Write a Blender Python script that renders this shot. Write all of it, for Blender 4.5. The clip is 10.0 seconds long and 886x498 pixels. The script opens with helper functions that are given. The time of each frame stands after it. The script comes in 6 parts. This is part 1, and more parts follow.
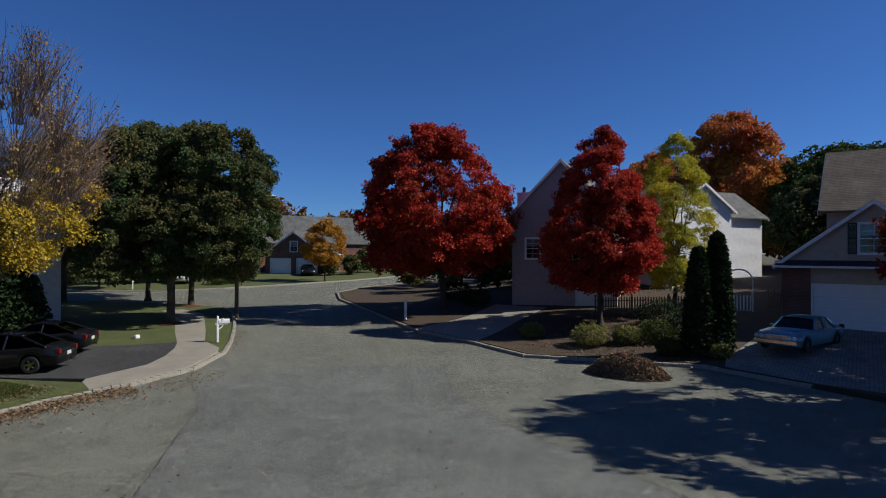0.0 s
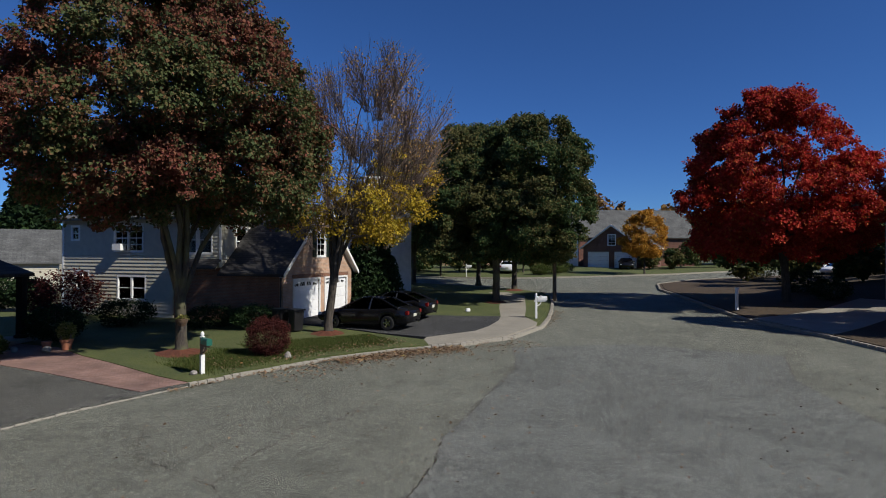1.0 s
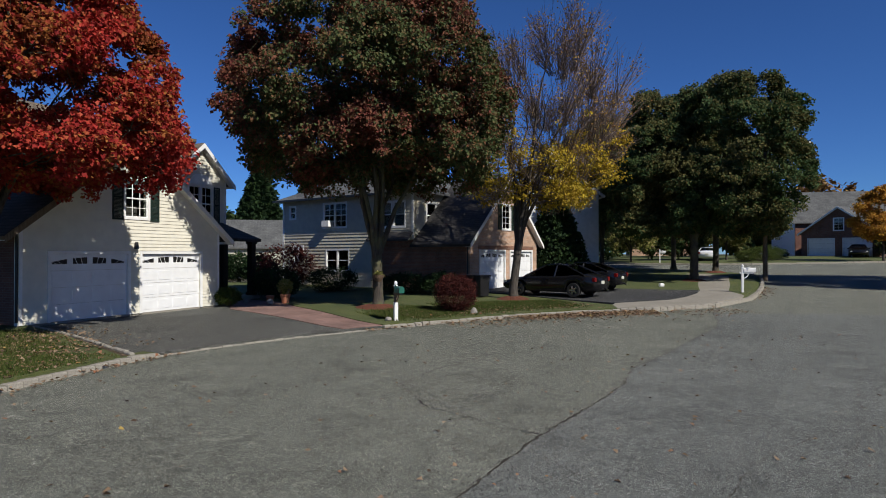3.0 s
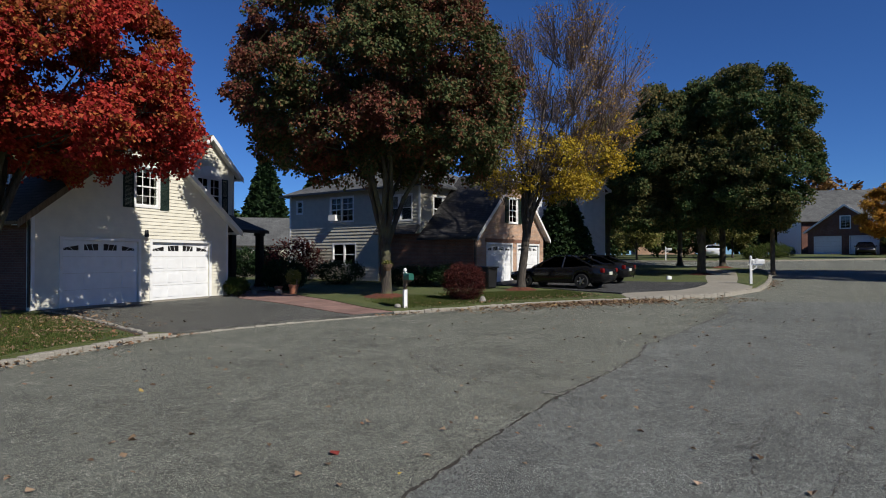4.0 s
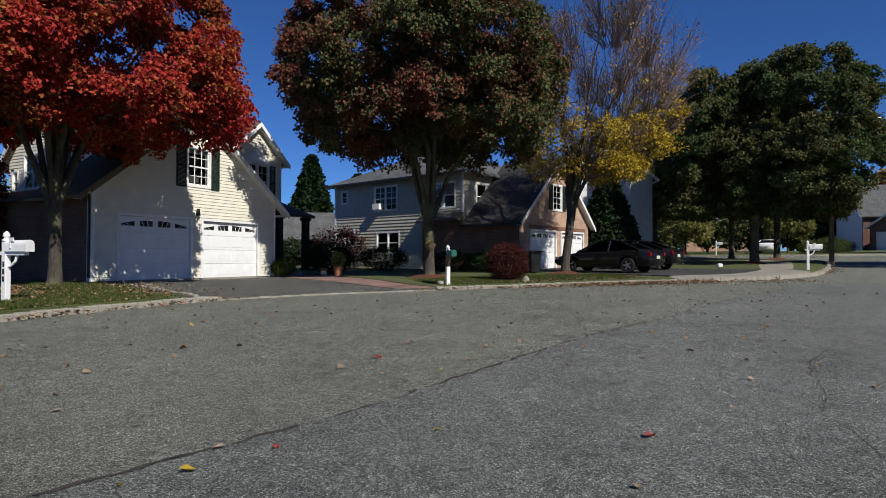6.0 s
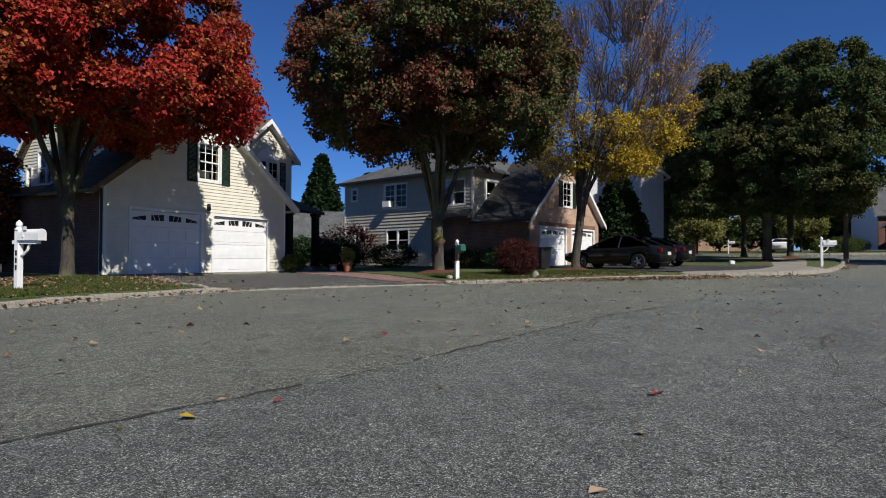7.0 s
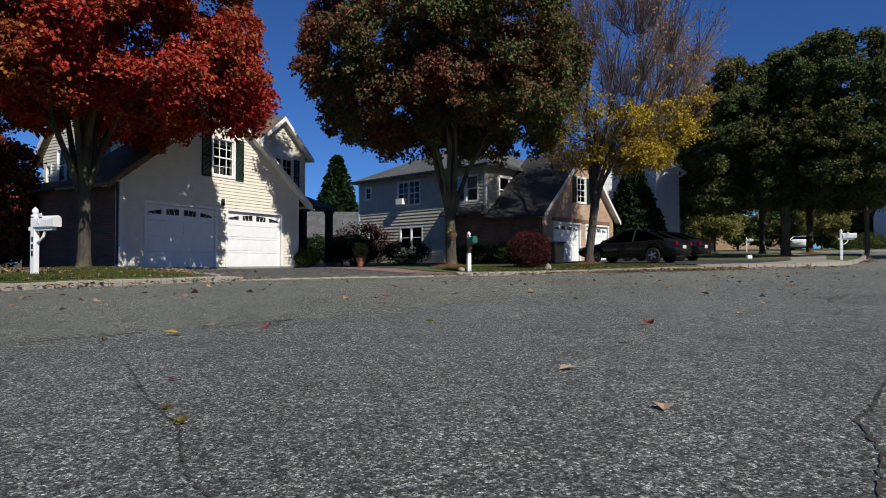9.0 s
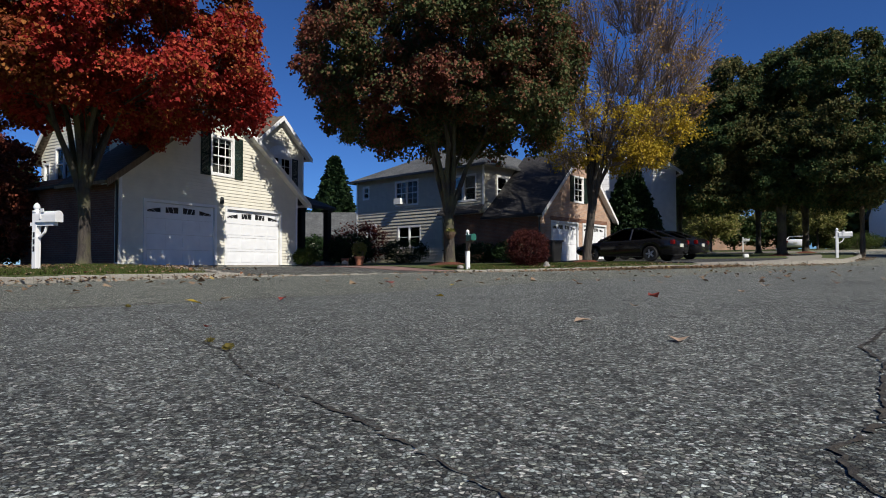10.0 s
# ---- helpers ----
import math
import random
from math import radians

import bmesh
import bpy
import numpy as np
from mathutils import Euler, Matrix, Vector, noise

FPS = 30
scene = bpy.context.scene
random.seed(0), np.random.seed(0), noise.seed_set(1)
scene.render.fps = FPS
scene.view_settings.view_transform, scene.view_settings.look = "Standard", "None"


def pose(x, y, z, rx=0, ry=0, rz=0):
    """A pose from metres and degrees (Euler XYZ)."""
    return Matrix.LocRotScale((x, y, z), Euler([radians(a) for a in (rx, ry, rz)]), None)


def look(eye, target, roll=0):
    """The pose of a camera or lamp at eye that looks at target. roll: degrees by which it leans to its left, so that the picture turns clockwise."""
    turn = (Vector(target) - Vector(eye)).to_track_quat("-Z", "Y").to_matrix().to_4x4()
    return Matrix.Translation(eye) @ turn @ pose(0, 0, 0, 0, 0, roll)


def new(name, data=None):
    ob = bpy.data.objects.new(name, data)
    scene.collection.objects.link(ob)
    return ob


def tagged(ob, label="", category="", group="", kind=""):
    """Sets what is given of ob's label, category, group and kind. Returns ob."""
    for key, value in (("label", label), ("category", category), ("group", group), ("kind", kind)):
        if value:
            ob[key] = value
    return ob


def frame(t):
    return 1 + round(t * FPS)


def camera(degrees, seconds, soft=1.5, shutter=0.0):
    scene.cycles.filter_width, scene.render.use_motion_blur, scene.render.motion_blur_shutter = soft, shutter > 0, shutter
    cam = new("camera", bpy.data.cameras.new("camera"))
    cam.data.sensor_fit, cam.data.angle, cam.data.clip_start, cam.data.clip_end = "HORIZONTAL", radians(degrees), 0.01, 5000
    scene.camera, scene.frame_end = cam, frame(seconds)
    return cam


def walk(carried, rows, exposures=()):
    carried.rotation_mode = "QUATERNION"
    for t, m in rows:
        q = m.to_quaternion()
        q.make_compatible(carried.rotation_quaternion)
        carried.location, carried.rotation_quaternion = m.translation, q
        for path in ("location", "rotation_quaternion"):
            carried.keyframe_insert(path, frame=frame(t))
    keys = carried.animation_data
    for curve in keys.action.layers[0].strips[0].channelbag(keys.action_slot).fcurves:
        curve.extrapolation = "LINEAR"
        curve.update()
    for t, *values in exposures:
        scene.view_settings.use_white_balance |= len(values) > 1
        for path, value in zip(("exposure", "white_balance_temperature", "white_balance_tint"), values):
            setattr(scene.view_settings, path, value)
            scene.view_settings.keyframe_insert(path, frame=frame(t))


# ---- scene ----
cam = camera(73.26, 10.0, soft=1.0)
PATH = [
    (0, pose(-0.445, -0.404, 5.094, 90.274, 0, -54.728) @ pose(0, 0, 0, 0, 0, 0.202)),
    (0.5, pose(-0.272, -0.320, 4.516, 90.371, 0, -40.330) @ pose(0, 0, 0, 0, 0, 0.112)),
    (1, pose(-0.050, -0.244, 3.905, 90.389, 0, -24.724) @ pose(0, 0, 0, 0, 0, 0.182)),
    (1.5, pose(0.006, -0.112, 3.293, 90.389, 0, -12.766) @ pose(0, 0, 0, 0, 0, 0.088)),
    (2, pose(0.054, -0.064, 2.840, 90.402, 0, -8.319) @ pose(0, 0, 0, 0, 0, -0.038)),
    (2.5, pose(0.062, 0.024, 2.660, 90.491, 0, -7.608) @ pose(0, 0, 0, 0, 0, -0.033)),
    (3, pose(0.084, -0.023, 2.270, 90.503, 0, -6.969) @ pose(0, 0, 0, 0, 0, -0.048)),
    (4.5, pose(-0.178, -0.010, 1.557, 90.858, 0, -6.222) @ pose(0, 0, 0, 0, 0, -0.031)),
    (5, pose(-0.158, -0.028, 1.319, 90.912, 0, -5.054) @ pose(0, 0, 0, 0, 0, 0.023)),
    (5.5, pose(-0.125, -0.011, 1.078, 90.953, 0, -4.028) @ pose(0, 0, 0, 0, 0, 0.074)),
    (6, pose(-0.103, 0.027, 0.884, 90.975, 0, -2.492) @ pose(0, 0, 0, 0, 0, 0.151)),
    (7.5, pose(-0.034, 0.082, 0.589, 91.123, 0, -1.341) @ pose(0, 0, 0, 0, 0, 0.169)),
    (8, pose(0.020, 0.114, 0.505, 91.198, 0, -0.802) @ pose(0, 0, 0, 0, 0, 0.057)),
    (8.5, pose(0.069, 0.106, 0.394, 91.275, 0, -0.056) @ pose(0, 0, 0, 0, 0, 0.032)),
    (9, pose(0.068, 0.073, 0.303, 91.335, 0, 0.000) @ pose(0, 0, 0, 0, 0, -0.037)),
    (9.5, pose(0.010, 0.023, 0.244, 91.363, 0, -0.186) @ pose(0, 0, 0, 0, 0, -0.112)),
    (10, pose(-0.000, 0.000, 0.173, 91.486, 0, -0.300) @ pose(0, 0, 0, 0, 0, -0.090)),
]
walk(cam, PATH, [(0.0, -0.04), (0.8, -0.03), (2.0, -0.02), (4.5, 0.04), (10.0, 0.07)])

# ---- world, sun ----
SUN_DIR = Vector((0.57, -0.82, 0.83)).normalized()   # towards the sun
w = bpy.data.worlds.new("sky_world")
scene.world = w
w.use_nodes = True
nt = w.node_tree
sky = nt.nodes.new("ShaderNodeTexSky")
sky.sky_type = 'NISHITA'
sky.sun_disc = False
sky.sun_elevation = math.asin(SUN_DIR.z)
sky.sun_rotation = math.atan2(SUN_DIR.x, SUN_DIR.y)
sky.altitude = 200
sky.air_density, sky.dust_density, sky.ozone_density = 0.8, 0.0, 8.0
tint = nt.nodes.new("ShaderNodeMix")
tint.data_type, tint.blend_type = 'RGBA', 'MULTIPLY'
tint.inputs[0].default_value = 1.0
tint.inputs[7].default_value = (0.61, 0.90, 1.28, 1)
nt.links.new(sky.outputs[0], tint.inputs[6])
nt.links.new(tint.outputs[2], nt.nodes["Background"].inputs[0])
nt.nodes["Background"].inputs[1].default_value = 0.067
sun = new("sun", bpy.data.lights.new("sun", 'SUN'))
sun.data.energy, sun.data.angle, sun.data.color = 5.0, radians(0.53), (1.0, 0.95, 0.87)
sun.matrix_world = look(SUN_DIR * 50, (0, 0, 0))


# ---- materials ----
def nodes_of(name):
    m = bpy.data.materials.new(name)
    m.use_nodes = True
    return m, m.node_tree, m.node_tree.nodes["Principled BSDF"]


def ramp(nt, fac, stops):
    r = nt.nodes.new("ShaderNodeValToRGB")
    el = r.color_ramp.elements
    while len(el) < len(stops):
        el.new(0.5)
    for e, (p, c) in zip(el, stops):
        e.position, e.color = p, (*c, 1)
    nt.links.new(fac, r.inputs[0])
    return r.outputs[0]


def tex(nt, kind, scale, coord, **kw):
    n = nt.nodes.new(kind)
    n.inputs["Scale"].default_value = scale
    for k, v in kw.items():
        n.inputs[k].default_value = v
    nt.links.new(coord, n.inputs["Vector"])
    return n


def mixc(nt, fac, a, b, mode='MIX'):
    n = nt.nodes.new("ShaderNodeMix")
    n.data_type, n.blend_type = 'RGBA', mode
    for sock, v in ((n.inputs[0], fac), (n.inputs[6], a), (n.inputs[7], b)):
        if isinstance(v, (int, float)):
            sock.default_value = v
        elif isinstance(v, tuple):
            sock.default_value = (*v, 1)
        else:
            nt.links.new(v, sock)
    return n.outputs[2]


def maths(nt, op, a, b=0.0):
    n = nt.nodes.new("ShaderNodeMath")
    n.operation = op
    for sock, v in ((n.inputs[0], a), (n.inputs[1], b)):
        if isinstance(v, (int, float)):
            sock.default_value = v
        else:
            nt.links.new(v, sock)
    return n.outputs[0]


def bump(nt, bsdf, height, strength, dist):
    b = nt.nodes.new("ShaderNodeBump")
    b.inputs["Strength"].default_value, b.inputs["Distance"].default_value = strength, dist
    nt.links.new(height, b.inputs["Height"])
    nt.links.new(b.outputs[0], bsdf.inputs["Normal"])


def coords(nt, which="Object"):
    return nt.nodes.new("ShaderNodeTexCoord").outputs[which]


def paint(name, c, rough=0.5, metal=0.0, vary=0.12, scale=3.0, grain=60.0, bumps=0.05):
    """A painted, plastic or metal surface with faint dirt and grain."""
    m, nt, b = nodes_of(name)
    co = coords(nt)
    n1 = tex(nt, "ShaderNodeTexNoise", scale, co, Detail=5.0)
    n2 = tex(nt, "ShaderNodeTexNoise", grain, co, Detail=3.0)
    dark = tuple(v * (1 - 2 * vary) for v in c)
    lite = tuple(min(1, v * (1 + vary)) for v in c)
    col = ramp(nt, n1.outputs[0], [(0.3, dark), (0.7, lite)])
    nt.links.new(col, b.inputs["Base Color"])
    b.inputs["Metallic"].default_value = metal
    nt.links.new(ramp(nt, n1.outputs[0], [(0.2, (rough * 0.8,) * 3), (0.8, (min(1, rough * 1.2),) * 3)]), b.inputs["Roughness"])
    bump(nt, b, n2.outputs[0], bumps, 0.01)
    return m


def asphalt(name, lo, hi, stone, spec_scale=205.0):
    """Worn asphalt: irregular grey and pinkish chips in a dark binder, with stains."""
    m, nt, b = nodes_of(name)
    co = coords(nt)
    big = tex(nt, "ShaderNodeTexNoise", 0.22, co, Detail=6.0, Roughness=0.6)
    mid = tex(nt, "ShaderNodeTexNoise", 2.3, co, Detail=5.0)
    # chips of uneven shape: cells laid over a slightly warped ground
    warp = tex(nt, "ShaderNodeTexNoise", spec_scale * 0.6, co, Detail=2.0)
    add = nt.nodes.new("ShaderNodeVectorMath")
    add.operation = 'MULTIPLY_ADD'
    nt.links.new(warp.outputs["Color"], add.inputs[0])
    add.inputs[1].default_value = (0.005, 0.005, 0.005)
    nt.links.new(co, add.inputs[2])
    cw = add.outputs[0]
    vor = tex(nt, "ShaderNodeTexVoronoi", spec_scale, cw, Randomness=1.0)
    edge = nt.nodes.new("ShaderNodeTexVoronoi")
    edge.feature = 'DISTANCE_TO_EDGE'
    edge.inputs["Scale"].default_value = spec_scale
    nt.links.new(cw, edge.inputs["Vector"])
    vor2 = tex(nt, "ShaderNodeTexVoronoi", spec_scale * 0.5, cw, Randomness=1.0)
    fine = tex(nt, "ShaderNodeTexNoise", spec_scale * 2.2, co, Detail=3.0)
    base = ramp(nt, maths(nt, 'ADD', maths(nt, 'MULTIPLY', big.outputs[0], 0.6), maths(nt, 'MULTIPLY', mid.outputs[0], 0.4)),
                [(0.36, lo), (0.64, hi)])
    sep = nt.nodes.new("ShaderNodeSeparateColor")
    nt.links.new(vor.outputs["Color"], sep.inputs[0])
    chips = ramp(nt, sep.outputs[0], [(0.0, (0.18, 0.185, 0.19)), (0.35, (0.62, 0.63, 0.62)), (0.65, (1.15, 1.18, 1.15)), (0.86, (1.9, 1.95, 1.88)), (1.0, (4.0, 4.05, 3.9))])
    hue = ramp(nt, sep.outputs[1], [(0.0, (1.10, 0.97, 0.94)), (0.35, (1.0, 1.0, 1.0)), (0.7, (0.96, 1.0, 1.03)), (1.0, (1.06, 1.02, 0.90))])
    col = mixc(nt, 1.0, mixc(nt, 1.0, base, chips, 'MULTIPLY'), hue, 'MULTIPLY')
    pale = ramp(nt, vor2.outputs["Color"], [(0.74, (0, 0, 0)), (0.78, (1, 1, 1))])
    core = ramp(nt, vor2.outputs["Distance"], [(0.24, (1, 1, 1)), (0.36, (0, 0, 0))])
    col = mixc(nt, maths(nt, 'MULTIPLY', pale, core), col, stone)
    gaps = ramp(nt, edge.outputs["Distance"], [(0.0, (0.30,) * 3), (0.17, (1.15,) * 3)])
    col = mixc(nt, 1.0, col, gaps, 'MULTIPLY')
    col = mixc(nt, 1.0, col, ramp(nt, fine.outputs[0], [(0.32, (0.62,) * 3), (0.5, (1.0,) * 3), (0.68, (1.45,) * 3)]), 'MULTIPLY')
    grit = tex(nt, "ShaderNodeTexNoise", 38.0, co, Detail=4.0, Roughness=0.75)
    col = mixc(nt, 1.0, col, ramp(nt, grit.outputs[0], [(0.34, (0.60,) * 3), (0.5, (1.0,) * 3), (0.68, (1.5,) * 3)]), 'MULTIPLY')
    mott = tex(nt, "ShaderNodeTexNoise", 7.0, co, Detail=5.0, Roughness=0.8)
    col = mixc(nt, 1.0, col, ramp(nt, mott.outputs[0], [(0.30, (0.72,) * 3), (0.5, (1.0,) * 3), (0.70, (1.28,) * 3)]), 'MULTIPLY')
    wear = tex(nt, "ShaderNodeTexNoise", 0.7, co, Detail=7.0, Roughness=0.7)
    col = mixc(nt, 1.0, col, ramp(nt, wear.outputs[0], [(0.34, (0.80,) * 3), (0.5, (1.0,) * 3), (0.66, (1.10,) * 3)]), 'MULTIPLY')
    nt.links.new(col, b.inputs["Base Color"])
    b.inputs["Roughness"].default_value = 0.88
    b.inputs["Specular IOR Level"].default_value = 0.3
    h = maths(nt, 'ADD', maths(nt, 'MULTIPLY', fine.outputs[0], 0.25), maths(nt, 'ADD', maths(nt, 'MINIMUM', edge.outputs["Distance"], 0.15), maths(nt, 'MULTIPLY', sep.outputs[2], 0.12)))
    bump(nt, b, h, 1.0, 0.007)
    return m


def speckle(name, c1, c2, c3, scale, fine, rough=0.9, bumps=0.6, dist=0.02):
    """Grass, mulch, soil, concrete: two noises and a third colour in patches."""
    m, nt, b = nodes_of(name)
    co = coords(nt)
    a = tex(nt, "ShaderNodeTexNoise", scale, co, Detail=6.0, Roughness=0.6)
    f = tex(nt, "ShaderNodeTexNoise", fine, co, Detail=4.0, Roughness=0.7)
    col = mixc(nt, ramp(nt, a.outputs[0], [(0.35, (0, 0, 0)), (0.65, (1, 1, 1))]), c1, c2)
    col = mixc(nt, ramp(nt, f.outputs[0], [(0.42, (0, 0, 0)), (0.68, (1, 1, 1))]), col, c3)
    nt.links.new(col, b.inputs["Base Color"])
    b.inputs["Roughness"].default_value = rough
    bump(nt, b, f.outputs[0], bumps, dist)
    return m


def bricks(name, c1, c2, mortar, w, h, gap=0.008, bumps=0.5, rough=0.85, offset=0.5, flat=False):
    """Courses of brick, block or shingle, laid along the face by its own axes."""
    m, nt, b = nodes_of(name)
    co = coords(nt)
    if not flat:
        sep = nt.nodes.new("ShaderNodeSeparateXYZ")
        nt.links.new(co, sep.inputs[0])
        cmb = nt.nodes.new("ShaderNodeCombineXYZ")
        nt.links.new(maths(nt, 'ADD', sep.outputs[0], sep.outputs[1]), cmb.inputs[0])
        nt.links.new(sep.outputs[2], cmb.inputs[1])
        co2 = cmb.outputs[0]
    else:
        co2 = co
    br = nt.nodes.new("ShaderNodeTexBrick")
    br.offset = offset
    for k, v in (("Scale", 1.0), ("Mortar Size", gap), ("Brick Width", w), ("Row Height", h), ("Bias", 0.0), ("Mortar Smooth", 0.2)):
        br.inputs[k].default_value = v
    br.inputs["Color1"].default_value, br.inputs["Color2"].default_value = (*c1, 1), (*c2, 1)
    br.inputs["Mortar"].default_value = (*mortar, 1)
    nt.links.new(co2, br.inputs["Vector"])
    n = tex(nt, "ShaderNodeTexNoise", 0.9, co, Detail=6.0)
    f = tex(nt, "ShaderNodeTexNoise", 45.0, co, Detail=3.0)
    col = mixc(nt, 1.0, br.outputs[0], ramp(nt, n.outputs[0], [(0.3, (0.7,) * 3), (0.7, (1.2,) * 3)]), 'MULTIPLY')
    col = mixc(nt, 0.5, col, ramp(nt, f.outputs[0], [(0.3, (0.5,) * 3), (0.7, (1.4,) * 3)]), 'MULTIPLY')
    nt.links.new(col, b.inputs["Base Color"])
    b.inputs["Roughness"].default_value = rough
    bump(nt, b, maths(nt, 'ADD', maths(nt, 'MULTIPLY', f.outputs[0], 0.3), maths(nt, 'SUBTRACT', 1.0, br.outputs["Fac"])), bumps, 0.02)
    return m


def leaves(name, stops, patch=None, patch_scale=0.25, thin=0.30):
    """Leaves: a colour of its own for each one, drifting over the crown, light passing through."""
    m, nt, b = nodes_of(name)
    geo = nt.nodes.new("ShaderNodeNewGeometry")
    col = ramp(nt, geo.outputs["Random Per Island"], stops)
    if patch:
        co = coords(nt)
        n = tex(nt, "ShaderNodeTexNoise", patch_scale, co, Detail=4.0, Roughness=0.6)
        r2 = maths(nt, 'ADD', n.outputs[0], maths(nt, 'MULTIPLY', maths(nt, 'SUBTRACT', geo.outputs["Random Per Island"], 0.5), 0.22))
        col2 = ramp(nt, geo.outputs["Random Per Island"], patch)
        col = mixc(nt, ramp(nt, r2, [(0.46, (0, 0, 0)), (0.58, (1, 1, 1))]), col, col2)
    nt.links.new(col, b.inputs["Base Color"])
    b.inputs["Roughness"].default_value = 0.7
    b.inputs["Specular IOR Level"].default_value = 0.15
    tr = nt.nodes.new("ShaderNodeBsdfTranslucent")
    nt.links.new(col, tr.inputs[0])
    mx = nt.nodes.new("ShaderNodeMixShader")
    mx.inputs[0].default_value = thin
    nt.links.new(b.outputs[0], mx.inputs[1])
    nt.links.new(tr.outputs[0], mx.inputs[2])
    nt.links.new(mx.outputs[0], nt.nodes["Material Output"].inputs[0])
    return m


def bark(name, c1, c2, moss=None):
    m, nt, b = nodes_of(name)
    co = coords(nt)
    mp = nt.nodes.new("ShaderNodeMapping")
    mp.inputs["Scale"].default_value = (9, 9, 1.6)
    nt.links.new(co, mp.inputs[0])
    n = tex(nt, "ShaderNodeTexNoise", 2.2, mp.outputs[0], Detail=7.0, Roughness=0.65)
    n2 = tex(nt, "ShaderNodeTexNoise", 1.3, co, Detail=4.0)
    col = ramp(nt, n.outputs[0], [(0.35, c1), (0.62, c2)])
    if moss:
        col = mixc(nt, ramp(nt, n2.outputs[0], [(0.45, (0, 0, 0)), (0.65, (0.8,) * 3)]), col, moss)
    nt.links.new(col, b.inputs["Base Color"])
    b.inputs["Roughness"].default_value = 0.92
    bump(nt, b, n.outputs[0], 0.9, 0.03)
    return m


def glass(name, tint=(0.75, 0.8, 0.8), ior=1.45):
    """A window pane: clear with a mirror-like gloss at shallow angles."""
    m, nt, b = nodes_of(name)
    nt.nodes.remove(b)
    t = nt.nodes.new("ShaderNodeBsdfTransparent")
    t.inputs[0].default_value = (*tint, 1)
    g = nt.nodes.new("ShaderNodeBsdfGlossy")
    g.inputs["Roughness"].default_value = 0.03
    f = nt.nodes.new("ShaderNodeFresnel")
    f.inputs[0].default_value = ior
    mx = nt.nodes.new("ShaderNodeMixShader")
    nt.links.new(f.outputs[0], mx.inputs[0])
    nt.links.new(t.outputs[0], mx.inputs[1])
    nt.links.new(g.outputs[0], mx.inputs[2])
    nt.links.new(mx.outputs[0], nt.nodes["Material Output"].inputs[0])
    return m


M_ROAD = asphalt("road_asphalt", (0.124, 0.128, 0.108), (0.162, 0.167, 0.142), (0.42, 0.40, 0.36))
M_PATCH = asphalt("newer_asphalt", (0.110, 0.116, 0.109), (0.150, 0.157, 0.148), (0.45, 0.45, 0.44))
M_DRIVEA = asphalt("faded_driveway_asphalt", (0.066, 0.066, 0.062), (0.105, 0.104, 0.096), (0.22, 0.22, 0.21))
M_DRIVE = asphalt("driveway_asphalt", (0.035, 0.036, 0.038), (0.062, 0.062, 0.064), (0.16, 0.16, 0.16))
M_CRACK = speckle("crack_dirt", (0.022, 0.020, 0.017), (0.04, 0.034, 0.026), (0.06, 0.05, 0.035), 8, 60)
M_GRASS = speckle("lawn_grass", (0.030, 0.066, 0.012), (0.075, 0.105, 0.020), (0.13, 0.115, 0.045), 0.7, 22, bumps=0.9, dist=0.05)
M_EARTH = speckle("ground_cover", (0.045, 0.055, 0.02), (0.075, 0.06, 0.03), (0.10, 0.08, 0.045), 0.3, 12, bumps=0.8, dist=0.06)
M_BED = speckle("garden_bed_soil", (0.030, 0.023, 0.015), (0.055, 0.042, 0.024), (0.10, 0.06, 0.03), 0.9, 18, bumps=0.9, dist=0.05)
M_TAUPE = paint("taupe_siding", (0.44, 0.37, 0.28), 0.6, vary=0.08)
M_MULCH = speckle("red_mulch", (0.13, 0.035, 0.016), (0.20, 0.06, 0.028), (0.08, 0.03, 0.016), 4, 45, bumps=1.0, dist=0.05)
M_CONC = speckle("concrete", (0.25, 0.23, 0.185), (0.33, 0.305, 0.25), (0.19, 0.175, 0.145), 0.8, 30, bumps=0.2, dist=0.01)
M_KERB = speckle("kerb_stone", (0.27, 0.25, 0.205), (0.36, 0.335, 0.28), (0.20, 0.18, 0.15), 2.5, 35, bumps=0.7, dist=0.02)
M_PAVER = bricks("paver_brick", (0.22, 0.125, 0.10), (0.29, 0.18, 0.15), (0.13, 0.10, 0.085), 0.2, 0.1, 0.006, flat=True)
M_PAVER2 = bricks("grey_paver", (0.20, 0.18, 0.16), (0.28, 0.25, 0.22), (0.10, 0.09, 0.08), 0.22, 0.14, 0.008, flat=True)
M_CREAM = paint("cream_siding", (0.72, 0.69, 0.58), 0.5, vary=0.04)
M_GREYSID = paint("grey_beige_siding", (0.50, 0.465, 0.365), 0.55, vary=0.06)
M_WHITESID = paint("white_siding", (0.72, 0.73, 0.74), 0.5, vary=0.05)
M_PINKSID = paint("pale_pink_siding", (0.34, 0.265, 0.255), 0.6, vary=0.06)
M_TRIM = paint("white_trim", (0.80, 0.80, 0.78), 0.4, vary=0.05)
M_DOORW = paint("white_garage_door", (0.79, 0.80, 0.80), 0.4, vary=0.03, bumps=0.1)
M_BRICK = bricks("brown_brick", (0.20, 0.085, 0.05), (0.27, 0.12, 0.07), (0.22, 0.18, 0.14), 0.22, 0.075)
M_BRICK2 = bricks("tan_brick", (0.42, 0.25, 0.16), (0.52, 0.33, 0.22), (0.42, 0.36, 0.30), 0.22, 0.075)
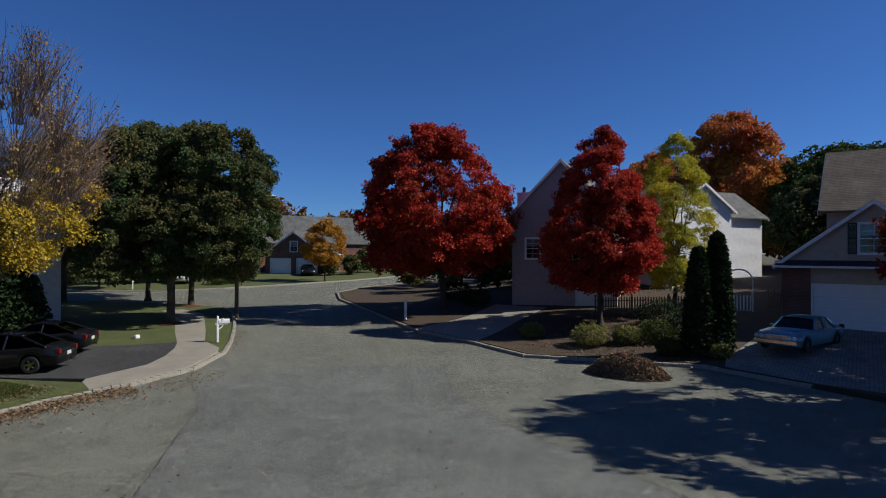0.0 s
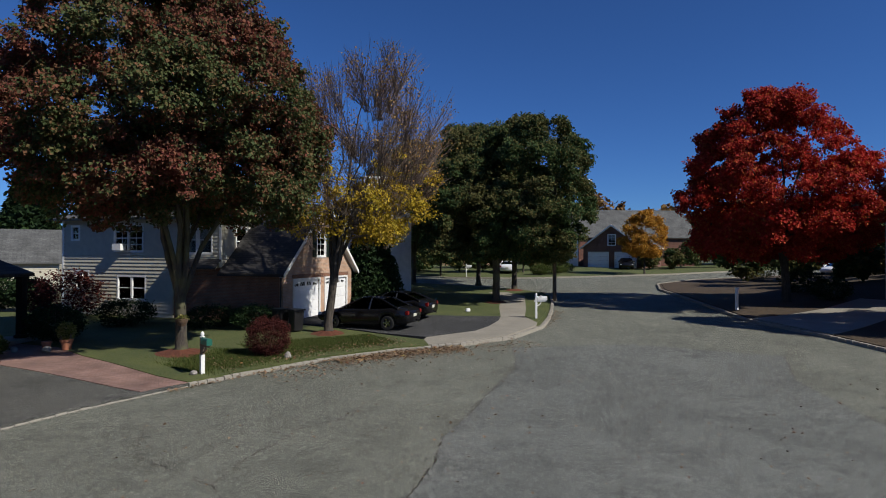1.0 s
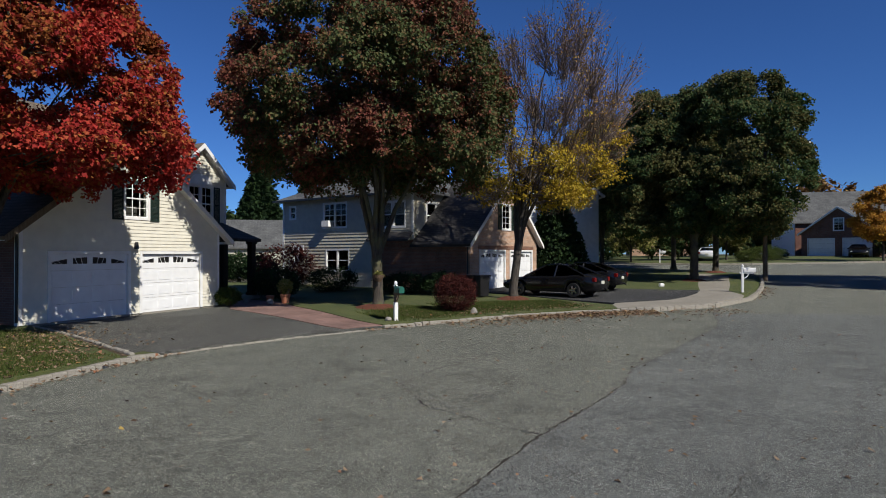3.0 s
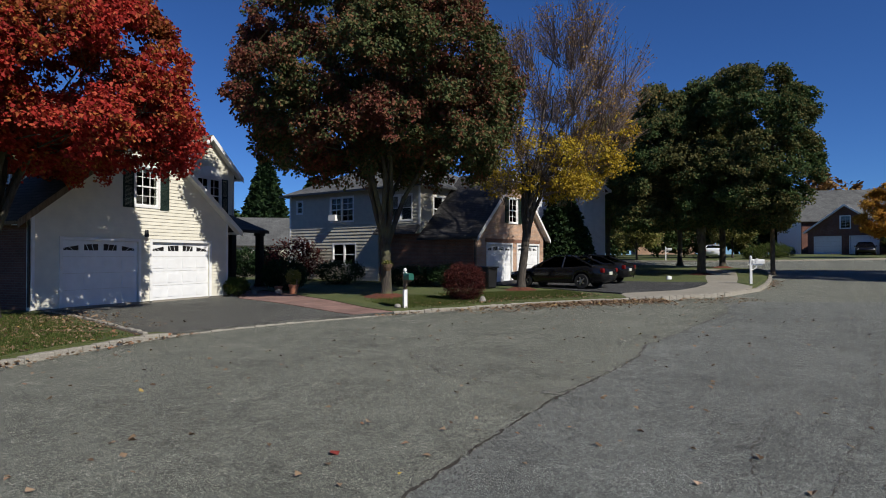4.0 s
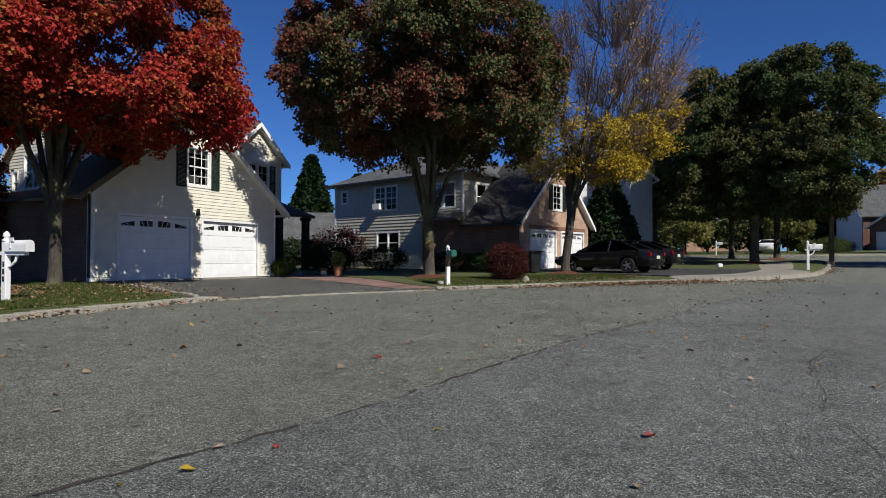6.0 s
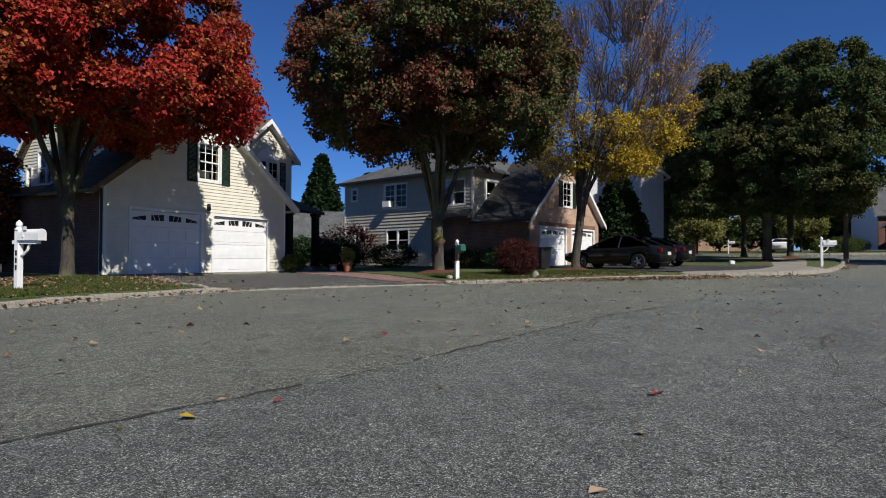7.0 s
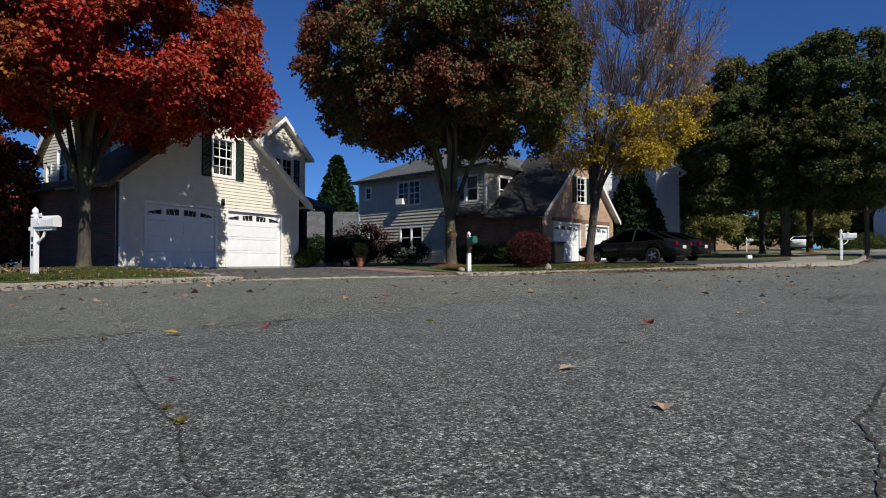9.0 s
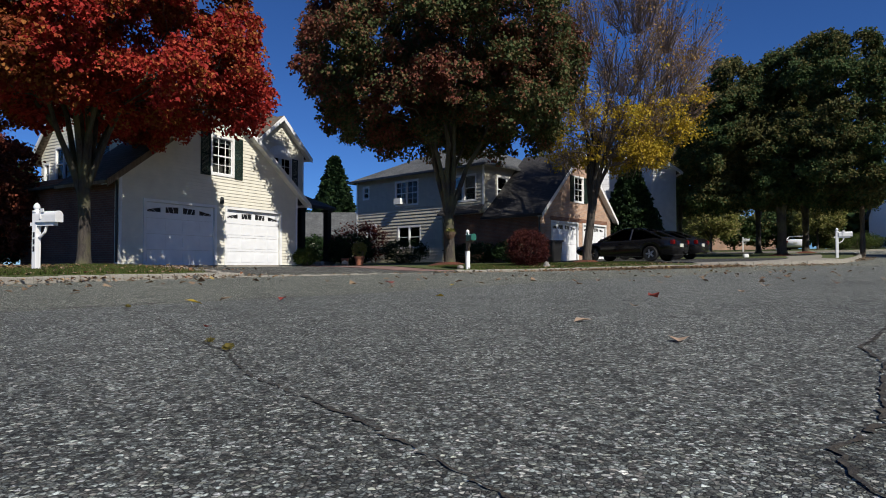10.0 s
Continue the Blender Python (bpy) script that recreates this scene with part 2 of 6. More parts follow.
M_BRICKD = bricks("dark_red_brick", (0.13, 0.055, 0.04), (0.18, 0.075, 0.05), (0.16, 0.13, 0.11), 0.22, 0.075)
M_SHING = bricks("grey_shingle", (0.085, 0.088, 0.085), (0.125, 0.128, 0.122), (0.05, 0.05, 0.05), 0.3, 0.11, 0.012)
M_SHINGB = bricks("brown_shingle", (0.14, 0.11, 0.08), (0.19, 0.15, 0.11), (0.07, 0.055, 0.04), 0.3, 0.11, 0.012)
M_SHINGD = bricks("dark_shingle", (0.035, 0.033, 0.032), (0.06, 0.055, 0.052), (0.02, 0.02, 0.02), 0.3, 0.11, 0.012)
M_GREEN = paint("dark_green_shutter", (0.015, 0.03, 0.024), 0.45)
M_BLACK = paint("black_paint", (0.012, 0.012, 0.013), 0.4)
M_CARBLK = paint("black_car_paint", (0.007, 0.007, 0.008), 0.22, vary=0.05, bumps=0.0)
M_CARBLU = paint("pale_blue_car_paint", (0.11, 0.27, 0.39), 0.22, vary=0.06, bumps=0.0)
M_CARWHT = paint("white_car_paint", (0.75, 0.76, 0.78), 0.2, vary=0.03, bumps=0.0)
M_CHROME = paint("chrome", (0.7, 0.7, 0.7), 0.15, 1.0, bumps=0.0)
M_RUBBER = paint("tyre_rubber", (0.015, 0.015, 0.015), 0.8)
M_REDLENS = paint("red_lens", (0.16, 0.006, 0.006), 0.2)
M_CLEARLENS = paint("clear_lens", (0.7, 0.7, 0.68), 0.15)
M_PLATE = paint("pale_plate", (0.6, 0.6, 0.5), 0.4)
M_GLASS = glass("window_glass")
M_CARGLASS = glass("car_glass", (0.12, 0.14, 0.14), 1.22)
M_BLIND = paint("window_blind", (0.55, 0.56, 0.56), 0.7)
M_INSIDE = paint("room_shade", (0.10, 0.09, 0.08), 0.9)
M_MBOXW = paint("white_mailbox_plastic", (0.78, 0.78, 0.76), 0.35)
M_MBOXG = paint("green_mailbox", (0.02, 0.13, 0.09), 0.35)
M_WOOD = bark("weathered_pole_wood", (0.10, 0.07, 0.045), (0.20, 0.15, 0.10))
M_BARK = bark("maple_bark", (0.026, 0.021, 0.018), (0.070, 0.058, 0.046), (0.105, 0.105, 0.046))
M_BARKG = bark("grey_bark", (0.030, 0.025, 0.020), (0.078, 0.065, 0.052))
M_TWIG = bark("twig_bark", (0.11, 0.08, 0.06), (0.20, 0.15, 0.12))
M_WICKER = paint("brown_wicker", (0.12, 0.075, 0.045), 0.85, vary=0.3, scale=30)
M_TERRA = paint("terracotta", (0.34, 0.13, 0.07), 0.8)
M_ROCK = speckle("pale_rock", (0.26, 0.24, 0.21), (0.36, 0.33, 0.30), (0.17, 0.155, 0.14), 6, 40)
L_RED = leaves("red_maple_leaves", [(0.0, (0.19, 0.016, 0.015)), (0.5, (0.39, 0.034, 0.026)), (0.9, (0.49, 0.066, 0.044)), (1.0, (0.56, 0.13, 0.085))],
               [(0.0, (0.10, 0.028, 0.014)), (0.5, (0.24, 0.062, 0.022)), (1.0, (0.36, 0.14, 0.035))], 0.33)
L_CRIM = leaves("crimson_maple_leaves", [(0.0, (0.27, 0.018, 0.015)), (0.6, (0.50, 0.036, 0.024)), (1.0, (0.62, 0.10, 0.05))],
                [(0.0, (0.13, 0.008, 0.008)), (0.7, (0.32, 0.026, 0.014)), (1.0, (0.46, 0.12, 0.03))], 0.3)
L_MIX = leaves("turning_maple_leaves", [(0.0, (0.050, 0.072, 0.027)), (0.5, (0.088, 0.112, 0.040)), (0.85, (0.14, 0.118, 0.048)), (1.0, (0.18, 0.10, 0.05))],
               [(0.0, (0.115, 0.032, 0.028)), (0.6, (0.195, 0.058, 0.044)), (1.0, (0.21, 0.10, 0.05))], 0.30)
L_GREEN = leaves("green_maple_leaves", [(0.0, (0.036, 0.066, 0.024)), (0.7, (0.066, 0.108, 0.036)), (1.0, (0.115, 0.125, 0.044))],
                 [(0.0, (0.068, 0.078, 0.028)), (1.0, (0.14, 0.12, 0.042))], 0.28)
L_YEL = leaves("yellow_leaves", [(0.0, (0.30, 0.21, 0.018)), (0.6, (0.50, 0.36, 0.030)), (1.0, (0.27, 0.27, 0.040))],
               [(0.0, (0.26, 0.17, 0.03)), (1.0, (0.46, 0.33, 0.035))], 0.5)
L_ORANGE = leaves("orange_leaves", [(0.0, (0.30, 0.12, 0.02)), (0.6, (0.46, 0.24, 0.03)), (1.0, (0.55, 0.32, 0.05))])
L_BIRCH = leaves("birch_leaves", [(0.0, (0.36, 0.34, 0.030)), (0.6, (0.68, 0.57, 0.050)), (1.0, (0.76, 0.62, 0.075))],
                 [(0.0, (0.240, 0.280, 0.040)), (1.0, (0.420, 0.430, 0.060))], 0.5)
L_RUST = leaves("rust_leaves", [(0.0, (0.300, 0.112, 0.030)), (0.5, (0.540, 0.240, 0.053)), (1.0, (0.690, 0.375, 0.075))],
                [(0.0, (0.330, 0.060, 0.030)), (1.0, (0.540, 0.135, 0.045))], 0.12)
L_WITHER = leaves("withered_leaves", [(0.0, (0.16, 0.085, 0.035)), (0.6, (0.30, 0.17, 0.06)), (1.0, (0.42, 0.27, 0.06))])
L_DARK = leaves("dark_evergreen", [(0.0, (0.010, 0.022, 0.009)), (0.7, (0.022, 0.045, 0.016)), (1.0, (0.04, 0.07, 0.02))], thin=0.15)
L_BUSH = leaves("shrub_leaves", [(0.0, (0.03, 0.055, 0.012)), (0.7, (0.07, 0.10, 0.02)), (1.0, (0.13, 0.13, 0.035))], thin=0.25)
L_BURG = leaves("burgundy_leaves", [(0.0, (0.040, 0.011, 0.011)), (0.7, (0.078, 0.019, 0.018)), (1.0, (0.13, 0.042, 0.025))], thin=0.25)
L_RUSSET = leaves("russet_leaves", [(0.0, (0.09, 0.025, 0.016)), (0.7, (0.20, 0.05, 0.03)), (1.0, (0.30, 0.10, 0.05))], thin=0.25)
L_PALE = leaves("pale_foliage", [(0.0, (0.10, 0.12, 0.03)), (0.7, (0.22, 0.22, 0.06)), (1.0, (0.34, 0.28, 0.12))], thin=0.25)
L_FALL = leaves("fallen_leaves", [(0.0, (0.09, 0.06, 0.04)), (0.45, (0.19, 0.13, 0.08)), (0.8, (0.32, 0.23, 0.15)), (0.94, (0.26, 0.11, 0.06)), (1.0, (0.42, 0.32, 0.10))], thin=0.1)
L_RFALL = leaves("red_fallen_leaf", [(0.0, (0.20, 0.025, 0.025)), (1.0, (0.29, 0.07, 0.05))], thin=0.1)
L_YFALL = leaves("yellow_fallen_leaf", [(0.0, (0.400, 0.272, 0.024)), (1.0, (0.440, 0.320, 0.040))], thin=0.1)
L_TFALL = leaves("tan_fallen_leaf", [(0.0, (0.36, 0.24, 0.15)), (1.0, (0.46, 0.34, 0.24))], thin=0.1)
L_WOODS = leaves("autumn_woods_leaves", [(0.0, (0.10, 0.055, 0.025)), (0.5, (0.22, 0.125, 0.045)), (1.0, (0.32, 0.20, 0.07))], thin=0.15)
L_MOSS = leaves("dry_moss", [(0.0, (0.08, 0.07, 0.02)), (1.0, (0.16, 0.13, 0.035))], thin=0.1)
L_GRASS = leaves("grass_blades", [(0.0, (0.035, 0.062, 0.012)), (0.7, (0.08, 0.105, 0.026)), (1.0, (0.15, 0.13, 0.05))], thin=0.3)


# ---- mesh helpers ----
def softp(v):
    return math.log1p(math.exp(min(v, 60)))


def gz(x, y):
    """Height of the road and the ground under the lawns: rises gently with the street and more beyond the eastern kerb."""
    s = 0.64 * x + 0.77 * y
    e = x - 26 - 0.25 * max(0, y - 5)
    k = min(1, max(0, (36 - y) / 12))
    far = max(0, s - 85)
    # the gutter of the round kerb lies lower than the crown of the road
    q = math.hypot(x - 8.8, y - 6) - 15.9
    fade = min(1, max(0, (11 - x) / 8)) * min(1, max(0, y / 6))
    gutter = -0.13 * fade * math.exp(-(q / (3.2 if q < 0 else 3.0)) ** 2)
    return gutter + 0.075 * softp((s - 22) / 2.5) - 0.03 * far + 0.09 * k * softp(e) - 0.09 * k * softp(e - 26)


def thing(name, label, category, loc=(0, 0, 0), rz=0.0, group="", kind=""):
    ob = new(name)
    ob.empty_display_size = 0.3
    ob.matrix_basis = pose(*loc, 0, 0, rz)
    return tagged(ob, label, category, group, kind)


def part(name, bm, material, parent=None, label="", kind=""):
    me = bpy.data.meshes.new(name)
    bmesh.ops.recalc_face_normals(bm, faces=bm.faces)
    bm.to_mesh(me)
    bm.free()
    me.materials.append(material)
    ob = new(name, me)
    ob.parent = parent
    if label or kind:
        tagged(ob, label, kind=kind)
    return ob


def npart(name, verts, faces, material, parent=None, label="", kind="", smooth=False):
    me = bpy.data.meshes.new(name)
    v = np.asarray(verts, dtype=np.float32).reshape(-1, 3)
    f = np.asarray(faces, dtype=np.int32)
    k = f.shape[1]
    me.vertices.add(len(v))
    me.vertices.foreach_set("co", v.ravel())
    me.loops.add(f.size)
    me.loops.foreach_set("vertex_index", f.ravel())
    me.polygons.add(len(f))
    me.polygons.foreach_set("loop_start", np.arange(0, f.size, k, dtype=np.int32))
    me.polygons.foreach_set("use_smooth", np.full(len(f), smooth))
    me.update(calc_edges=True)
    me.materials.append(material)
    ob = new(name, me)
    ob.parent = parent
    if label or kind:
        tagged(ob, label, kind=kind)
    return ob


def bx(bm, x0, x1, y0, y1, z0, z1, m=None):
    vs = [bm.verts.new(c) for c in ((x0, y0, z0), (x1, y0, z0), (x1, y1, z0), (x0, y1, z0), (x0, y0, z1), (x1, y0, z1), (x1, y1, z1), (x0, y1, z1))]
    for f in ((0, 3, 2, 1), (4, 5, 6, 7), (0, 1, 5, 4), (1, 2, 6, 5), (2, 3, 7, 6), (3, 0, 4, 7)):
        bm.faces.new([vs[i] for i in f])
    if m is not None:
        for v in vs:
            v.co = m @ v.co
    return vs


def box(x0, x1, y0, y1, z0, z1, m=None, bevel=0.0):
    bm = bmesh.new()
    bx(bm, x0, x1, y0, y1, z0, z1, m)
    if bevel:
        bmesh.ops.bevel(bm, geom=bm.edges[:], offset=bevel, segments=2, affect='EDGES')
    return bm


def prism(bm, pts, y0, y1, m=None):
    """A convex outline in x and z, from y0 to y1."""
    a = [bm.verts.new((x, y0, z)) for x, z in pts]
    b = [bm.verts.new((x, y1, z)) for x, z in pts]
    n = len(pts)
    bm.faces.new(a)
    bm.faces.new(b[::-1])
    for i in range(n):
        bm.faces.new((a[i], b[i], b[(i + 1) % n], a[(i + 1) % n]))
    if m is not None:
        for v in a + b:
            v.co = m @ v.co


def tube_rings(pts, radii, sides):
    """Vertices and quads of a tapered tube along points."""
    verts, faces = [], []
    n = len(pts)
    ref = Vector((0.31, 0.83, 0.47))
    for i, (p, r) in enumerate(zip(pts, radii)):
        d = (pts[min(i + 1, n - 1)] - pts[max(i - 1, 0)])
        d = d.normalized() if d.length > 1e-6 else Vector((0, 0, 1))
        u = d.cross(ref).normalized()
        v = d.cross(u)
        for k in range(sides):
            a = 2 * math.pi * k / sides
            verts.append(p + (u * math.cos(a) + v * math.sin(a)) * r)
    for i in range(n - 1):
        for k in range(sides):
            j = (k + 1) % sides
            faces.append((i * sides + k, i * sides + j, (i + 1) * sides + j, (i + 1) * sides + k))
    return verts, faces


def add_tube(bm, pts, radii, sides=8, caps=True):
    vs, fs = tube_rings([Vector(p) for p in pts], radii, sides)
    b = [bm.verts.new(v) for v in vs]
    for f in fs:
        bm.faces.new([b[i] for i in f])
    if caps:
        bm.faces.new(b[:sides][::-1])
        bm.faces.new(b[-sides:])


def ball(bm, c, r, sub=2):
    g = bmesh.ops.create_icosphere(bm, subdivisions=sub, radius=1.0)
    for v in g["verts"]:
        v.co = Vector((v.co.x * r[0] + c[0], v.co.y * r[1] + c[1], v.co.z * r[2] + c[2]))


def clip(poly, a, b, c):
    """The part of a convex outline where a*u + b*z <= c."""
    out = []
    for i, p in enumerate(poly):
        q = poly[(i + 1) % len(poly)]
        dp, dq = a * p[0] + b * p[1] - c, a * q[0] + b * q[1] - c
        if dp <= 1e-9:
            out.append(p)
        if (dp < -1e-9 and dq > 1e-9) or (dp > 1e-9 and dq < -1e-9):
            k = dp / (dp - dq)
            out.append((p[0] + k * (q[0] - p[0]), p[1] + k * (q[1] - p[1])))
    return out


def cells(poly, holes):
    """Splits a convex outline into convex pieces round rectangular holes (u0, u1, z0, z1)."""
    us = sorted({min(p[0] for p in poly) - 1, max(p[0] for p in poly) + 1, *(h[0] for h in holes), *(h[1] for h in holes)})
    out = []
    for a, b in zip(us, us[1:]):
        strip = clip(clip(poly, -1, 0, -a), 1, 0, b)
        if len(strip) < 3:
            continue
        zs = sorted((h[2], h[3]) for h in holes if h[0] <= (a + b) / 2 <= h[1])
        lo = -100.0
        for z0, z1 in zs + [(100.0, 100.0)]:
            p = clip(clip(strip, 0, -1, -lo), 0, 1, z0)
            if len(p) >= 3 and max(q[1] for q in p) - min(q[1] for q in p) > 1e-4:
                out.append(p)
            lo = z1
    return out


def facing(x, y, ang):
    """Frame of a wall: x runs along it, -y points outwards."""
    return pose(x, y, 0, 0, 0, ang)


def wall(parent, name, m, poly, holes, material, thick=0.18, label=""):
    bm = bmesh.new()
    for p in cells(poly, holes):
        prism(bm, p, 0.0, thick, m)
    bmesh.ops.remove_doubles(bm, verts=bm.verts, dist=0.0005)
    return part(name, bm, material, parent, label)


def siding(parent, m, poly, holes, material, course=0.125, label="", thick=0.022):
    """Clapboards: each course leans out to its lower edge."""
    vs, fs = [], []
    z, top = min(p[1] for p in poly), max(p[1] for p in poly)
    while z < top - 0.01:
        z1 = min(z + course, top)
        band = clip(clip(poly, 0, -1, -z), 0, 1, z1)
        for c in cells(band, [h for h in holes if h[2] < z1 and h[3] > z]) if len(band) >= 3 else ():
            n0 = len(vs)
            lo = [q for q in c if q[1] < min(p[1] for p in c) + 1e-4]
            for u, zz in c:
                out = -0.004 - thick + thick * (zz - z) / course
                vs.append(m @ Vector((u, out, zz)))
            fs.append(list(range(n0, n0 + len(c))))
            if len(lo) >= 2:
                ua, ub = min(q[0] for q in lo), max(q[0] for q in lo)
                n0 = len(vs)
                zl = lo[0][1]
                vs += [m @ Vector(q) for q in ((ua, -0.004 - thick, zl), (ub, -0.004 - thick, zl), (ub, -0.003, zl), (ua, -0.003, zl))]
                fs.append([n0, n0 + 1, n0 + 2, n0 + 3])
        z = z1
    me = bpy.data.meshes.new("siding")
    me.from_pydata(vs, [], fs)
    me.materials.append(material)
    ob = new("siding", me)
    ob.parent = parent
    if label:
        ob["label"] = label
    return ob


def window(parent, m, u0, u1, z0, z1, cols=2, rows=4, sash=True, trim=0.09, blind=0.45, label=""):
    """A sash window in an opening: casing, sashes with bars, panes, a blind and a dark backing sheet."""
    bm = bmesh.new()
    o = -0.045
    for a in ((u0 - trim, u0, z0 - trim, z1 + trim), (u1, u1 + trim, z0 - trim, z1 + trim), (u0, u1, z1, z1 + trim), (u0, u1, z0 - trim, z0)):
        bx(bm, a[0], a[1], o, 0.10, a[2], a[3], m)
    wd = part("window", bm, M_TRIM, parent, label)
    bm = bmesh.new()
    t = 0.035
    bx(bm, u0, u0 + t, 0.0, 0.05, z0, z1, m), bx(bm, u1 - t, u1, 0.0, 0.05, z0, z1, m)
    bx(bm, u0 + t, u1 - t, 0.0, 0.05, z0, z0 + t, m), bx(bm, u0 + t, u1 - t, 0.0, 0.05, z1 - t, z1, m)
    if sash:
        zm = (z0 + z1) / 2
        bx(bm, u0 + t, u1 - t, -0.004, 0.046, zm - 0.025, zm + 0.025, m)
    part("sash", bm, M_TRIM, wd)
    bm = bmesh.new()
    for i in range(1, cols):
        u = u0 + (u1 - u0) * i / cols
        bx(bm, u - 0.011, u + 0.011, 0.012, 0.03, z0 + t, z1 - t, m)
    for i in range(1, rows):
        z = z0 + (z1 - z0) * i / rows
        bx(bm, u0 + t, u1 - t, 0.014, 0.032, z - 0.011, z + 0.011, m)
    if cols > 1 or rows > 1:
        part("glazing_grid", bm, M_TRIM, wd)
    else:
        bm.free()
    pn = part("pane", box(u0 + t, u1 - t, 0.020, 0.026, z0 + t, z1 - t, m), M_GLASS, wd)
    pn.visible_shadow = False
    if blind > 0:
        part("blind", box(u0 + 0.01, u1 - 0.01, 0.12, 0.13, z1 - (z1 - z0) * blind, z1, m), M_BLIND, wd)
    # flat sheet, coloured dark to stand in for the unlit room
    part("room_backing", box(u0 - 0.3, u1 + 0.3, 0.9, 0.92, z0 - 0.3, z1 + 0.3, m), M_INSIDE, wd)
    return wd


def shutter(parent, m, u0, u1, z0, z1):
    bm = bmesh.new()
    bx(bm, u0, u0 + 0.05, -0.06, -0.028, z0, z1, m), bx(bm, u1 - 0.05, u1, -0.06, -0.028, z0, z1, m)
    for a, b in ((z0, z0 + 0.07), (z1 - 0.07, z1), ((z0 + z1) / 2 - 0.04, (z0 + z1) / 2 + 0.04)):
        bx(bm, u0 + 0.05, u1 - 0.05, -0.06, -0.028, a, b, m)
    z = z0 + 0.08
    while z < z1 - 0.1:
        bx(bm, u0 + 0.05, u1 - 0.05, -0.052, -0.03, z, z + 0.03, m)
        z += 0.045
    return part("shutter", bm, M_GREEN, parent)


def garage_door(parent, m, u0, u1, z0, z1, fan=True, label="", panels=4):
    """A sectional door: raised panels in rows, and a row of sunburst lights at the top."""
    bm = bmesh.new()
    t = 0.1
    bx(bm, u0 - t, u0, -0.05, 0.10, z0, z1 + t, m), bx(bm, u1, u1 + t, -0.05, 0.10, z0, z1 + t, m), bx(bm, u0, u1, -0.05, 0.10, z1, z1 + t, m)
    dr = part("garage_door", bm, M_TRIM, parent, label)
    rows, h = 4, (z1 - z0) / 4
    for r in range(rows):
        bm = bmesh.new()
        za, zb = z0 + r * h + 0.004, z0 + (r + 1) * h - 0.004
        top = r == rows - 1
        wd = (u1 - u0) / panels
        lit = [(u0 + i * wd + 0.09, u0 + (i + 1) * wd - 0.09, zb - 0.32, zb - 0.10) for i in range(panels)] if top and fan else []
        for p in cells([(u0, za), (u1, za), (u1, zb), (u0, zb)], lit):
            prism(bm, p, 0.06, 0.10, m)
        if not (top and fan):
            for i in range(panels):
                a, b = u0 + i * wd + 0.08, u0 + (i + 1) * wd - 0.08
                bx(bm, a, b, 0.048, 0.061, za + 0.10, zb - 0.10, m)
        bmesh.ops.remove_doubles(bm, verts=bm.verts, dist=0.0005)
        sec = part("panel", bm, M_DOORW, dr)
        if top and fan:
            x0, z00 = (u0 + u1) / 2, zb - 0.42
            for a, b, c, d in lit:
                def arc(u):
                    return d - 0.17 * (abs(u - x0) / ((u1 - u0) / 2)) ** 2
                bm = bmesh.new()
                prism(bm, [(a, c), (b, c), (b, arc(b)), (a, arc(a))], 0.085, 0.09, m)
                part("light", bm, M_BLACK, dr)
                bm = bmesh.new()
                prism(bm, [(a, arc(a)), (b, arc(b)), (b, d), (a, d)], 0.06, 0.095, m)
                for j in (1, 2):
                    u = a + (b - a) * j / 3
                    ut = u + (u - x0) * 0.22
                    prism(bm, [(u - 0.007, c), (u + 0.007, c), (ut + 0.007, arc(u)), (ut - 0.007, arc(u))], 0.07, 0.084, m)
                part("sunburst", bm, M_DOORW, dr)
    return dr


def slab(pts, thick=0.12):
    """A roof plane: a flat outline of 3D points, thickened downwards."""
    bm = bmesh.new()
    a = [bm.verts.new(p) for p in pts]
    b = [bm.verts.new((p[0], p[1], p[2] - thick)) for p in pts]
    n = len(pts)
    bm.faces.new(a)
    bm.faces.new(b[::-1])
    for i in range(n):
        bm.faces.new((a[i], b[i], b[(i + 1) % n], a[(i + 1) % n]))
    return bm


def board(p, q, wide, thick, out=(0, -1, 0)):
    """A flat board from p to q, hanging down by its width, thick towards out."""
    bm = bmesh.new()
    o = Vector(out).normalized() * thick
    p, q, d = Vector(p), Vector(q), Vector((0, 0, -wide))
    a = [bm.verts.new(v) for v in (p, q, q + d, p + d)]
    b = [bm.verts.new(v + o) for v in (p, q, q + d, p + d)]
    bm.faces.new(a), bm.faces.new(b[::-1])
    for i in range(4):
        bm.faces.new((a[i], b[i], b[(i + 1) % 4], a[(i + 1) % 4]))
    return bm


# ---- ground ----
def land(name, outline, dz, skirt, material, label, category, step=1.5, parent=None):
    """A sheet of ground over an outline, following the rise, with its edge turned down."""
    bm = bmesh.new()
    f = bm.faces.new([bm.verts.new((x, y, 0)) for x, y in outline])
    if skirt:
        r = bmesh.ops.extrude_edge_only(bm, edges=bm.edges[:])
        for v in (e for e in r["geom"] if isinstance(e, bmesh.types.BMVert)):
            v.co.z = -skirt
    bmesh.ops.triangulate(bm, faces=[f])
    for nx, ny in ((0.64, 0.77), (0.97, -0.24)):
        ds = [v.co.x * nx + v.co.y * ny for v in bm.verts]
        k = math.floor(min(ds) / step) * step
        hi = min(max(ds), 110)
        k = max(k, -60)
        while k < hi:
            bmesh.ops.bisect_plane(bm, geom=bm.verts[:] + bm.edges[:] + bm.faces[:], plane_co=(nx * k, ny * k, 0), plane_no=(nx, ny, 0))
            k += step
    for v in bm.verts:
        v.co.z += gz(v.co.x, v.co.y) + dz
    ob = part(name, bm, material, parent, kind="structure" if parent is None else "")
    if parent is None:
        tagged(ob, label, category, kind="structure")
    return ob


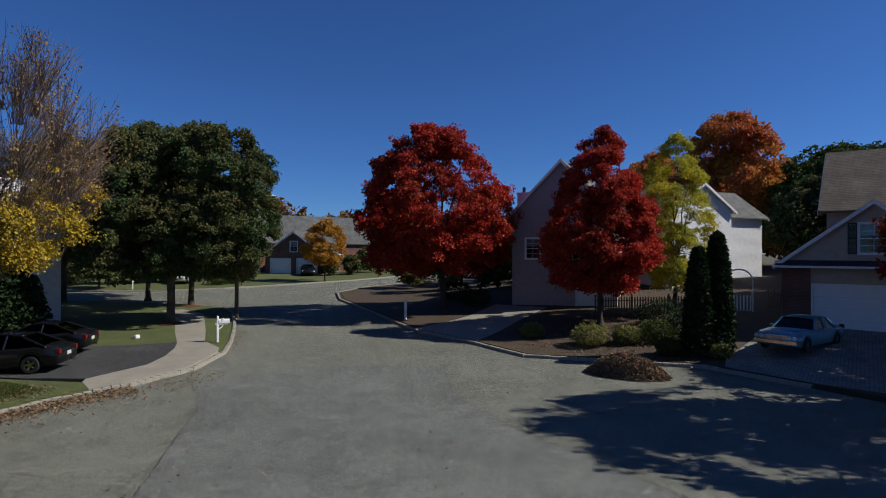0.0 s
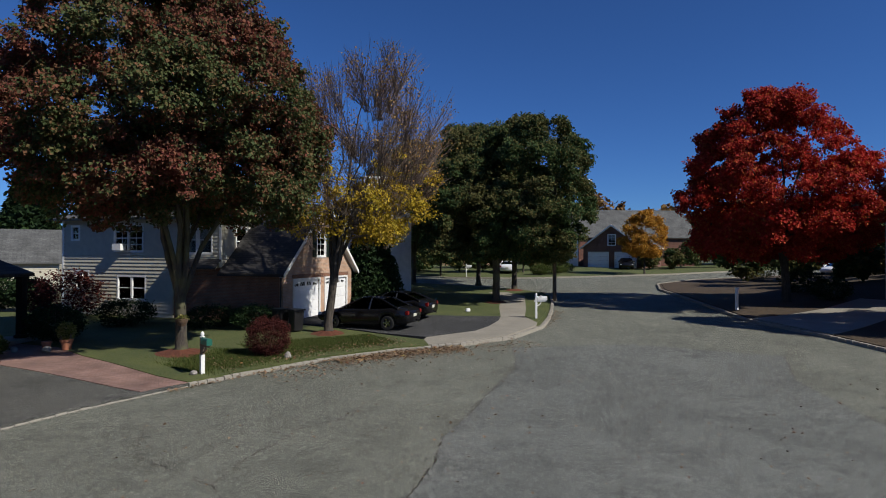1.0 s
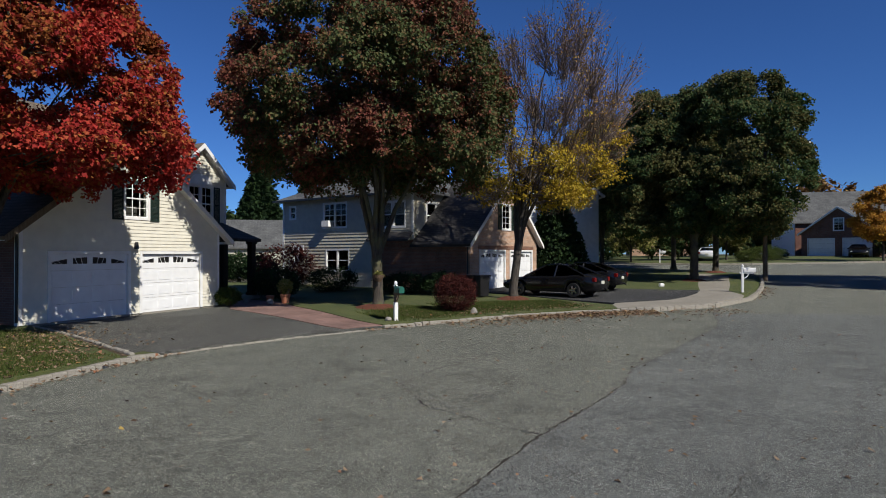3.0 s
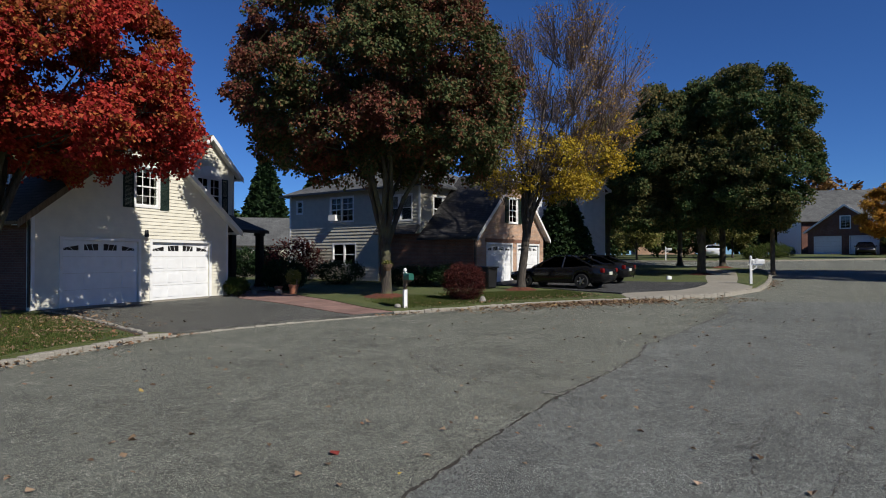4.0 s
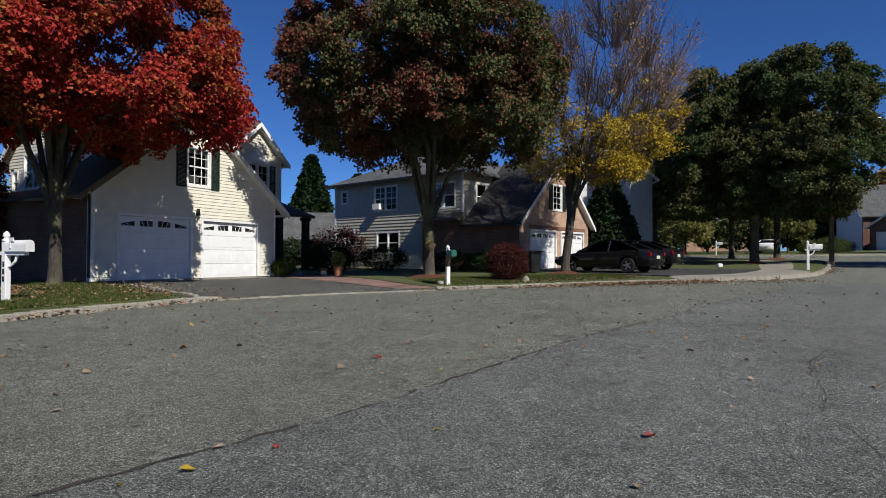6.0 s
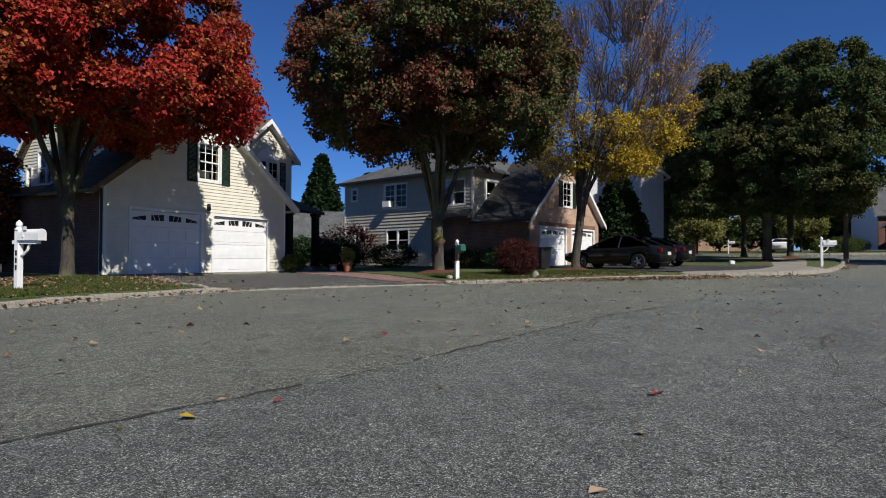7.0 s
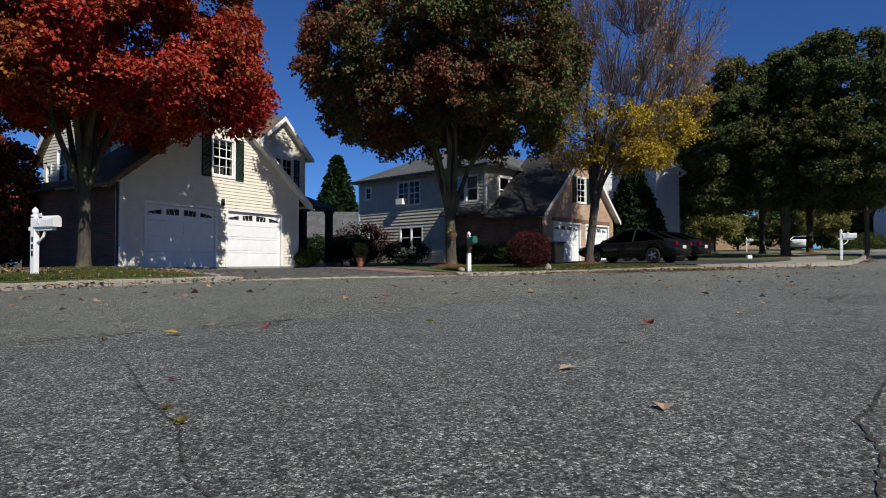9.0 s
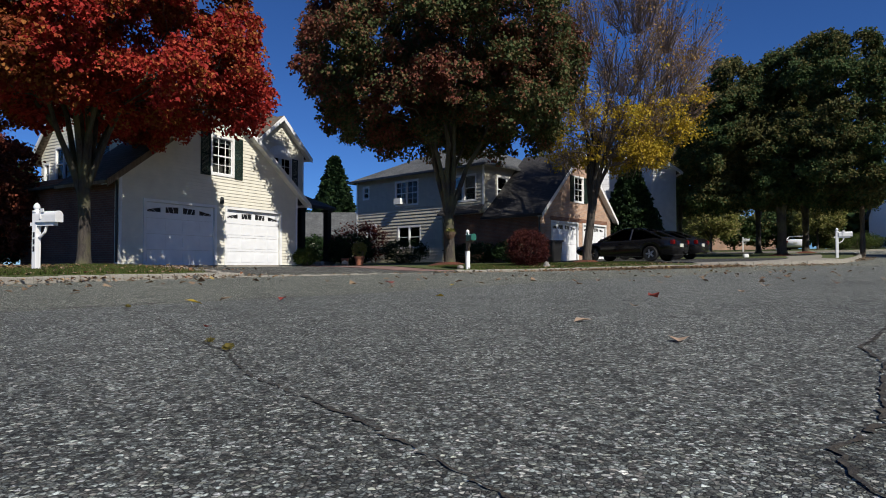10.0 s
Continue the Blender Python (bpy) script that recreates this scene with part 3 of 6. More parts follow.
KERB_W = [(-4, -8), (-6.2, -2), (-7.1, 4), (-7.1, 8), (-6.6, 10.4), (-6.0, 12.2), (-5.25, 14.0), (-4.6, 15.0), (-3.5, 16.2), (-2.1, 17.4), (-0.2, 18.7),
          (2.3, 20.2), (5.4, 21.5), (8.0, 21.9), (10.8, 21.7), (13.7, 22.3), (16.6, 24.3), (18.6, 26.6), (20.9, 29.6), (23.2, 32.8), (25.3, 36.0), (26.6, 39.0), (26.4, 42.5), (24.5, 46.5), (21.0, 53.0), (15, 64), (5, 80)]
KERB_E = [(-4, -8), (3, -13), (12, -13.5), (20, -9), (24, -3), (25.6, 1.2), (26.9, 5.3), (26.0, 9.2), (24.8, 12.7), (26.2, 16.5), (27.6, 21.6), (30.0, 25.6),
          (33.3, 31.2), (36.4, 36.5), (40.5, 41.0), (47, 43.0), (63, 43.0), (100, 44)]
FAR_EDGE = [(100, 52.5), (63, 51), (52, 50.6), (42.5, 51.6), (36, 52.6), (31, 54.6), (27, 58), (23, 64), (12, 84)]

bm = bmesh.new()
rings = [(0.0, 0)] + [(r, 48) for r in (6, 12, 18, 24, 30, 38, 46, 56, 68, 82, 100, 140, 220, 400, 900, 2500)]
prev = None
for r, n in rings:
    vs = [bm.verts.new((15 + r * math.cos(2 * math.pi * i / max(n, 1)), 18 + r * math.sin(2 * math.pi * i / max(n, 1)), 0)) for i in range(max(n, 1))]
    for v in vs:
        v.co.z = gz(v.co.x, v.co.y) - 0.12 if r < 140 else gz(15 + (v.co.x - 15) * 130 / r, 18 + (v.co.y - 18) * 130 / r) - 0.4
    if prev:
        for i in range(n):
            if len(prev) == 1:
                bm.faces.new((prev[0], vs[i], vs[(i + 1) % n]))
            else:
                bm.faces.new((prev[i], vs[i], vs[(i + 1) % n], prev[(i + 1) % n]))
    prev = vs
tagged(part("ground", bm, M_EARTH), "brownish green ground cover under the gardens", "ground", kind="structure")

road = land("road", KERB_W + FAR_EDGE[::-1] + KERB_E[:0:-1], 0.0, 0.2, M_ROAD, "worn grey asphalt road with cracks and fallen leaves", "road", step=1.0)
# the newer half of the road, laid along a seam
SEAM = [(-6.9, -3.6), (-3.9, -0.6), (-1.75, 2.05), (-0.4, 3.6), (1.4, 6.2), (2.4, 7.5), (3.4, 8.6), (4.5, 9.95), (5.2, 11.2), (6.9, 12.95), (7.8, 14.0), (8.8, 15.1), (10.5, 16.9), (11.6, 18.6), (12.6, 20.6)]
patch = land("road_patch", SEAM + [(17.5, 19.0), (20.8, 14.6), (17.4, 11.8), (15.0, 8.2), (12.8, 3.0), (11.0, -1.0), (9, -9), (0, -9.5), (-4.5, -7)], 0.004, 0.0, M_PATCH, "coarser bluish grey asphalt in the road", "road")

lawn_a = land("lawn_west", [(-4.2, -8), (-6.5, -2), (-7.4, 4), (-7.4, 8), (-6.9, 10.4), (-6.3, 12.2), (-5.5, 14.2), (-9.9, 19.2), (-11.5, 20), (-30, 30), (-45, 10), (-30, -20), (-8, -20)], 0.13, 0.3, M_GRASS, "short green lawn strewn with fallen leaves", "lawn")
drive_a = land("driveway_asphalt", [(-5.45, 14.3), (-4.75, 15.05), (-3.6, 16.35), (-2.2, 17.6), (-0.75, 18.55), (-5.4, 24.4), (-5.9, 26.3), (-6.5, 26.4), (-10.3, 19.2), (-9.8, 19.0)], 0.09, 0.25, M_DRIVEA, "dark asphalt driveway up to a double garage", "driveway")
walk_a = land("brick_walkway", [(-0.75, 18.55), (-0.25, 18.9), (0.5, 19.3), (-0.4, 20.6), (-2.9, 25.0), (-4.0, 27.6), (-6.3, 30.0), (-7.6, 28.0), (-5.85, 26.3), (-5.4, 24.4)], 0.11, 0.3, M_PAVER, "pinkish red brick paver walkway beside the driveway", "walkway")
lawn_b = land("lawn_north", [(0.5, 19.3), (2.2, 20.4), (5.3, 21.75), (8.0, 22.15), (9.6, 22.1), (9.9, 23.3), (8.6, 25.6), (7.0, 28.6), (5.6, 30.6), (-5.2, 41), (-14, 46), (-9, 33), (-4.0, 27.6), (-2.9, 25.0), (-0.4, 20.6)], 0.13, 0.3, M_GRASS, "narrow green lawn under the maples", "lawn")
drive_b = land("driveway_dark", [(10.2, 23.7), (12.9, 24.3), (14.3, 25.4), (15.6, 26.8), (16.5, 28.1), (14.6, 29.2), (13.1, 30.4), (10.9, 36.6), (5.5, 31.0), (7.1, 28.7), (8.7, 25.7)], 0.15, 0.3, M_DRIVE, "dark asphalt driveway with parked cars", "driveway")
apron = land("sidewalk", [(9.6, 22.1), (10.8, 21.95), (13.6, 22.55), (16.4, 24.5), (17.0, 25.3), (17.6, 27.4), (19.6, 30.4), (23.6, 36.8), (24.0, 40.0), (22.6, 40.4), (22.0, 37.6), (18.2, 31.2), (16.5, 28.1), (15.6, 26.8), (14.3, 25.4), (12.9, 24.3), (10.2, 23.7), (9.9, 23.3)], 0.14, 0.3, M_CONC, "pale concrete sidewalk curving round the driveway", "sidewalk")
verge = land("verge", [(17.0, 25.3), (18.4, 26.9), (20.7, 29.8), (23.0, 33.0), (25.1, 36.2), (26.3, 39.1), (26.1, 42.4), (24.0, 46.3), (23.2, 44), (24.0, 40.0), (23.6, 36.8), (19.6, 30.4), (17.6, 27.4)], 0.14, 0.3, M_GRASS, "narrow grass verge between kerb and sidewalk", "lawn")
lawn_c = land("lawn_corner", [(13.1, 30.4), (14.6, 29.2), (16.5, 28.1), (18.2, 31.2), (22.0, 37.6), (22.6, 40.4), (24.0, 40.0), (23.2, 44), (24.2, 46.3), (20.7, 52.8), (14.7, 63.8), (5, 79), (-10, 70), (-5.2, 41), (5.6, 40), (10.9, 36.6)], 0.14, 0.3, M_GRASS, "shaded green corner lawn with mulched trees", "lawn")
lawn_far = land("lawn_far", [(100, 52.8), (63, 51.3), (52, 50.9), (42.6, 51.9), (36.1, 52.9), (31.2, 54.9), (27.3, 58.2), (23.3, 64.2), (12, 84), (40, 130), (110, 110)], 0.14, 0.3, M_GRASS, "sunlit lawns across the far street", "lawn", step=3)
lawn_e = land("lawn_east", [(24.2, -3), (25.9, 1.0), (27.2, 5.3), (26.3, 9.2), (25.1, 12.7), (26.5, 16.4), (32.5, 17.2), (33.0, 21.0), (27.9, 21.5), (30.3, 25.5), (33.6, 31.1), (36.7, 36.3), (40.7, 40.7), (47, 42.7), (63, 42.7), (100, 43.7), (110, 10), (90, -30), (40, -30), (20, -30), (12, -13.8), (20.2, -9.2)], 0.13, 0.3, M_BED, "shaded garden beds of soil, leaves and thin grass", "garden", step=2)
apron_e = land("driveway_apron", [(26.5, 16.4), (32.5, 17.2), (37.0, 17.4), (37.0, 21.4), (33.0, 21.0), (27.9, 21.5)], 0.15, 0.3, M_CONC, "pale concrete driveway apron in shade", "driveway")
pav_e = land("paver_driveway", [(25.5, -1.4), (25.9, 1.0), (27.0, 4.4), (28.4, 4.6), (36.8, 3.6), (37.2, -2.6)], 0.15, 0.3, M_PAVER2, "grey brick paver driveway in tree shade", "driveway")
land("street_patch", [(64, 43.2), (50, 43.3), (47.5, 46.0), (40, 46.5), (40, 48), (64, 48)], 0.004, 0.0, M_ROAD, "grey asphalt of the cross street", "road", step=3)


def jag(pts, step, amp, seed):
    rnd = random.Random(seed)
    out = []
    for (x0, y0), (x1, y1) in zip(pts, pts[1:]):
        d = math.hypot(x1 - x0, y1 - y0)
        n = max(1, int(d / step))
        for i in range(n):
            k = i / n
            j = rnd.uniform(-amp, amp)
            out.append((x0 + (x1 - x0) * k - (y1 - y0) / d * j, y0 + (y1 - y0) * k + (x1 - x0) / d * j))
    return out + [pts[-1]]


def crack(pts, width, seed, step=0.09, amp=0.03, dz=0.008, gap=0.04):
    """A dirt-filled crack: a ragged ribbon on the asphalt."""
    rnd = random.Random(seed)
    line = jag(pts, step, amp, seed)
    vs, fs = [], []
    for i, (x, y) in enumerate(line):
        a, b = line[max(i - 1, 0)], line[min(i + 1, len(line) - 1)]
        d = Vector((b[0] - a[0], b[1] - a[1])).normalized()
        wd = width * rnd.uniform(0.15, 1.0) ** 1.4 * 0.55
        z = gz(x, y) + dz
        vs += [(x - d.y * wd, y + d.x * wd, z), (x + d.y * wd, y - d.x * wd, z)]
        if i and rnd.random() > gap:
            fs.append((2 * i - 2, 2 * i - 1, 2 * i + 1, 2 * i))
    return npart("crack", vs, fs, M_CRACK, road, "dark dirt-filled crack")


crack(SEAM[1:], 0.046, 1, 0.08, 0.025)
crack([(-1.35, 2.5), (-0.9, 1.9), (-0.6, 1.42), (-0.42, 1.18), (-0.3, 0.93), (-0.1, 0.67), (0.02, 0.48), (0.12, 0.3)], 0.0075, 2, 0.010, 0.005, 0.006, 0.16)
crack([(1.0, 9.4), (1.6, 7.9), (2.1, 6.2), (2.45, 5.1), (2.63, 4.52), (2.9, 4.4), (2.55, 3.79), (2.2, 3.34), (2.17, 3.1), (2.04, 2.76), (1.93, 2.5), (1.6, 2.1), (1.18, 1.57), (1.02, 1.39), (0.85, 1.2), (0.76, 1.02), (0.6, 0.8), (0.47, 0.63), (0.36, 0.54), (0.32, 0.46), (0.36, 0.2)], 0.013, 3, 0.016, 0.006, 0.006, 0.03)
crack([(2.9, 4.45), (3.32, 5.08), (4.2, 6.0), (5.6, 6.8)], 0.02, 33, 0.06, 0.02)
crack([(2.3, 3.5), (2.6, 3.3), (3.4, 3.2)], 0.008, 34, 0.06, 0.02)
crack([(3.4, 8.6), (2.21, 7.25), (1.63, 7.93), (0.88, 8.92), (0.62, 10.45), (1.3, 11.6), (2.31, 12.6), (1.91, 13.3)], 0.04, 4)
crack([(0.62, 10.45), (-0.6, 12.6), (-0.53, 15.0), (-2.0, 15.6)], 0.03, 5)
crack([(-0.6, 14.9), (0.31, 14.32), (1.32, 13.5), (2.25, 12.94), (3.86, 13.54), (5.04, 15.4), (5.35, 14.5), (6.63, 12.8)], 0.034, 6)
crack([(5.04, 15.4), (3.2, 17.4), (2.6, 19.4)], 0.018, 7)
crack([(9.5, 10.5), (12.2, 11.8), (14.6, 11.6), (17.4, 13.6)], 0.022, 8)
crack([(11.0, -1.0), (12.8, 3.0), (15.0, 8.2), (17.4, 11.8), (20.8, 14.6)], 0.05, 9)
crack([(20.8, 14.6), (22.2, 15.0), (23.4, 17.6)], 0.03, 10)
crack([(3.0, 3.8), (6.0, 6.6), (9.5, 10.5)], 0.012, 11)
crack([(17.6, 18.6), (20.6, 17.8), (24.4, 17.0)], 0.03, 12)
crack([(6.9, 12.95), (9.5, 12.2), (13.4, 12.6), (17.4, 11.8)], 0.016, 13)

def kerb_line(name, pts, h, wd, pitch, dz, label, seed=3, material=None, side=1, strip=None):
    """A kerb of separate stone blocks along a line; pts run with the road on their right."""
    rnd = random.Random(seed)
    off = []
    for k, (x, y) in enumerate(pts):
        a, b = pts[max(k - 1, 0)], pts[min(k + 1, len(pts) - 1)]
        d = Vector((b[0] - a[0], b[1] - a[1])).normalized()
        off.append((x - d.y * 0.5 * side, y + d.x * 0.5 * side))
    anchor = tagged(land(name, list(pts) + off[::-1], dz + 0.095, 0.2, strip or M_GRASS, label, "kerb", step=50), label, "kerb", kind="structure")
    protos = []
    for k in range(4):
        bm = bmesh.new()
        bx(bm, -pitch / 2 + 0.004, pitch / 2 - 0.004, -wd / 2, wd / 2, -0.12, h)
        for v in bm.verts:
            if v.co.z > 0:
                v.co.x *= 0.95
                v.co.y *= 0.86
                v.co.z += rnd.uniform(-0.012, 0.012)
            v.co.x += rnd.uniform(-0.006, 0.006)
        bmesh.ops.bevel(bm, geom=[e for e in bm.edges if e.verts[0].co.z > 0 and e.verts[1].co.z > 0], offset=0.02, segments=1, affect='EDGES')
        me = bpy.data.meshes.new("kerb_stone")
        bm.to_mesh(me)
        bm.free()
        me.materials.append(material or M_KERB)
        protos.append(me)
    total = 0.0
    for (x0, y0), (x1, y1) in zip(pts, pts[1:]):
        d = math.hypot(x1 - x0, y1 - y0)
        n = max(1, round(d / pitch))
        ang = math.degrees(math.atan2(y1 - y0, x1 - x0))
        for i in range(n):
            k = (i + 0.5) / n
            x, y = x0 + (x1 - x0) * k, y0 + (y1 - y0) * k
            ob = new("kerb_stone", protos[rnd.randrange(4)])
            ob.parent = anchor
            ob.matrix_basis = pose(x, y, gz(x, y) + dz + rnd.uniform(-0.012, 0.008), rnd.uniform(-2, 2), rnd.uniform(-1.5, 1.5), ang + rnd.uniform(-2, 2)) @ Matrix.Diagonal((d / n / pitch, 1, 1, 1))
    return anchor


kerb_line("kerb_1", KERB_W[2:7] + [(-4.84, 14.63)], 0.115, 0.2, 0.32, 0.0, "weathered pale stone block kerb along the lawn", seed=3)
kerb_line("kerb_2", [(-4.84, 14.63)] + KERB_W[7:11] + [(0.5, 19.15)], 0.035, 0.09, 0.32, 0.0, "low flush stone edging across the driveway", seed=4, strip=M_DRIVEA)
kerb_line("kerb_3", [(0.5, 19.15)] + KERB_W[11:14] + [(9.6, 21.85)], 0.12, 0.15, 0.32, 0.0, "weathered pale stone block kerb along the lawn", seed=5)
kerb_line("kerb_4", [(9.6, 21.85)] + KERB_W[14:17], 0.16, 0.2, 0.34, 0.0, "weathered stone block kerb round the sidewalk", seed=6, strip=M_CONC)
kerb_line("kerb_9", KERB_W[16:22], 0.16, 0.2, 0.34, 0.0, "weathered stone block kerb along the grass verge", seed=11)
kerb_line("kerb_5", KERB_E[5:12], 0.15, 0.2, 0.4, 0.0, "shaded stone block kerb along garden beds", seed=7, side=-1, strip=M_BED)
kerb_line("kerb_6", KERB_E[11:17], 0.15, 0.2, 0.6, 0.0, "pale kerb along the cross street", seed=8, side=-1, strip=M_BED)
kerb_line("kerb_7", FAR_EDGE[1:8], 0.15, 0.2, 0.6, 0.0, "pale kerb along the far side of the cross street", seed=9, side=-1)
kerb_line("kerb_8", [(-5.3, 14.35), (-6.8, 15.95), (-8.4, 17.6), (-9.8, 19.0)], 0.16, 0.12, 0.3, 0.0, "thin stone edging between lawn and driveway", seed=10, strip=M_BED)


# ---- houses ----
def gable_roof(parent, m, x0, x1, y0, y1, ze, zr, over, material, name="roof", fascia=True, front_over=0.3, xr=None, gutter=None, left=None):
    """Two roof planes with the ridge along y, over walls from x0 to x1; with rake boards on the front."""
    xr = (x0 + x1) / 2 if xr is None else xr
    out = []
    for xe, sgn in ((x0, -1), (x1, 1)):
        sl = (zr - ze) / abs(xr - xe)
        xo = xe + sgn * over
        zo = ze - sl * over
        pts = [m @ Vector(p) for p in ((xr, y0 - front_over, zr + 0.12), (xo, y0 - front_over, zo + 0.12), (xo, y1, zo + 0.12), (xr, y1, zr + 0.12))]
        out.append(part(name, slab(pts, 0.10), material, parent))
        if fascia:
            o = m.to_3x3() @ Vector((0, -1, 0))
            part("rake_board", board(m @ Vector((xr, y0 - front_over, zr + 0.10)), m @ Vector((xo, y0 - front_over, zo + 0.10)), 0.22, 0.04, o), left if left and sgn < 0 else M_TRIM, parent)
            part("soffit", slab([m @ Vector(p) for p in ((xr, y0 - front_over, zr - 0.03), (xo, y0 - front_over, zo - 0.03), (xo, y0, zo - 0.03), (xr, y0, zr - 0.03))], 0.02), M_TRIM, parent)
            bm = bmesh.new()
            bx(bm, xo - 0.06, xo + 0.06, y0 - front_over, y1, zo - 0.03, zo + 0.07, m)
            part("gutter", bm, left if left and sgn < 0 else gutter or M_TRIM, parent)
    return out


def house_one():
    """Cream-sided house with a double garage under a broad gable, and the main block behind."""
    zb = 0.16
    h = thing("house", "cream vinyl-sided house with double garage and white trim", "house", (-8.11, 22.66, zb), 59.8)
    I = Matrix.Identity(4)
    ze, zr, xr = 3.0, 6.15, -0.3
    x0, x1 = -4.25, 3.75
    front = [(x0, 0), (x1, 0), (x1, ze), (xr, zr), (x0, ze)]
    holes = [(-3.3, -0.57, 0, 2.13), (0.0, 2.74, 0, 2.13), (-0.68, 0.24, 3.44, 4.78)]
    wall(h, "wall", I, front, holes, M_CREAM)
    sh = [(-3.4, -0.47, 0, 2.23), (-0.1, 2.84, 0, 2.23), (-0.77, 0.33, 3.35, 4.87)]
    siding(h, I, front, sh, M_CREAM)
    garage_door(h, I, -3.3, -0.57, 0.0, 2.13)
    garage_door(h, I, 0.0, 2.74, 0.0, 2.13)
    window(h, I, -0.68, 0.24, 3.44, 4.78, 3, 4, blind=0.12)
    shutter(h, I, -1.2, -0.78, 3.32, 4.9)
    shutter(h, I, 0.34, 0.72, 3.32, 4.9)
    for u in (x0, x1 - 0.1):
        part("corner_board", box(u, u + 0.1, -0.045, -0.02, 0, ze - 0.05), M_TRIM, h)
    # sides of the garage wing
    ml = facing(x0, 6.0, -90)
    wall(h, "brick_wall", ml, [(0, 0), (5.82, 0), (5.82, ze), (0, ze)], [], M_BRICKD, 0.18, "dark red brick side wall")
    mr = facing(x1, 0.18, 90)
    wall(h, "wall", mr, [(0, 0), (3.2, 0), (3.2, ze), (0, ze)], [], M_CREAM)
    # left rake and gutter take dark wood, standing in for shade on the trim
    gable_roof(h, I, x0, x1, 0.0, 2.58, ze, zr, 0.55, M_SHINGD, xr=xr, left=M_WOOD)
    # downpipe on the garage corner
    bm = bmesh.new()
    add_tube(bm, [(x0 - 0.12, -0.1, 2.7), (x0 - 0.08, -0.06, 2.5), (x0 - 0.08, -0.06, 0.1)], [0.04] * 3, 8)
    part("downpipe", bm, M_BLACK, h)
    # two-storey main block behind the garage, its gable wall to the west
    xm = -2.2
    mw = facing(xm, 8.8, -90)
    gw = [(0, 0), (6.2, 0), (6.2, 4.6), (3.1, 8.0), (0, 4.6)]
    wn = [(1.15, 1.72, 3.5, 4.8), (1.76, 2.33, 3.5, 4.8), (3.75, 4.32, 3.6, 4.9), (4.36, 4.93, 3.6, 4.9), (0.3, 0.62, 3.4, 4.2)]
    wall(h, "wall", mw, gw, wn, M_GREYSID)
    siding(h, mw, gw, [(a - 0.06, b + 0.06, c - 0.07, d + 0.07) for a, b, c, d in wn], M_CREAM)
    for a, b, c, d in wn:
        window(h, mw, a, b, c, d, 1, 2, trim=0.06, blind=0.5)
    for pts in ([(xm - 0.35, 2.25, 4.35), (4.1, 2.25, 4.35), (4.1, 5.7, 8.15), (xm - 0.35, 5.7, 8.15)],
                [(xm - 0.35, 5.7, 8.15), (8.1, 5.7, 8.15), (8.1, 9.15, 4.35), (xm - 0.35, 9.15, 4.35)]):
        part("roof", slab(pts, 0.14), M_SHINGB, h)
    part("rake_board", board((xm - 0.35, 5.7, 8.12), (xm - 0.35, 2.25, 4.32), 0.2, 0.04, (-1, 0, 0)), M_TRIM, h)
    part("rake_board", board((xm - 0.35, 5.7, 8.12), (xm - 0.35, 9.15, 4.32), 0.2, 0.04, (-1, 0, 0)), M_TRIM, h)
    part("gutter", box(xm - 0.35, 4.1, 2.12, 2.25, 4.22, 4.33), M_TRIM, h)
    mf = facing(xm + 0.2, 2.6, 0)
    wall(h, "wall", mf, [(0, 2.9), (6.2, 2.9), (6.2, 4.5), (0, 4.5)], [], M_CREAM)
    siding(h, mf, [(0, 2.9), (6.2, 2.9), (6.2, 4.5), (0, 4.5)], [], M_CREAM)
    part("side_roof", slab([(xm - 0.02, 2.6, 3.12), (xm - 0.02, 6.2, 3.12), (x0 - 0.4, 6.2, 2.72), (x0 - 0.4, 2.6, 2.72)], 0.1), M_SHINGD, h)
    # front gable bay with the arched window
    md = facing(4.45, 3.4, 0)
    poly = [(0, 0), (3.3, 0), (3.3, 5.75), (1.6, 7.25), (0, 5.84)]
    wd = [(0.95, 2.35, 3.75, 5.35)]
    wall(h, "wall", md, poly, wd, M_CREAM)
    siding(h, md, poly, [(0.86, 2.44, 3.66, 5.95)], M_CREAM)
    window(h, md, 0.95, 1.64, 3.75, 5.35, 2, 4, blind=0.3)
    window(h, md, 1.66, 2.35, 3.75, 5.35, 2, 4, blind=0.3)
    bm = bmesh.new()
    prism(bm, [(1.65 + 0.72 * math.cos(a), 5.45 + 0.5 * math.sin(a)) for a in [math.pi * i / 14 for i in range(15)]], -0.06, -0.01, md)
    part("arch_panel", bm, M_TRIM, h, "white arched panel over the window")
    shutter(h, md, 2.48, 2.86, 3.65, 5.4)
    part("corner_board", box(3.2, 3.3, -0.045, -0.02, 0.0, 5.7, md), M_TRIM, h)
    mg = facing(4.45, 3.4, 0)
    gable_roof(h, mg, -0.1, 3.3, 0.0, 5.4, 5.79, 7.3, 0.35, M_SHINGB, xr=1.6)
    mr2 = facing(7.75, 3.58, 90)
    wall(h, "wall", mr2, [(0, 0), (5.0, 0), (5.0, 5.7), (0, 5.7)], [], M_CREAM)
    # porch
    part("porch_roof", slab([(3.85, 3.4, 3.7), (7.5, 3.4, 3.7), (7.7, 1.1, 2.85), (3.85, 1.1, 2.85)], 0.14), M_SHINGD, h)
    for u in (5.5, 7.35):
        bm = bmesh.new()
        bx(bm, u - 0.14, u + 0.14, 1.25, 1.53, 0.2, 2.75)
        bx(bm, u - 0.19, u + 0.19, 1.2, 1.58, 0.1, 0.3)
        bx(bm, u - 0.19, u + 0.19, 1.2, 1.58, 2.6, 2.74)
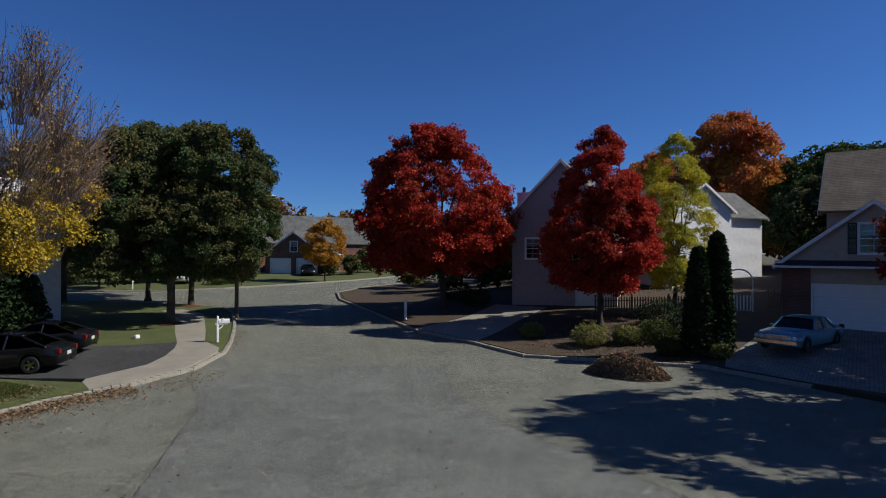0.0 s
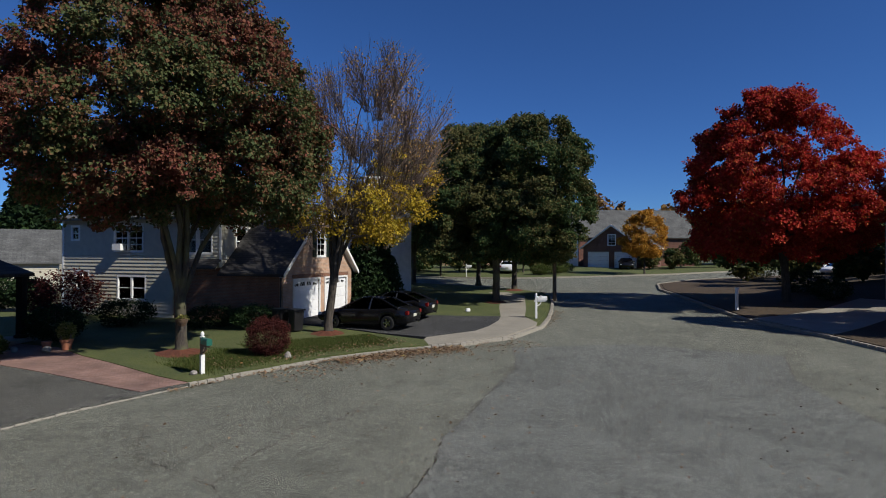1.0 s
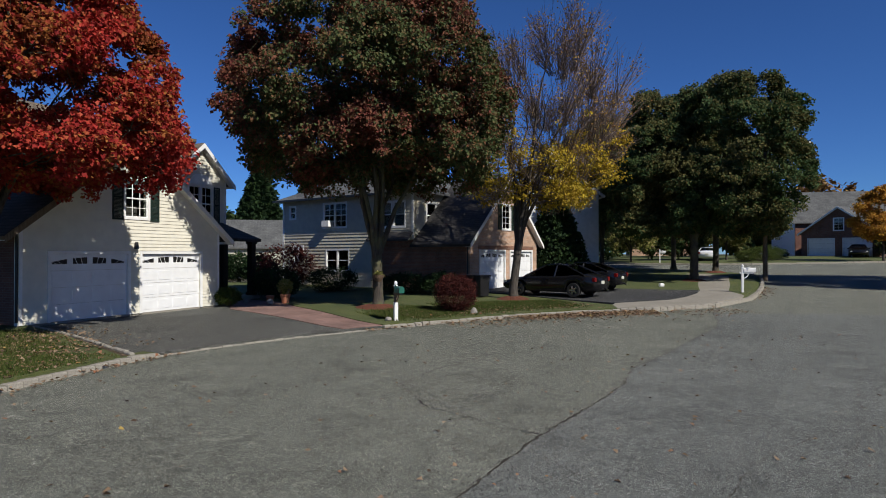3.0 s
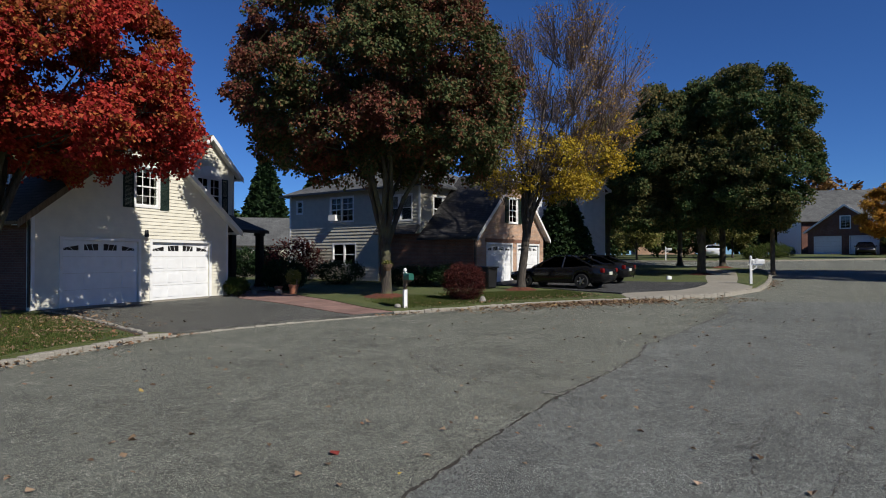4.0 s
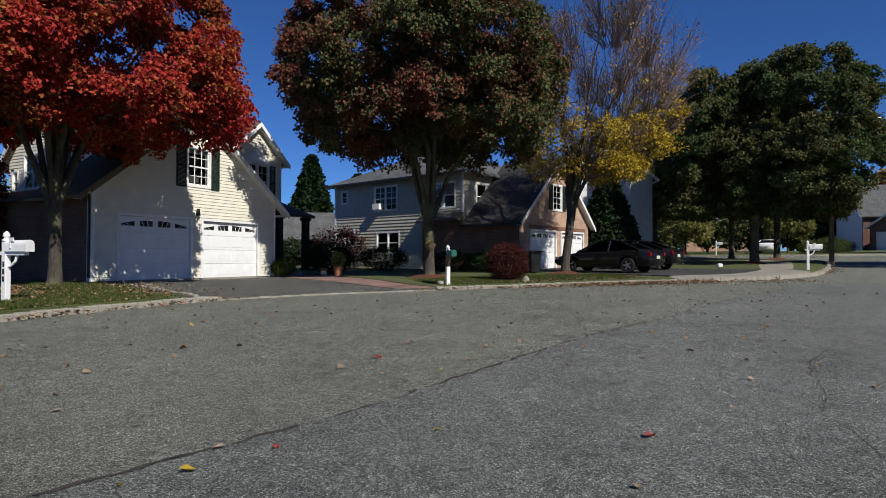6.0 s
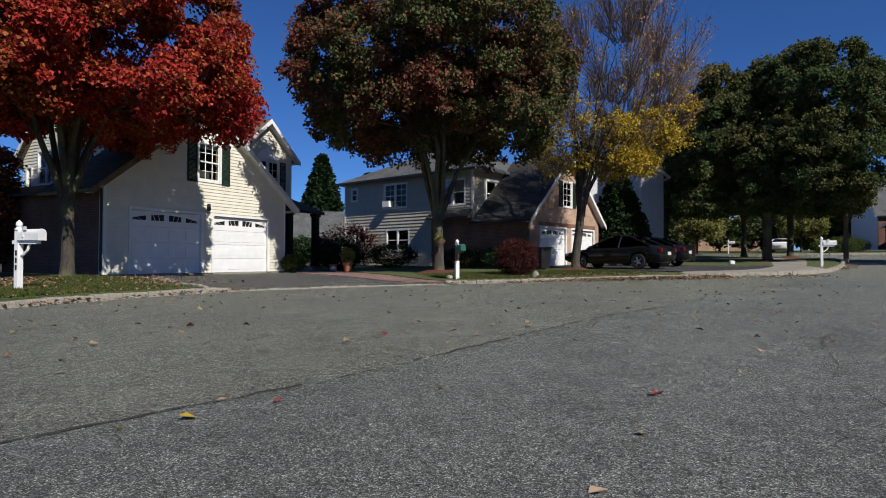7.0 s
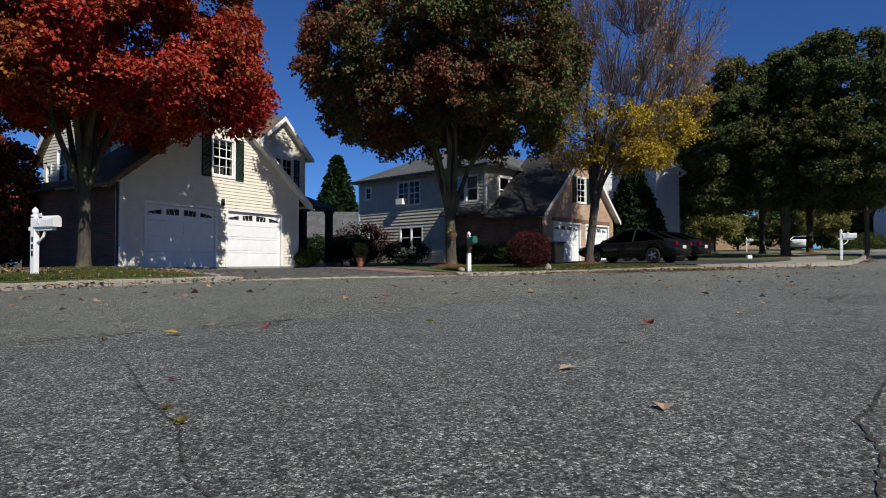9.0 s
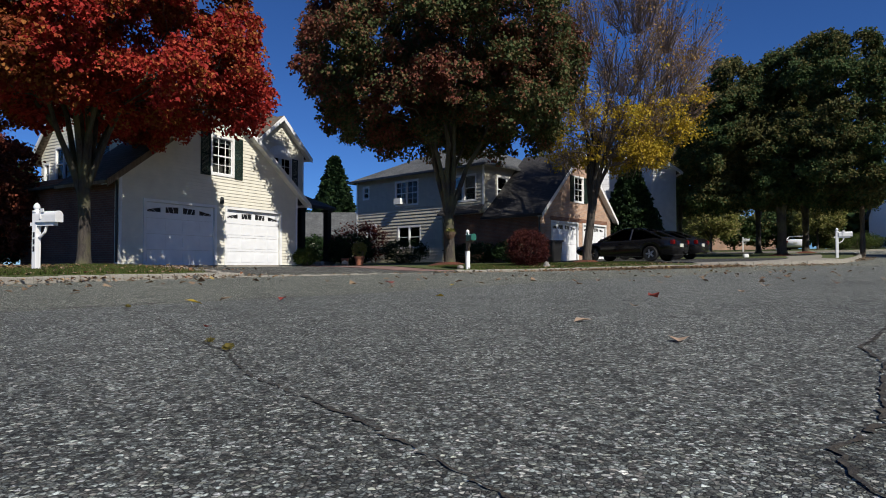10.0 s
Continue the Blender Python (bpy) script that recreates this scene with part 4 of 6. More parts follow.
        part("porch_post", bm, M_BLACK, h, "dark porch post")
    part("porch_floor", box(3.95, 7.6, 1.1, 3.4, -0.2, 0.16), M_CONC, h)
    bm = bmesh.new()
    bx(bm, 5.2, 6.2, 3.3, 3.38, 0.16, 2.25)
    part("front_door", bm, M_BLACK, h)
    part("base", box(x0, x1, 0.02, 0.17, -0.3, 0.0), M_CONC, h)
    part("back_wall", box(-2.0, 7.7, 8.6, 8.8, 0, 4.5), M_GREYSID, h)
    bm = bmesh.new()
    add_tube(bm, [(-0.29, -0.1, 2.55), (-0.29, -0.1, 2.3)], [0.06, 0.08], 8)
    part("wall_lantern", bm, M_BLACK, h, "small black wall lantern between the garage doors")
    return h


def house_two():
    """Beige-sided two-storey house with a brick garage wing whose gable faces the driveway."""
    h = thing("house", "beige-sided house with brown brick garage wing and grey roof", "house", (5.28, 30.9, 0.12), 47.0)
    I = Matrix.Identity(4)
    W, ze, zr = 7.6, 2.95, 6.45
    gab = [(0, 0), (W, 0), (W, ze), (W / 2, zr), (0, ze)]
    holes = [(1.0, 3.6, 0, 2.3), (4.3, 6.9, 0, 2.3), (3.35, 4.25, 3.6, 4.95)]
    wall(h, "wall", I, gab, holes, M_BRICK2, 0.2, "tan brick front gable")
    garage_door(h, I, 1.0, 3.6, 0, 2.3)
    garage_door(h, I, 4.3, 6.9, 0, 2.3)
    window(h, I, 3.35, 4.25, 3.6, 4.95, 2, 4)
    shutter(h, I, 2.85, 3.24, 3.55, 5.0)
    shutter(h, I, 4.36, 4.75, 3.55, 5.0)
    part("lintel", box(0.8, 7.1, -0.04, -0.01, 2.42, 2.62), M_BRICK, h)
    ms = facing(0, 6.9, -90)
    wall(h, "brick_wall", ms, [(0, 0), (6.7, 0), (6.7, ze), (0, ze)], [], M_BRICK, 0.2, "brown brick side wall")
    me = facing(W, 0.2, 90)
    wall(h, "brick_wall", me, [(0, 0), (9, 0), (9, ze), (0, ze)], [], M_BRICK2, 0.2)
    gable_roof(h, I, 0, W, 0.0, 3.7, ze, zr, 0.4, M_SHINGD, gutter=M_BLACK)
    bm = bmesh.new()
    add_tube(bm, [(-0.08, 0.08, 2.8), (-0.08, 0.08, 0.1)], [0.04, 0.04], 8)
    part("downpipe", bm, M_BLACK, h)
    # main block
    y0, y1, zt = 6.9, 14.9, 5.75
    mm = facing(-0.1, y1, -90)
    L = y1 - y0
    sid = [(0, 0), (L, 0), (L, zt), (0, zt)]
    wn = [(0.72, 1.22, 4.5, 5.25), (3.95, 4.9, 3.85, 5.3), (4.95, 5.9, 3.85, 5.3), (1.05, 1.45, 1.65, 2.65), (1.5, 1.95, 1.65, 2.65), (4.2, 5.1, 1.15, 2.4), (5.2, 6.1, 1.15, 2.4)]
    wall(h, "wall", mm, sid, wn, M_GREYSID)
    siding(h, mm, sid, [(a - 0.09, b + 0.09, c - 0.09, d + 0.09) for a, b, c, d in wn], M_GREYSID, 0.2, "", 0.042)
    for i, (a, b, c, d) in enumerate(wn):
        window(h, mm, a, b, c, d, 2 if i in (1, 2) else 1, 4 if i in (1, 2) else 2, blind=0.5 if i in (1, 2) else 0.2)
    bm = box(4.1, 4.7, -0.38, 0.02, 3.88, 4.25, mm)
    part("air_conditioner", bm, M_TRIM, h, "white window air conditioner")
    part("corner_board", box(-0.02, 0.11, -0.055, 0.02, 0, zt - 0.1, mm), M_TRIM, h)
    # upper storey over the rear of the garage
    yf = 3.7
    ou = [(L, 2.95), (y1 - yf, 2.95), (y1 - yf, zt), (L, zt)]
    ow = [(8.75, 9.55, 3.75, 5.15), (9.75, 10.55, 3.75, 5.15)]
    wall(h, "wall", mm, ou, ow, M_GREYSID)
    siding(h, mm, ou, [(a - 0.09, b + 0.09, c - 0.09, d + 0.09) for a, b, c, d in ow], M_GREYSID, 0.2, "", 0.042)
    for a, b, c, d in ow:
        window(h, mm, a, b, c, d, 1, 2, blind=0.5)
    part("pent_roof", slab([(-0.12, yf, 3.45), (-0.12, 6.9, 3.45), (-0.62, 6.9, 2.98), (-0.62, yf, 2.98)], 0.08), M_SHINGD, h)
    part("corner_board", box(y1 - yf - 0.11, y1 - yf + 0.02, -0.055, -0.03, 3.0, zt - 0.1, mm), M_TRIM, h)
    mk = facing(-0.1, yf, 0)
    up = [(0.18, 2.6), (9.5, 2.6), (9.5, zt), (0.18, zt)]
    wall(h, "wall", mk, up, [(1.2, 2.1, 3.7, 5.1), (2.2, 3.1, 3.7, 5.1)], M_GREYSID)
    siding(h, mk, up, [(1.1, 3.2, 3.6, 5.2)], M_GREYSID, 0.2, "", 0.042)
    window(h, mk, 1.2, 2.1, 3.7, 5.1, 1, 2)
    window(h, mk, 2.2, 3.1, 3.7, 5.1, 1, 2)
    mb = facing(9.4, yf, 90)
    wall(h, "wall", mb, [(0, 0), (y1 - yf, 0), (y1 - yf, zt), (0, zt)], [], M_GREYSID)
    part("back_wall", box(-0.1, 9.4, y1 - 0.2, y1, 0, zt), M_GREYSID, h)
    # hipped roof
    a, b, c, d = (-0.55, yf - 0.45), (9.85, yf - 0.45), (9.85, y1 + 0.45), (-0.55, y1 + 0.45)
    ze2, zr2, r0, r1 = zt - 0.05, 8.3, (4.65, 8.6), (4.65, 10.0)
    for pts in ([(*a, ze2), (*b, ze2), (*r0, zr2)], [(*b, ze2), (*c, ze2), (*r1, zr2), (*r0, zr2)], [(*c, ze2), (*d, ze2), (*r1, zr2)], [(*d, ze2), (*a, ze2), (*r0, zr2), (*r1, zr2)]):
        part("roof", slab(pts, 0.12), M_SHING, h)
    part("gutter", box(-0.68, -0.55, yf - 0.45, y1 + 0.45, ze2 - 0.12, ze2 + 0.0), M_BLACK, h)
    part("base", box(0, W, 0.02, 0.18, -0.4, 0.0), M_CONC, h)
    part("base", box(-0.08, 0.1, 0.1, y1, -0.6, 0.0), M_CONC, h)
    return h


house_one()
house_two()


def simple_house(label, loc, rz, W, L, ze, zr, sid, roofm, holes=(), doors=(), chimney=None, shut=False, brick=None, ridge_along=False, front=None):
    """A gabled house: front gable at y = 0, with its windows, doors and chimney."""
    h = thing("house", label, "house", loc, rz)
    I = Matrix.Identity(4)
    if ridge_along:
        poly = [(0, 0), (W, 0), (W, ze), (0, ze)]
    else:
        poly = [(0, 0), (W, 0), (W, ze), (W / 2, zr), (0, ze)]
    hs = list(holes) + list(doors)
    wall(h, "wall", I, poly, hs, front or brick or sid)
    if brick is None and front is None:
        siding(h, I, poly, [(a - 0.09, b + 0.09, c - 0.09, d + 0.09) for a, b, c, d in hs], sid, 0.16)
    for a, b, c, d in holes:
        window(h, I, a, b, c, d, 2, 4, blind=0.4)
        if shut:
            shutter(h, I, a - 0.5, a - 0.1, c - 0.05, d + 0.05)
            shutter(h, I, b + 0.1, b + 0.5, c - 0.05, d + 0.05)
    for a, b, c, d in doors:
        garage_door(h, I, a, b, c, d, fan=False)
    side = [(0, 0), (L - 0.2, 0), (L - 0.2, ze), (0, ze)]
    if ridge_along:
        side = [(0, 0), (L - 0.2, 0), (L - 0.2, ze), (L / 2, zr), (0, ze)]
    ml, mr = facing(0, L, -90), facing(W, 0.19, 90)
    for m in (ml, mr):
        wall(h, "wall", m, side, [], brick or sid)
        if brick is None:
            siding(h, m, side, [], sid, 0.16)
    part("back_wall", box(0.2, W - 0.2, L - 0.2, L, 0, ze), sid, h)
    if ridge_along:
        for pts in ([(-0.4, -0.4, ze - 0.15), (W + 0.4, -0.4, ze - 0.15), (W + 0.4, L / 2, zr + 0.1), (-0.4, L / 2, zr + 0.1)], [(-0.4, L / 2, zr + 0.1), (W + 0.4, L / 2, zr + 0.1), (W + 0.4, L + 0.4, ze - 0.15), (-0.4, L + 0.4, ze - 0.15)]):
            part("roof", slab(pts, 0.12), roofm, h)
        for x in (-0.4, W + 0.4):
            part("rake_board", board((x, L / 2, zr + 0.06), (x, -0.4, ze - 0.19), 0.2, 0.03, (-1 if x < 0 else 1, 0, 0)), M_TRIM, h)
    else:
        gable_roof(h, I, 0, W, 0, L, ze, zr, 0.35, roofm)
    part("base", box(0, W, 0.02, L, -1.2, 0), M_CONC, h)
    if chimney:
        x, y, z0, z1 = chimney
        ch = part("chimney", box(x - 0.45, x + 0.45, y - 0.35, y + 0.35, z0, z1), M_WHITESID, h, "white sided chimney")
        bm = bmesh.new()
        bx(bm, x - 0.52, x + 0.52, y - 0.42, y + 0.42, z1, z1 + 0.12)
        part("cap", bm, M_TRIM, ch)
        bm = bmesh.new()
        add_tube(bm, [(x, y, z1 + 0.1), (x, y, z1 + 0.55)], [0.12, 0.12], 10)
        part("flue", bm, M_BLACK, ch)
    return h
# ---- other houses ----
simple_house("white-sided house beyond the driveway, half in shade", (9.9, 40.6, 0.5), -8, 6.0, 9, 6.0, 8.2, M_WHITESID, M_SHING)
cs = [o for o in scene.collection.all_objects if o.get("label", "").startswith("white-sided house beyond")][0]
chase = part("chimney", box(2.5, 4.3, -0.85, -0.03, -0.6, 8.6), M_WHITESID, cs, "white sided chimney chase on the gable wall")
for u in (2.46, 4.22):
    part("corner_board", box(u, u + 0.12, -0.89, -0.86, -0.6, 8.5), M_TRIM, chase)
part("cap", box(2.4, 4.4, -0.95, 0.06, 8.6, 8.72), M_TRIM, chase)
simple_house("tan brick house far behind the corner lawn", (37.6, 82.5, 1.7), -20, 8, 9, 3.0, 5.0, M_BRICK2, M_SHING, brick=M_BRICK2)
simple_house("small grey house with a white chimney behind the hedge", (-16.5, 62, 0.9), 4, 7.5, 8, 2.2, 5.0, M_GREYSID, M_SHING, chimney=(-1.4, 2.0, 0, 6.0), ridge_along=True)
fh = simple_house("brick house with a grey roof across the far street", (52.6, 67.2, 1.85), -62, 8.2, 8, 3.0, 5.9, M_BRICKD, M_SHING, holes=[(3.6, 4.6, 3.2, 4.6)], doors=[(0.8, 3.6, 0, 2.2), (4.6, 7.4, 0, 2.2)], brick=M_BRICKD)
simple_house("broad white-gabled house with a grey roof", (55.5, 72.0, 1.9), -20, 18, 10, 4.6, 8.8, M_WHITESID, M_SHING, ridge_along=True, front=M_BRICKD)
simple_house("pale pink house with white chimney behind a red maple", (37.3, 20.2, 1.25), -78, 7.0, 11, 6.6, 10.2, M_PINKSID, M_SHINGB, holes=[(1.0, 2.0, 3.4, 4.8), (3.8, 4.8, 3.4, 4.8)], doors=[(4.6, 7.2, 0, 2.2)], chimney=(-0.4, 4.5, 0, 8.4))
simple_house("white-sided house with dark roof behind the fence", (46.8, 11.6, 2.0), -30, 6.4, 10, 6.5, 8.5, M_WHITESID, M_SHING)
simple_house("white-sided wing with a grey roof sloping to the garden", (52.6, 9.4, 2.0), -30, 5.2, 6, 6.2, 8.4, M_WHITESID, M_SHING, ridge_along=True)
simple_house("beige house with garage and shuttered window in shade", (36.7, 3.3, 1.0), -92, 8.2, 10, 3.6, 6.7, M_TAUPE, M_SHINGB, holes=[(3.5, 4.7, 4.1, 5.6)], doors=[(1.5, 6.7, 0, 2.4)], shut=True)
gb = [o for o in scene.collection.all_objects if o.get("label", "").startswith("beige house with garage")][0]
part("pent_eave", slab([(-0.3, -0.55, 3.42), (8.5, -0.55, 3.42), (8.5, -0.03, 3.72), (-0.3, -0.03, 3.72)], 0.07), M_SHINGD, gb)
part("gutter", box(-0.3, 8.5, -0.66, -0.55, 3.32, 3.43), M_TRIM, gb)
for ua, ub in ((0.02, 1.38), (6.82, 8.18)):
    part("brick_pier", box(ua, ub, -0.07, -0.028, 0.0, 3.3), M_BRICKD, gb, "dark red brick facing beside the garage door")

simple_house("tall brown-roofed main block behind the beige garage", (41.0, 1.4, 1.3), -92, 13, 9, 6.4, 10.2, M_TAUPE, M_SHINGB, ridge_along=True)

# ---- trees ----
def leaf_cloud(centres, radii, per, size, rng, droop=0.25, flat=0.8, axis=None):
    """Vertices and faces of folded, pointed leaves scattered round clump centres."""
    c = np.repeat(np.asarray(centres), per, axis=0)
    r = np.repeat(np.asarray(radii), per)
    n = len(c)
    off = rng.normal(size=(n, 3))
    off /= np.linalg.norm(off, axis=1)[:, None]
    off *= (rng.random(n) ** 0.5 * r)[:, None]
    off[:, 2] *= flat
    p = c + off
    s = size * rng.uniform(0.65, 1.3, n)
    a = rng.uniform(0, 2 * np.pi, n)
    if axis is not None:
        a = np.arctan2(p[:, 1] - axis[1], p[:, 0] - axis[0]) + rng.normal(0, 0.9, n)
    tilt = rng.normal(-droop, 0.5, n)
    d = np.stack([np.cos(a) * np.cos(tilt), np.sin(a) * np.cos(tilt), np.sin(tilt)], 1)
    up = rng.normal(size=(n, 3)) * 0.55 + np.array([0, 0, 1.0])
    sd = np.cross(d, up)
    sd /= np.linalg.norm(sd, axis=1)[:, None] + 1e-9
    nn = np.cross(sd, d)
    fold = rng.uniform(0.05, 0.3, n)
    tip = p + d * s[:, None]
    l = p + d * (s * 0.45)[:, None] + sd * (s * 0.48)[:, None] + nn * (s * fold)[:, None]
    rr = p + d * (s * 0.45)[:, None] - sd * (s * 0.48)[:, None] + nn * (s * fold)[:, None]
    v = np.stack([p, l, tip, rr], 1).reshape(-1, 3)
    i = np.arange(n)[:, None] * 4
    f = np.concatenate([i + np.array([0, 2, 1]), i + np.array([0, 3, 2])], 1).reshape(-1, 3)
    return v, f


def curve_pts(a, b, bend, n, rnd, wob=0.06):
    a, b = Vector(a), Vector(b)
    ln = (b - a).length
    out = []
    for i in range(n + 1):
        k = i / n
        p = a.lerp(b, k) + Vector((0, 0, bend * ln * 4 * k * (1 - k) * 0.5))
        if 0 < i < n:
            p += Vector((rnd.uniform(-1, 1), rnd.uniform(-1, 1), rnd.uniform(-1, 1))) * wob * ln / n * 2
        out.append(p)
    return out


def between(prof, z):
    """Radius of an outline of (height, radius) pairs at a height."""
    for (z0, r0), (z1, r1) in zip(prof, prof[1:]):
        if z0 <= z <= z1:
            k = (z - z0) / (z1 - z0)
            return r0 + (r1 - r0) * k
    return 0.0


def tree(name, label, x, y, prof, trunk_r, fork, leafm, barkm, seed, lobes=70, lobe_r=1.1, clumps=24, per=70, leaf=0.11, clump_r=0.3,
         lean=(0, 0), heads=((0, 0, 1, 1),), limbs=6, dz=0.13, group="", bare=None, withered=None, crown_bark=None, mulch=0.0, steep=1.5, droop=0.75, inner=0.22):
    """A broadleaf tree: flared trunk, rising limbs, boughs of leafy sprays filling an outline of (height, radius) pairs."""
    rnd = random.Random(seed)
    rng = np.random.default_rng(seed)
    t = thing(name, label, "tree", (x, y, gz(x, y) + dz), 0, group)
    low, height, rmax = prof[0][0], prof[-1][0], max(p[1] for p in prof)
    # boughs spread over the outline, some further in
    bough, tries = [], 0
    while len(bough) < lobes and tries < lobes * 60:
        tries += 1
        hx, hy, hr, hz = heads[len(bough) % len(heads)]
        z = low + (height - low) * rnd.random() ** 1.2
        r = between(prof, z)
        if rnd.random() > (r + 0.35 * rmax) / (1.35 * rmax):
            continue
        lr = lobe_r * rnd.uniform(0.65, 1.25) * (0.6 + 0.4 * r / rmax)
        a = rnd.uniform(0, 2 * math.pi)
        k = rnd.uniform(0.15, 0.7) if rnd.random() < inner else rnd.uniform(0.86, 1.05)
        d = max(0.0, r * hr - lr * 0.8) * k
        tilt = 0.55 + 0.8 * (z - low) / (height - low)
        c = Vector((lean[0] * tilt + hx + math.cos(a) * d, lean[1] * tilt + hy + math.sin(a) * d, min(max(z * hz, low + 0.75 * lr), height * hz - 0.8 * lr)))
        if k > 0.8 and any((c - o[0]).length < 0.62 * (lr + o[1]) * 0.8 for o in bough[-60:]) and tries < lobes * 30:
            continue
        bough.append((c, lr, Vector((math.cos(a), math.sin(a), 0.7 * (z - low) / (height - low))).normalized()))
    # trunk and limbs
    bm = bmesh.new()
    top = Vector((lean[0] * 0.15, lean[1] * 0.15, fork))
    add_tube(bm, [(0, 0, -0.3), (0, 0, 0.0), (0.01, 0, 0.16), (0.0, 0.02, 0.5), (top.x * 0.5 + 0.02, top.y * 0.5, fork * 0.6), top, top + Vector((0.02, 0, 0.25))],
             [trunk_r * 1.75, trunk_r * 1.5, trunk_r * 1.14, trunk_r, trunk_r * 0.92, trunk_r * 0.95, trunk_r * 0.5], 14, False)
    limb_pts, lv, lf = [], [], []

    def stick(pts, radii, sides):
        v, f = tube_rings(pts, radii, sides)
        o = len(lv)
        lv.extend(v)
        lf.extend(tuple(i + o for i in q) for q in f)

    for i in range(limbs):
        hx, hy, hr, hz = heads[i % len(heads)]
        a = 2 * math.pi * (i + rnd.uniform(-0.25, 0.25)) / max(1, limbs - 1)
        reach = rmax * hr * (rnd.uniform(0.42, 0.68) if i else 0.08)
        zt = fork + (height * hz - fork) * (rnd.uniform(0.5, 0.8) if i else 0.92)
        st = top + Vector((math.cos(a) * trunk_r * 0.35, math.sin(a) * trunk_r * 0.35, -rnd.uniform(0.0, 0.45)))
        ex, ey = lean[0] + hx + math.cos(a) * reach, lean[1] + hy + math.sin(a) * reach
        pts = []
        for j in range(9):
            k = j / 8
            w = 0.05 * (zt - fork) * math.sin(math.pi * k)
            pts.append(Vector((st.x + (ex - st.x) * k ** steep + rnd.uniform(-w, w) * 0.5, st.y + (ey - st.y) * k ** steep + rnd.uniform(-w, w) * 0.5, st.z + (zt - st.z) * k ** 0.9)))
        rr = [trunk_r * (0.5 * (1 - j / 8) ** 1.1 + 0.05) for j in range(9)]
        add_tube(bm, pts, rr, 8, False)
        limb_pts += list(zip(pts[2:], rr[2:]))
    for f in bm.faces:
        f.smooth = True
    part("trunk", bm, barkm, t)
    cen, rad, dry, dryr = [], [], [], []
    for c, lr, out in bough:
        best = min(limb_pts, key=lambda q: (q[0] - c).length + 1.0 * max(0, q[0].z - c.z))
        pts = curve_pts(best[0], c, -0.05, 4, rnd, 0.10)
        r0 = min(best[1] * 0.55, 0.05)
        stick(pts, [r0, r0 * 0.8, r0 * 0.6, r0 * 0.45, 0.010], 5)
        for n_ in range(clumps):
            v = Vector((rnd.gauss(0, 1), rnd.gauss(0, 1), rnd.gauss(0, 1))).normalized()
            if v.dot(out) + 0.35 * v.z < -0.45:
                v = -v
            e = c + Vector((v.x, v.y, v.z * 0.8)) * lr * rnd.uniform(0.5, 1.0) * (1.35 if rnd.random() < 0.12 else 1.1)
            cr = clump_r * rnd.uniform(0.6, 1.3)
            if bare is not None and e.z > bare + 0.9 * rnd.gauss(0, 1):
                # a straight bare shoot out of a low fork of the bough
                b0 = c - out * lr * 0.5 + Vector((rnd.uniform(-0.2, 0.2), rnd.uniform(-0.2, 0.2), -lr * 1.3))
                tip = e + (e - b0) * rnd.uniform(0.0, 0.35)
                stick([b0, b0.lerp(tip, 0.5) + Vector((rnd.uniform(-0.06, 0.06), rnd.uniform(-0.06, 0.06), 0)), tip], [0.014, 0.010, 0.005], 3)
                for s in range(2):
                    q = b0.lerp(tip, rnd.uniform(0.35, 0.9))
                    stick([q, q + (tip - b0) * 0.22 + Vector((rnd.gauss(0, 0.16), rnd.gauss(0, 0.16), 0))], [0.008, 0.004], 3)
                dry.append(e), dryr.append(cr * 1.5)
                continue
            if n_ % 3 == 0:
                stick([c, c.lerp(e, 0.5) + Vector((0, 0, 0.06 * lr)), e], [0.014, 0.010, 0.005], 3)
            cen.append(tuple(e)), rad.append(cr)
    npart("branching", lv, lf, crown_bark or barkm, t, kind="stuff")
    v, f = leaf_cloud(cen, rad, per, leaf, rng, droop, axis=lean)
    npart("crown", v, f, leafm, t)
    if dry:
        v, f = leaf_cloud([tuple(e) for e in dry], dryr, 3, leaf * 0.9, rng, droop)
        npart("sparse_leaves", v, f, withered or leafm, t, "thin brownish yellow leaves left on the shoots", kind="stuff")
    if mulch:
        bm = bmesh.new()
        bmesh.ops.create_cone(bm, cap_ends=True, segments=28, radius1=mulch, radius2=mulch * 0.35, depth=0.16)
        for q in bm.verts:
            q.co.z += 0.04 + rnd.uniform(-0.02, 0.02)
            q.co.x *= 1 + rnd.uniform(-0.08, 0.08)
        tagged(part("mulch_mound", bm, M_MULCH), "low mound of red bark mulch round a trunk", "mulch").location = (x, y, gz(x, y) + dz)
    return t


def rounded(low, height, r):
    """A plain rounded crown outline."""
    h = height - low
    return [(low, r * 0.45), (low + 0.12 * h, r * 0.85), (low + 0.35 * h, r), (low + 0.6 * h, r * 0.88), (low + 0.8 * h, r * 0.62), (low + 0.93 * h, r * 0.32), (height, r * 0.08)]


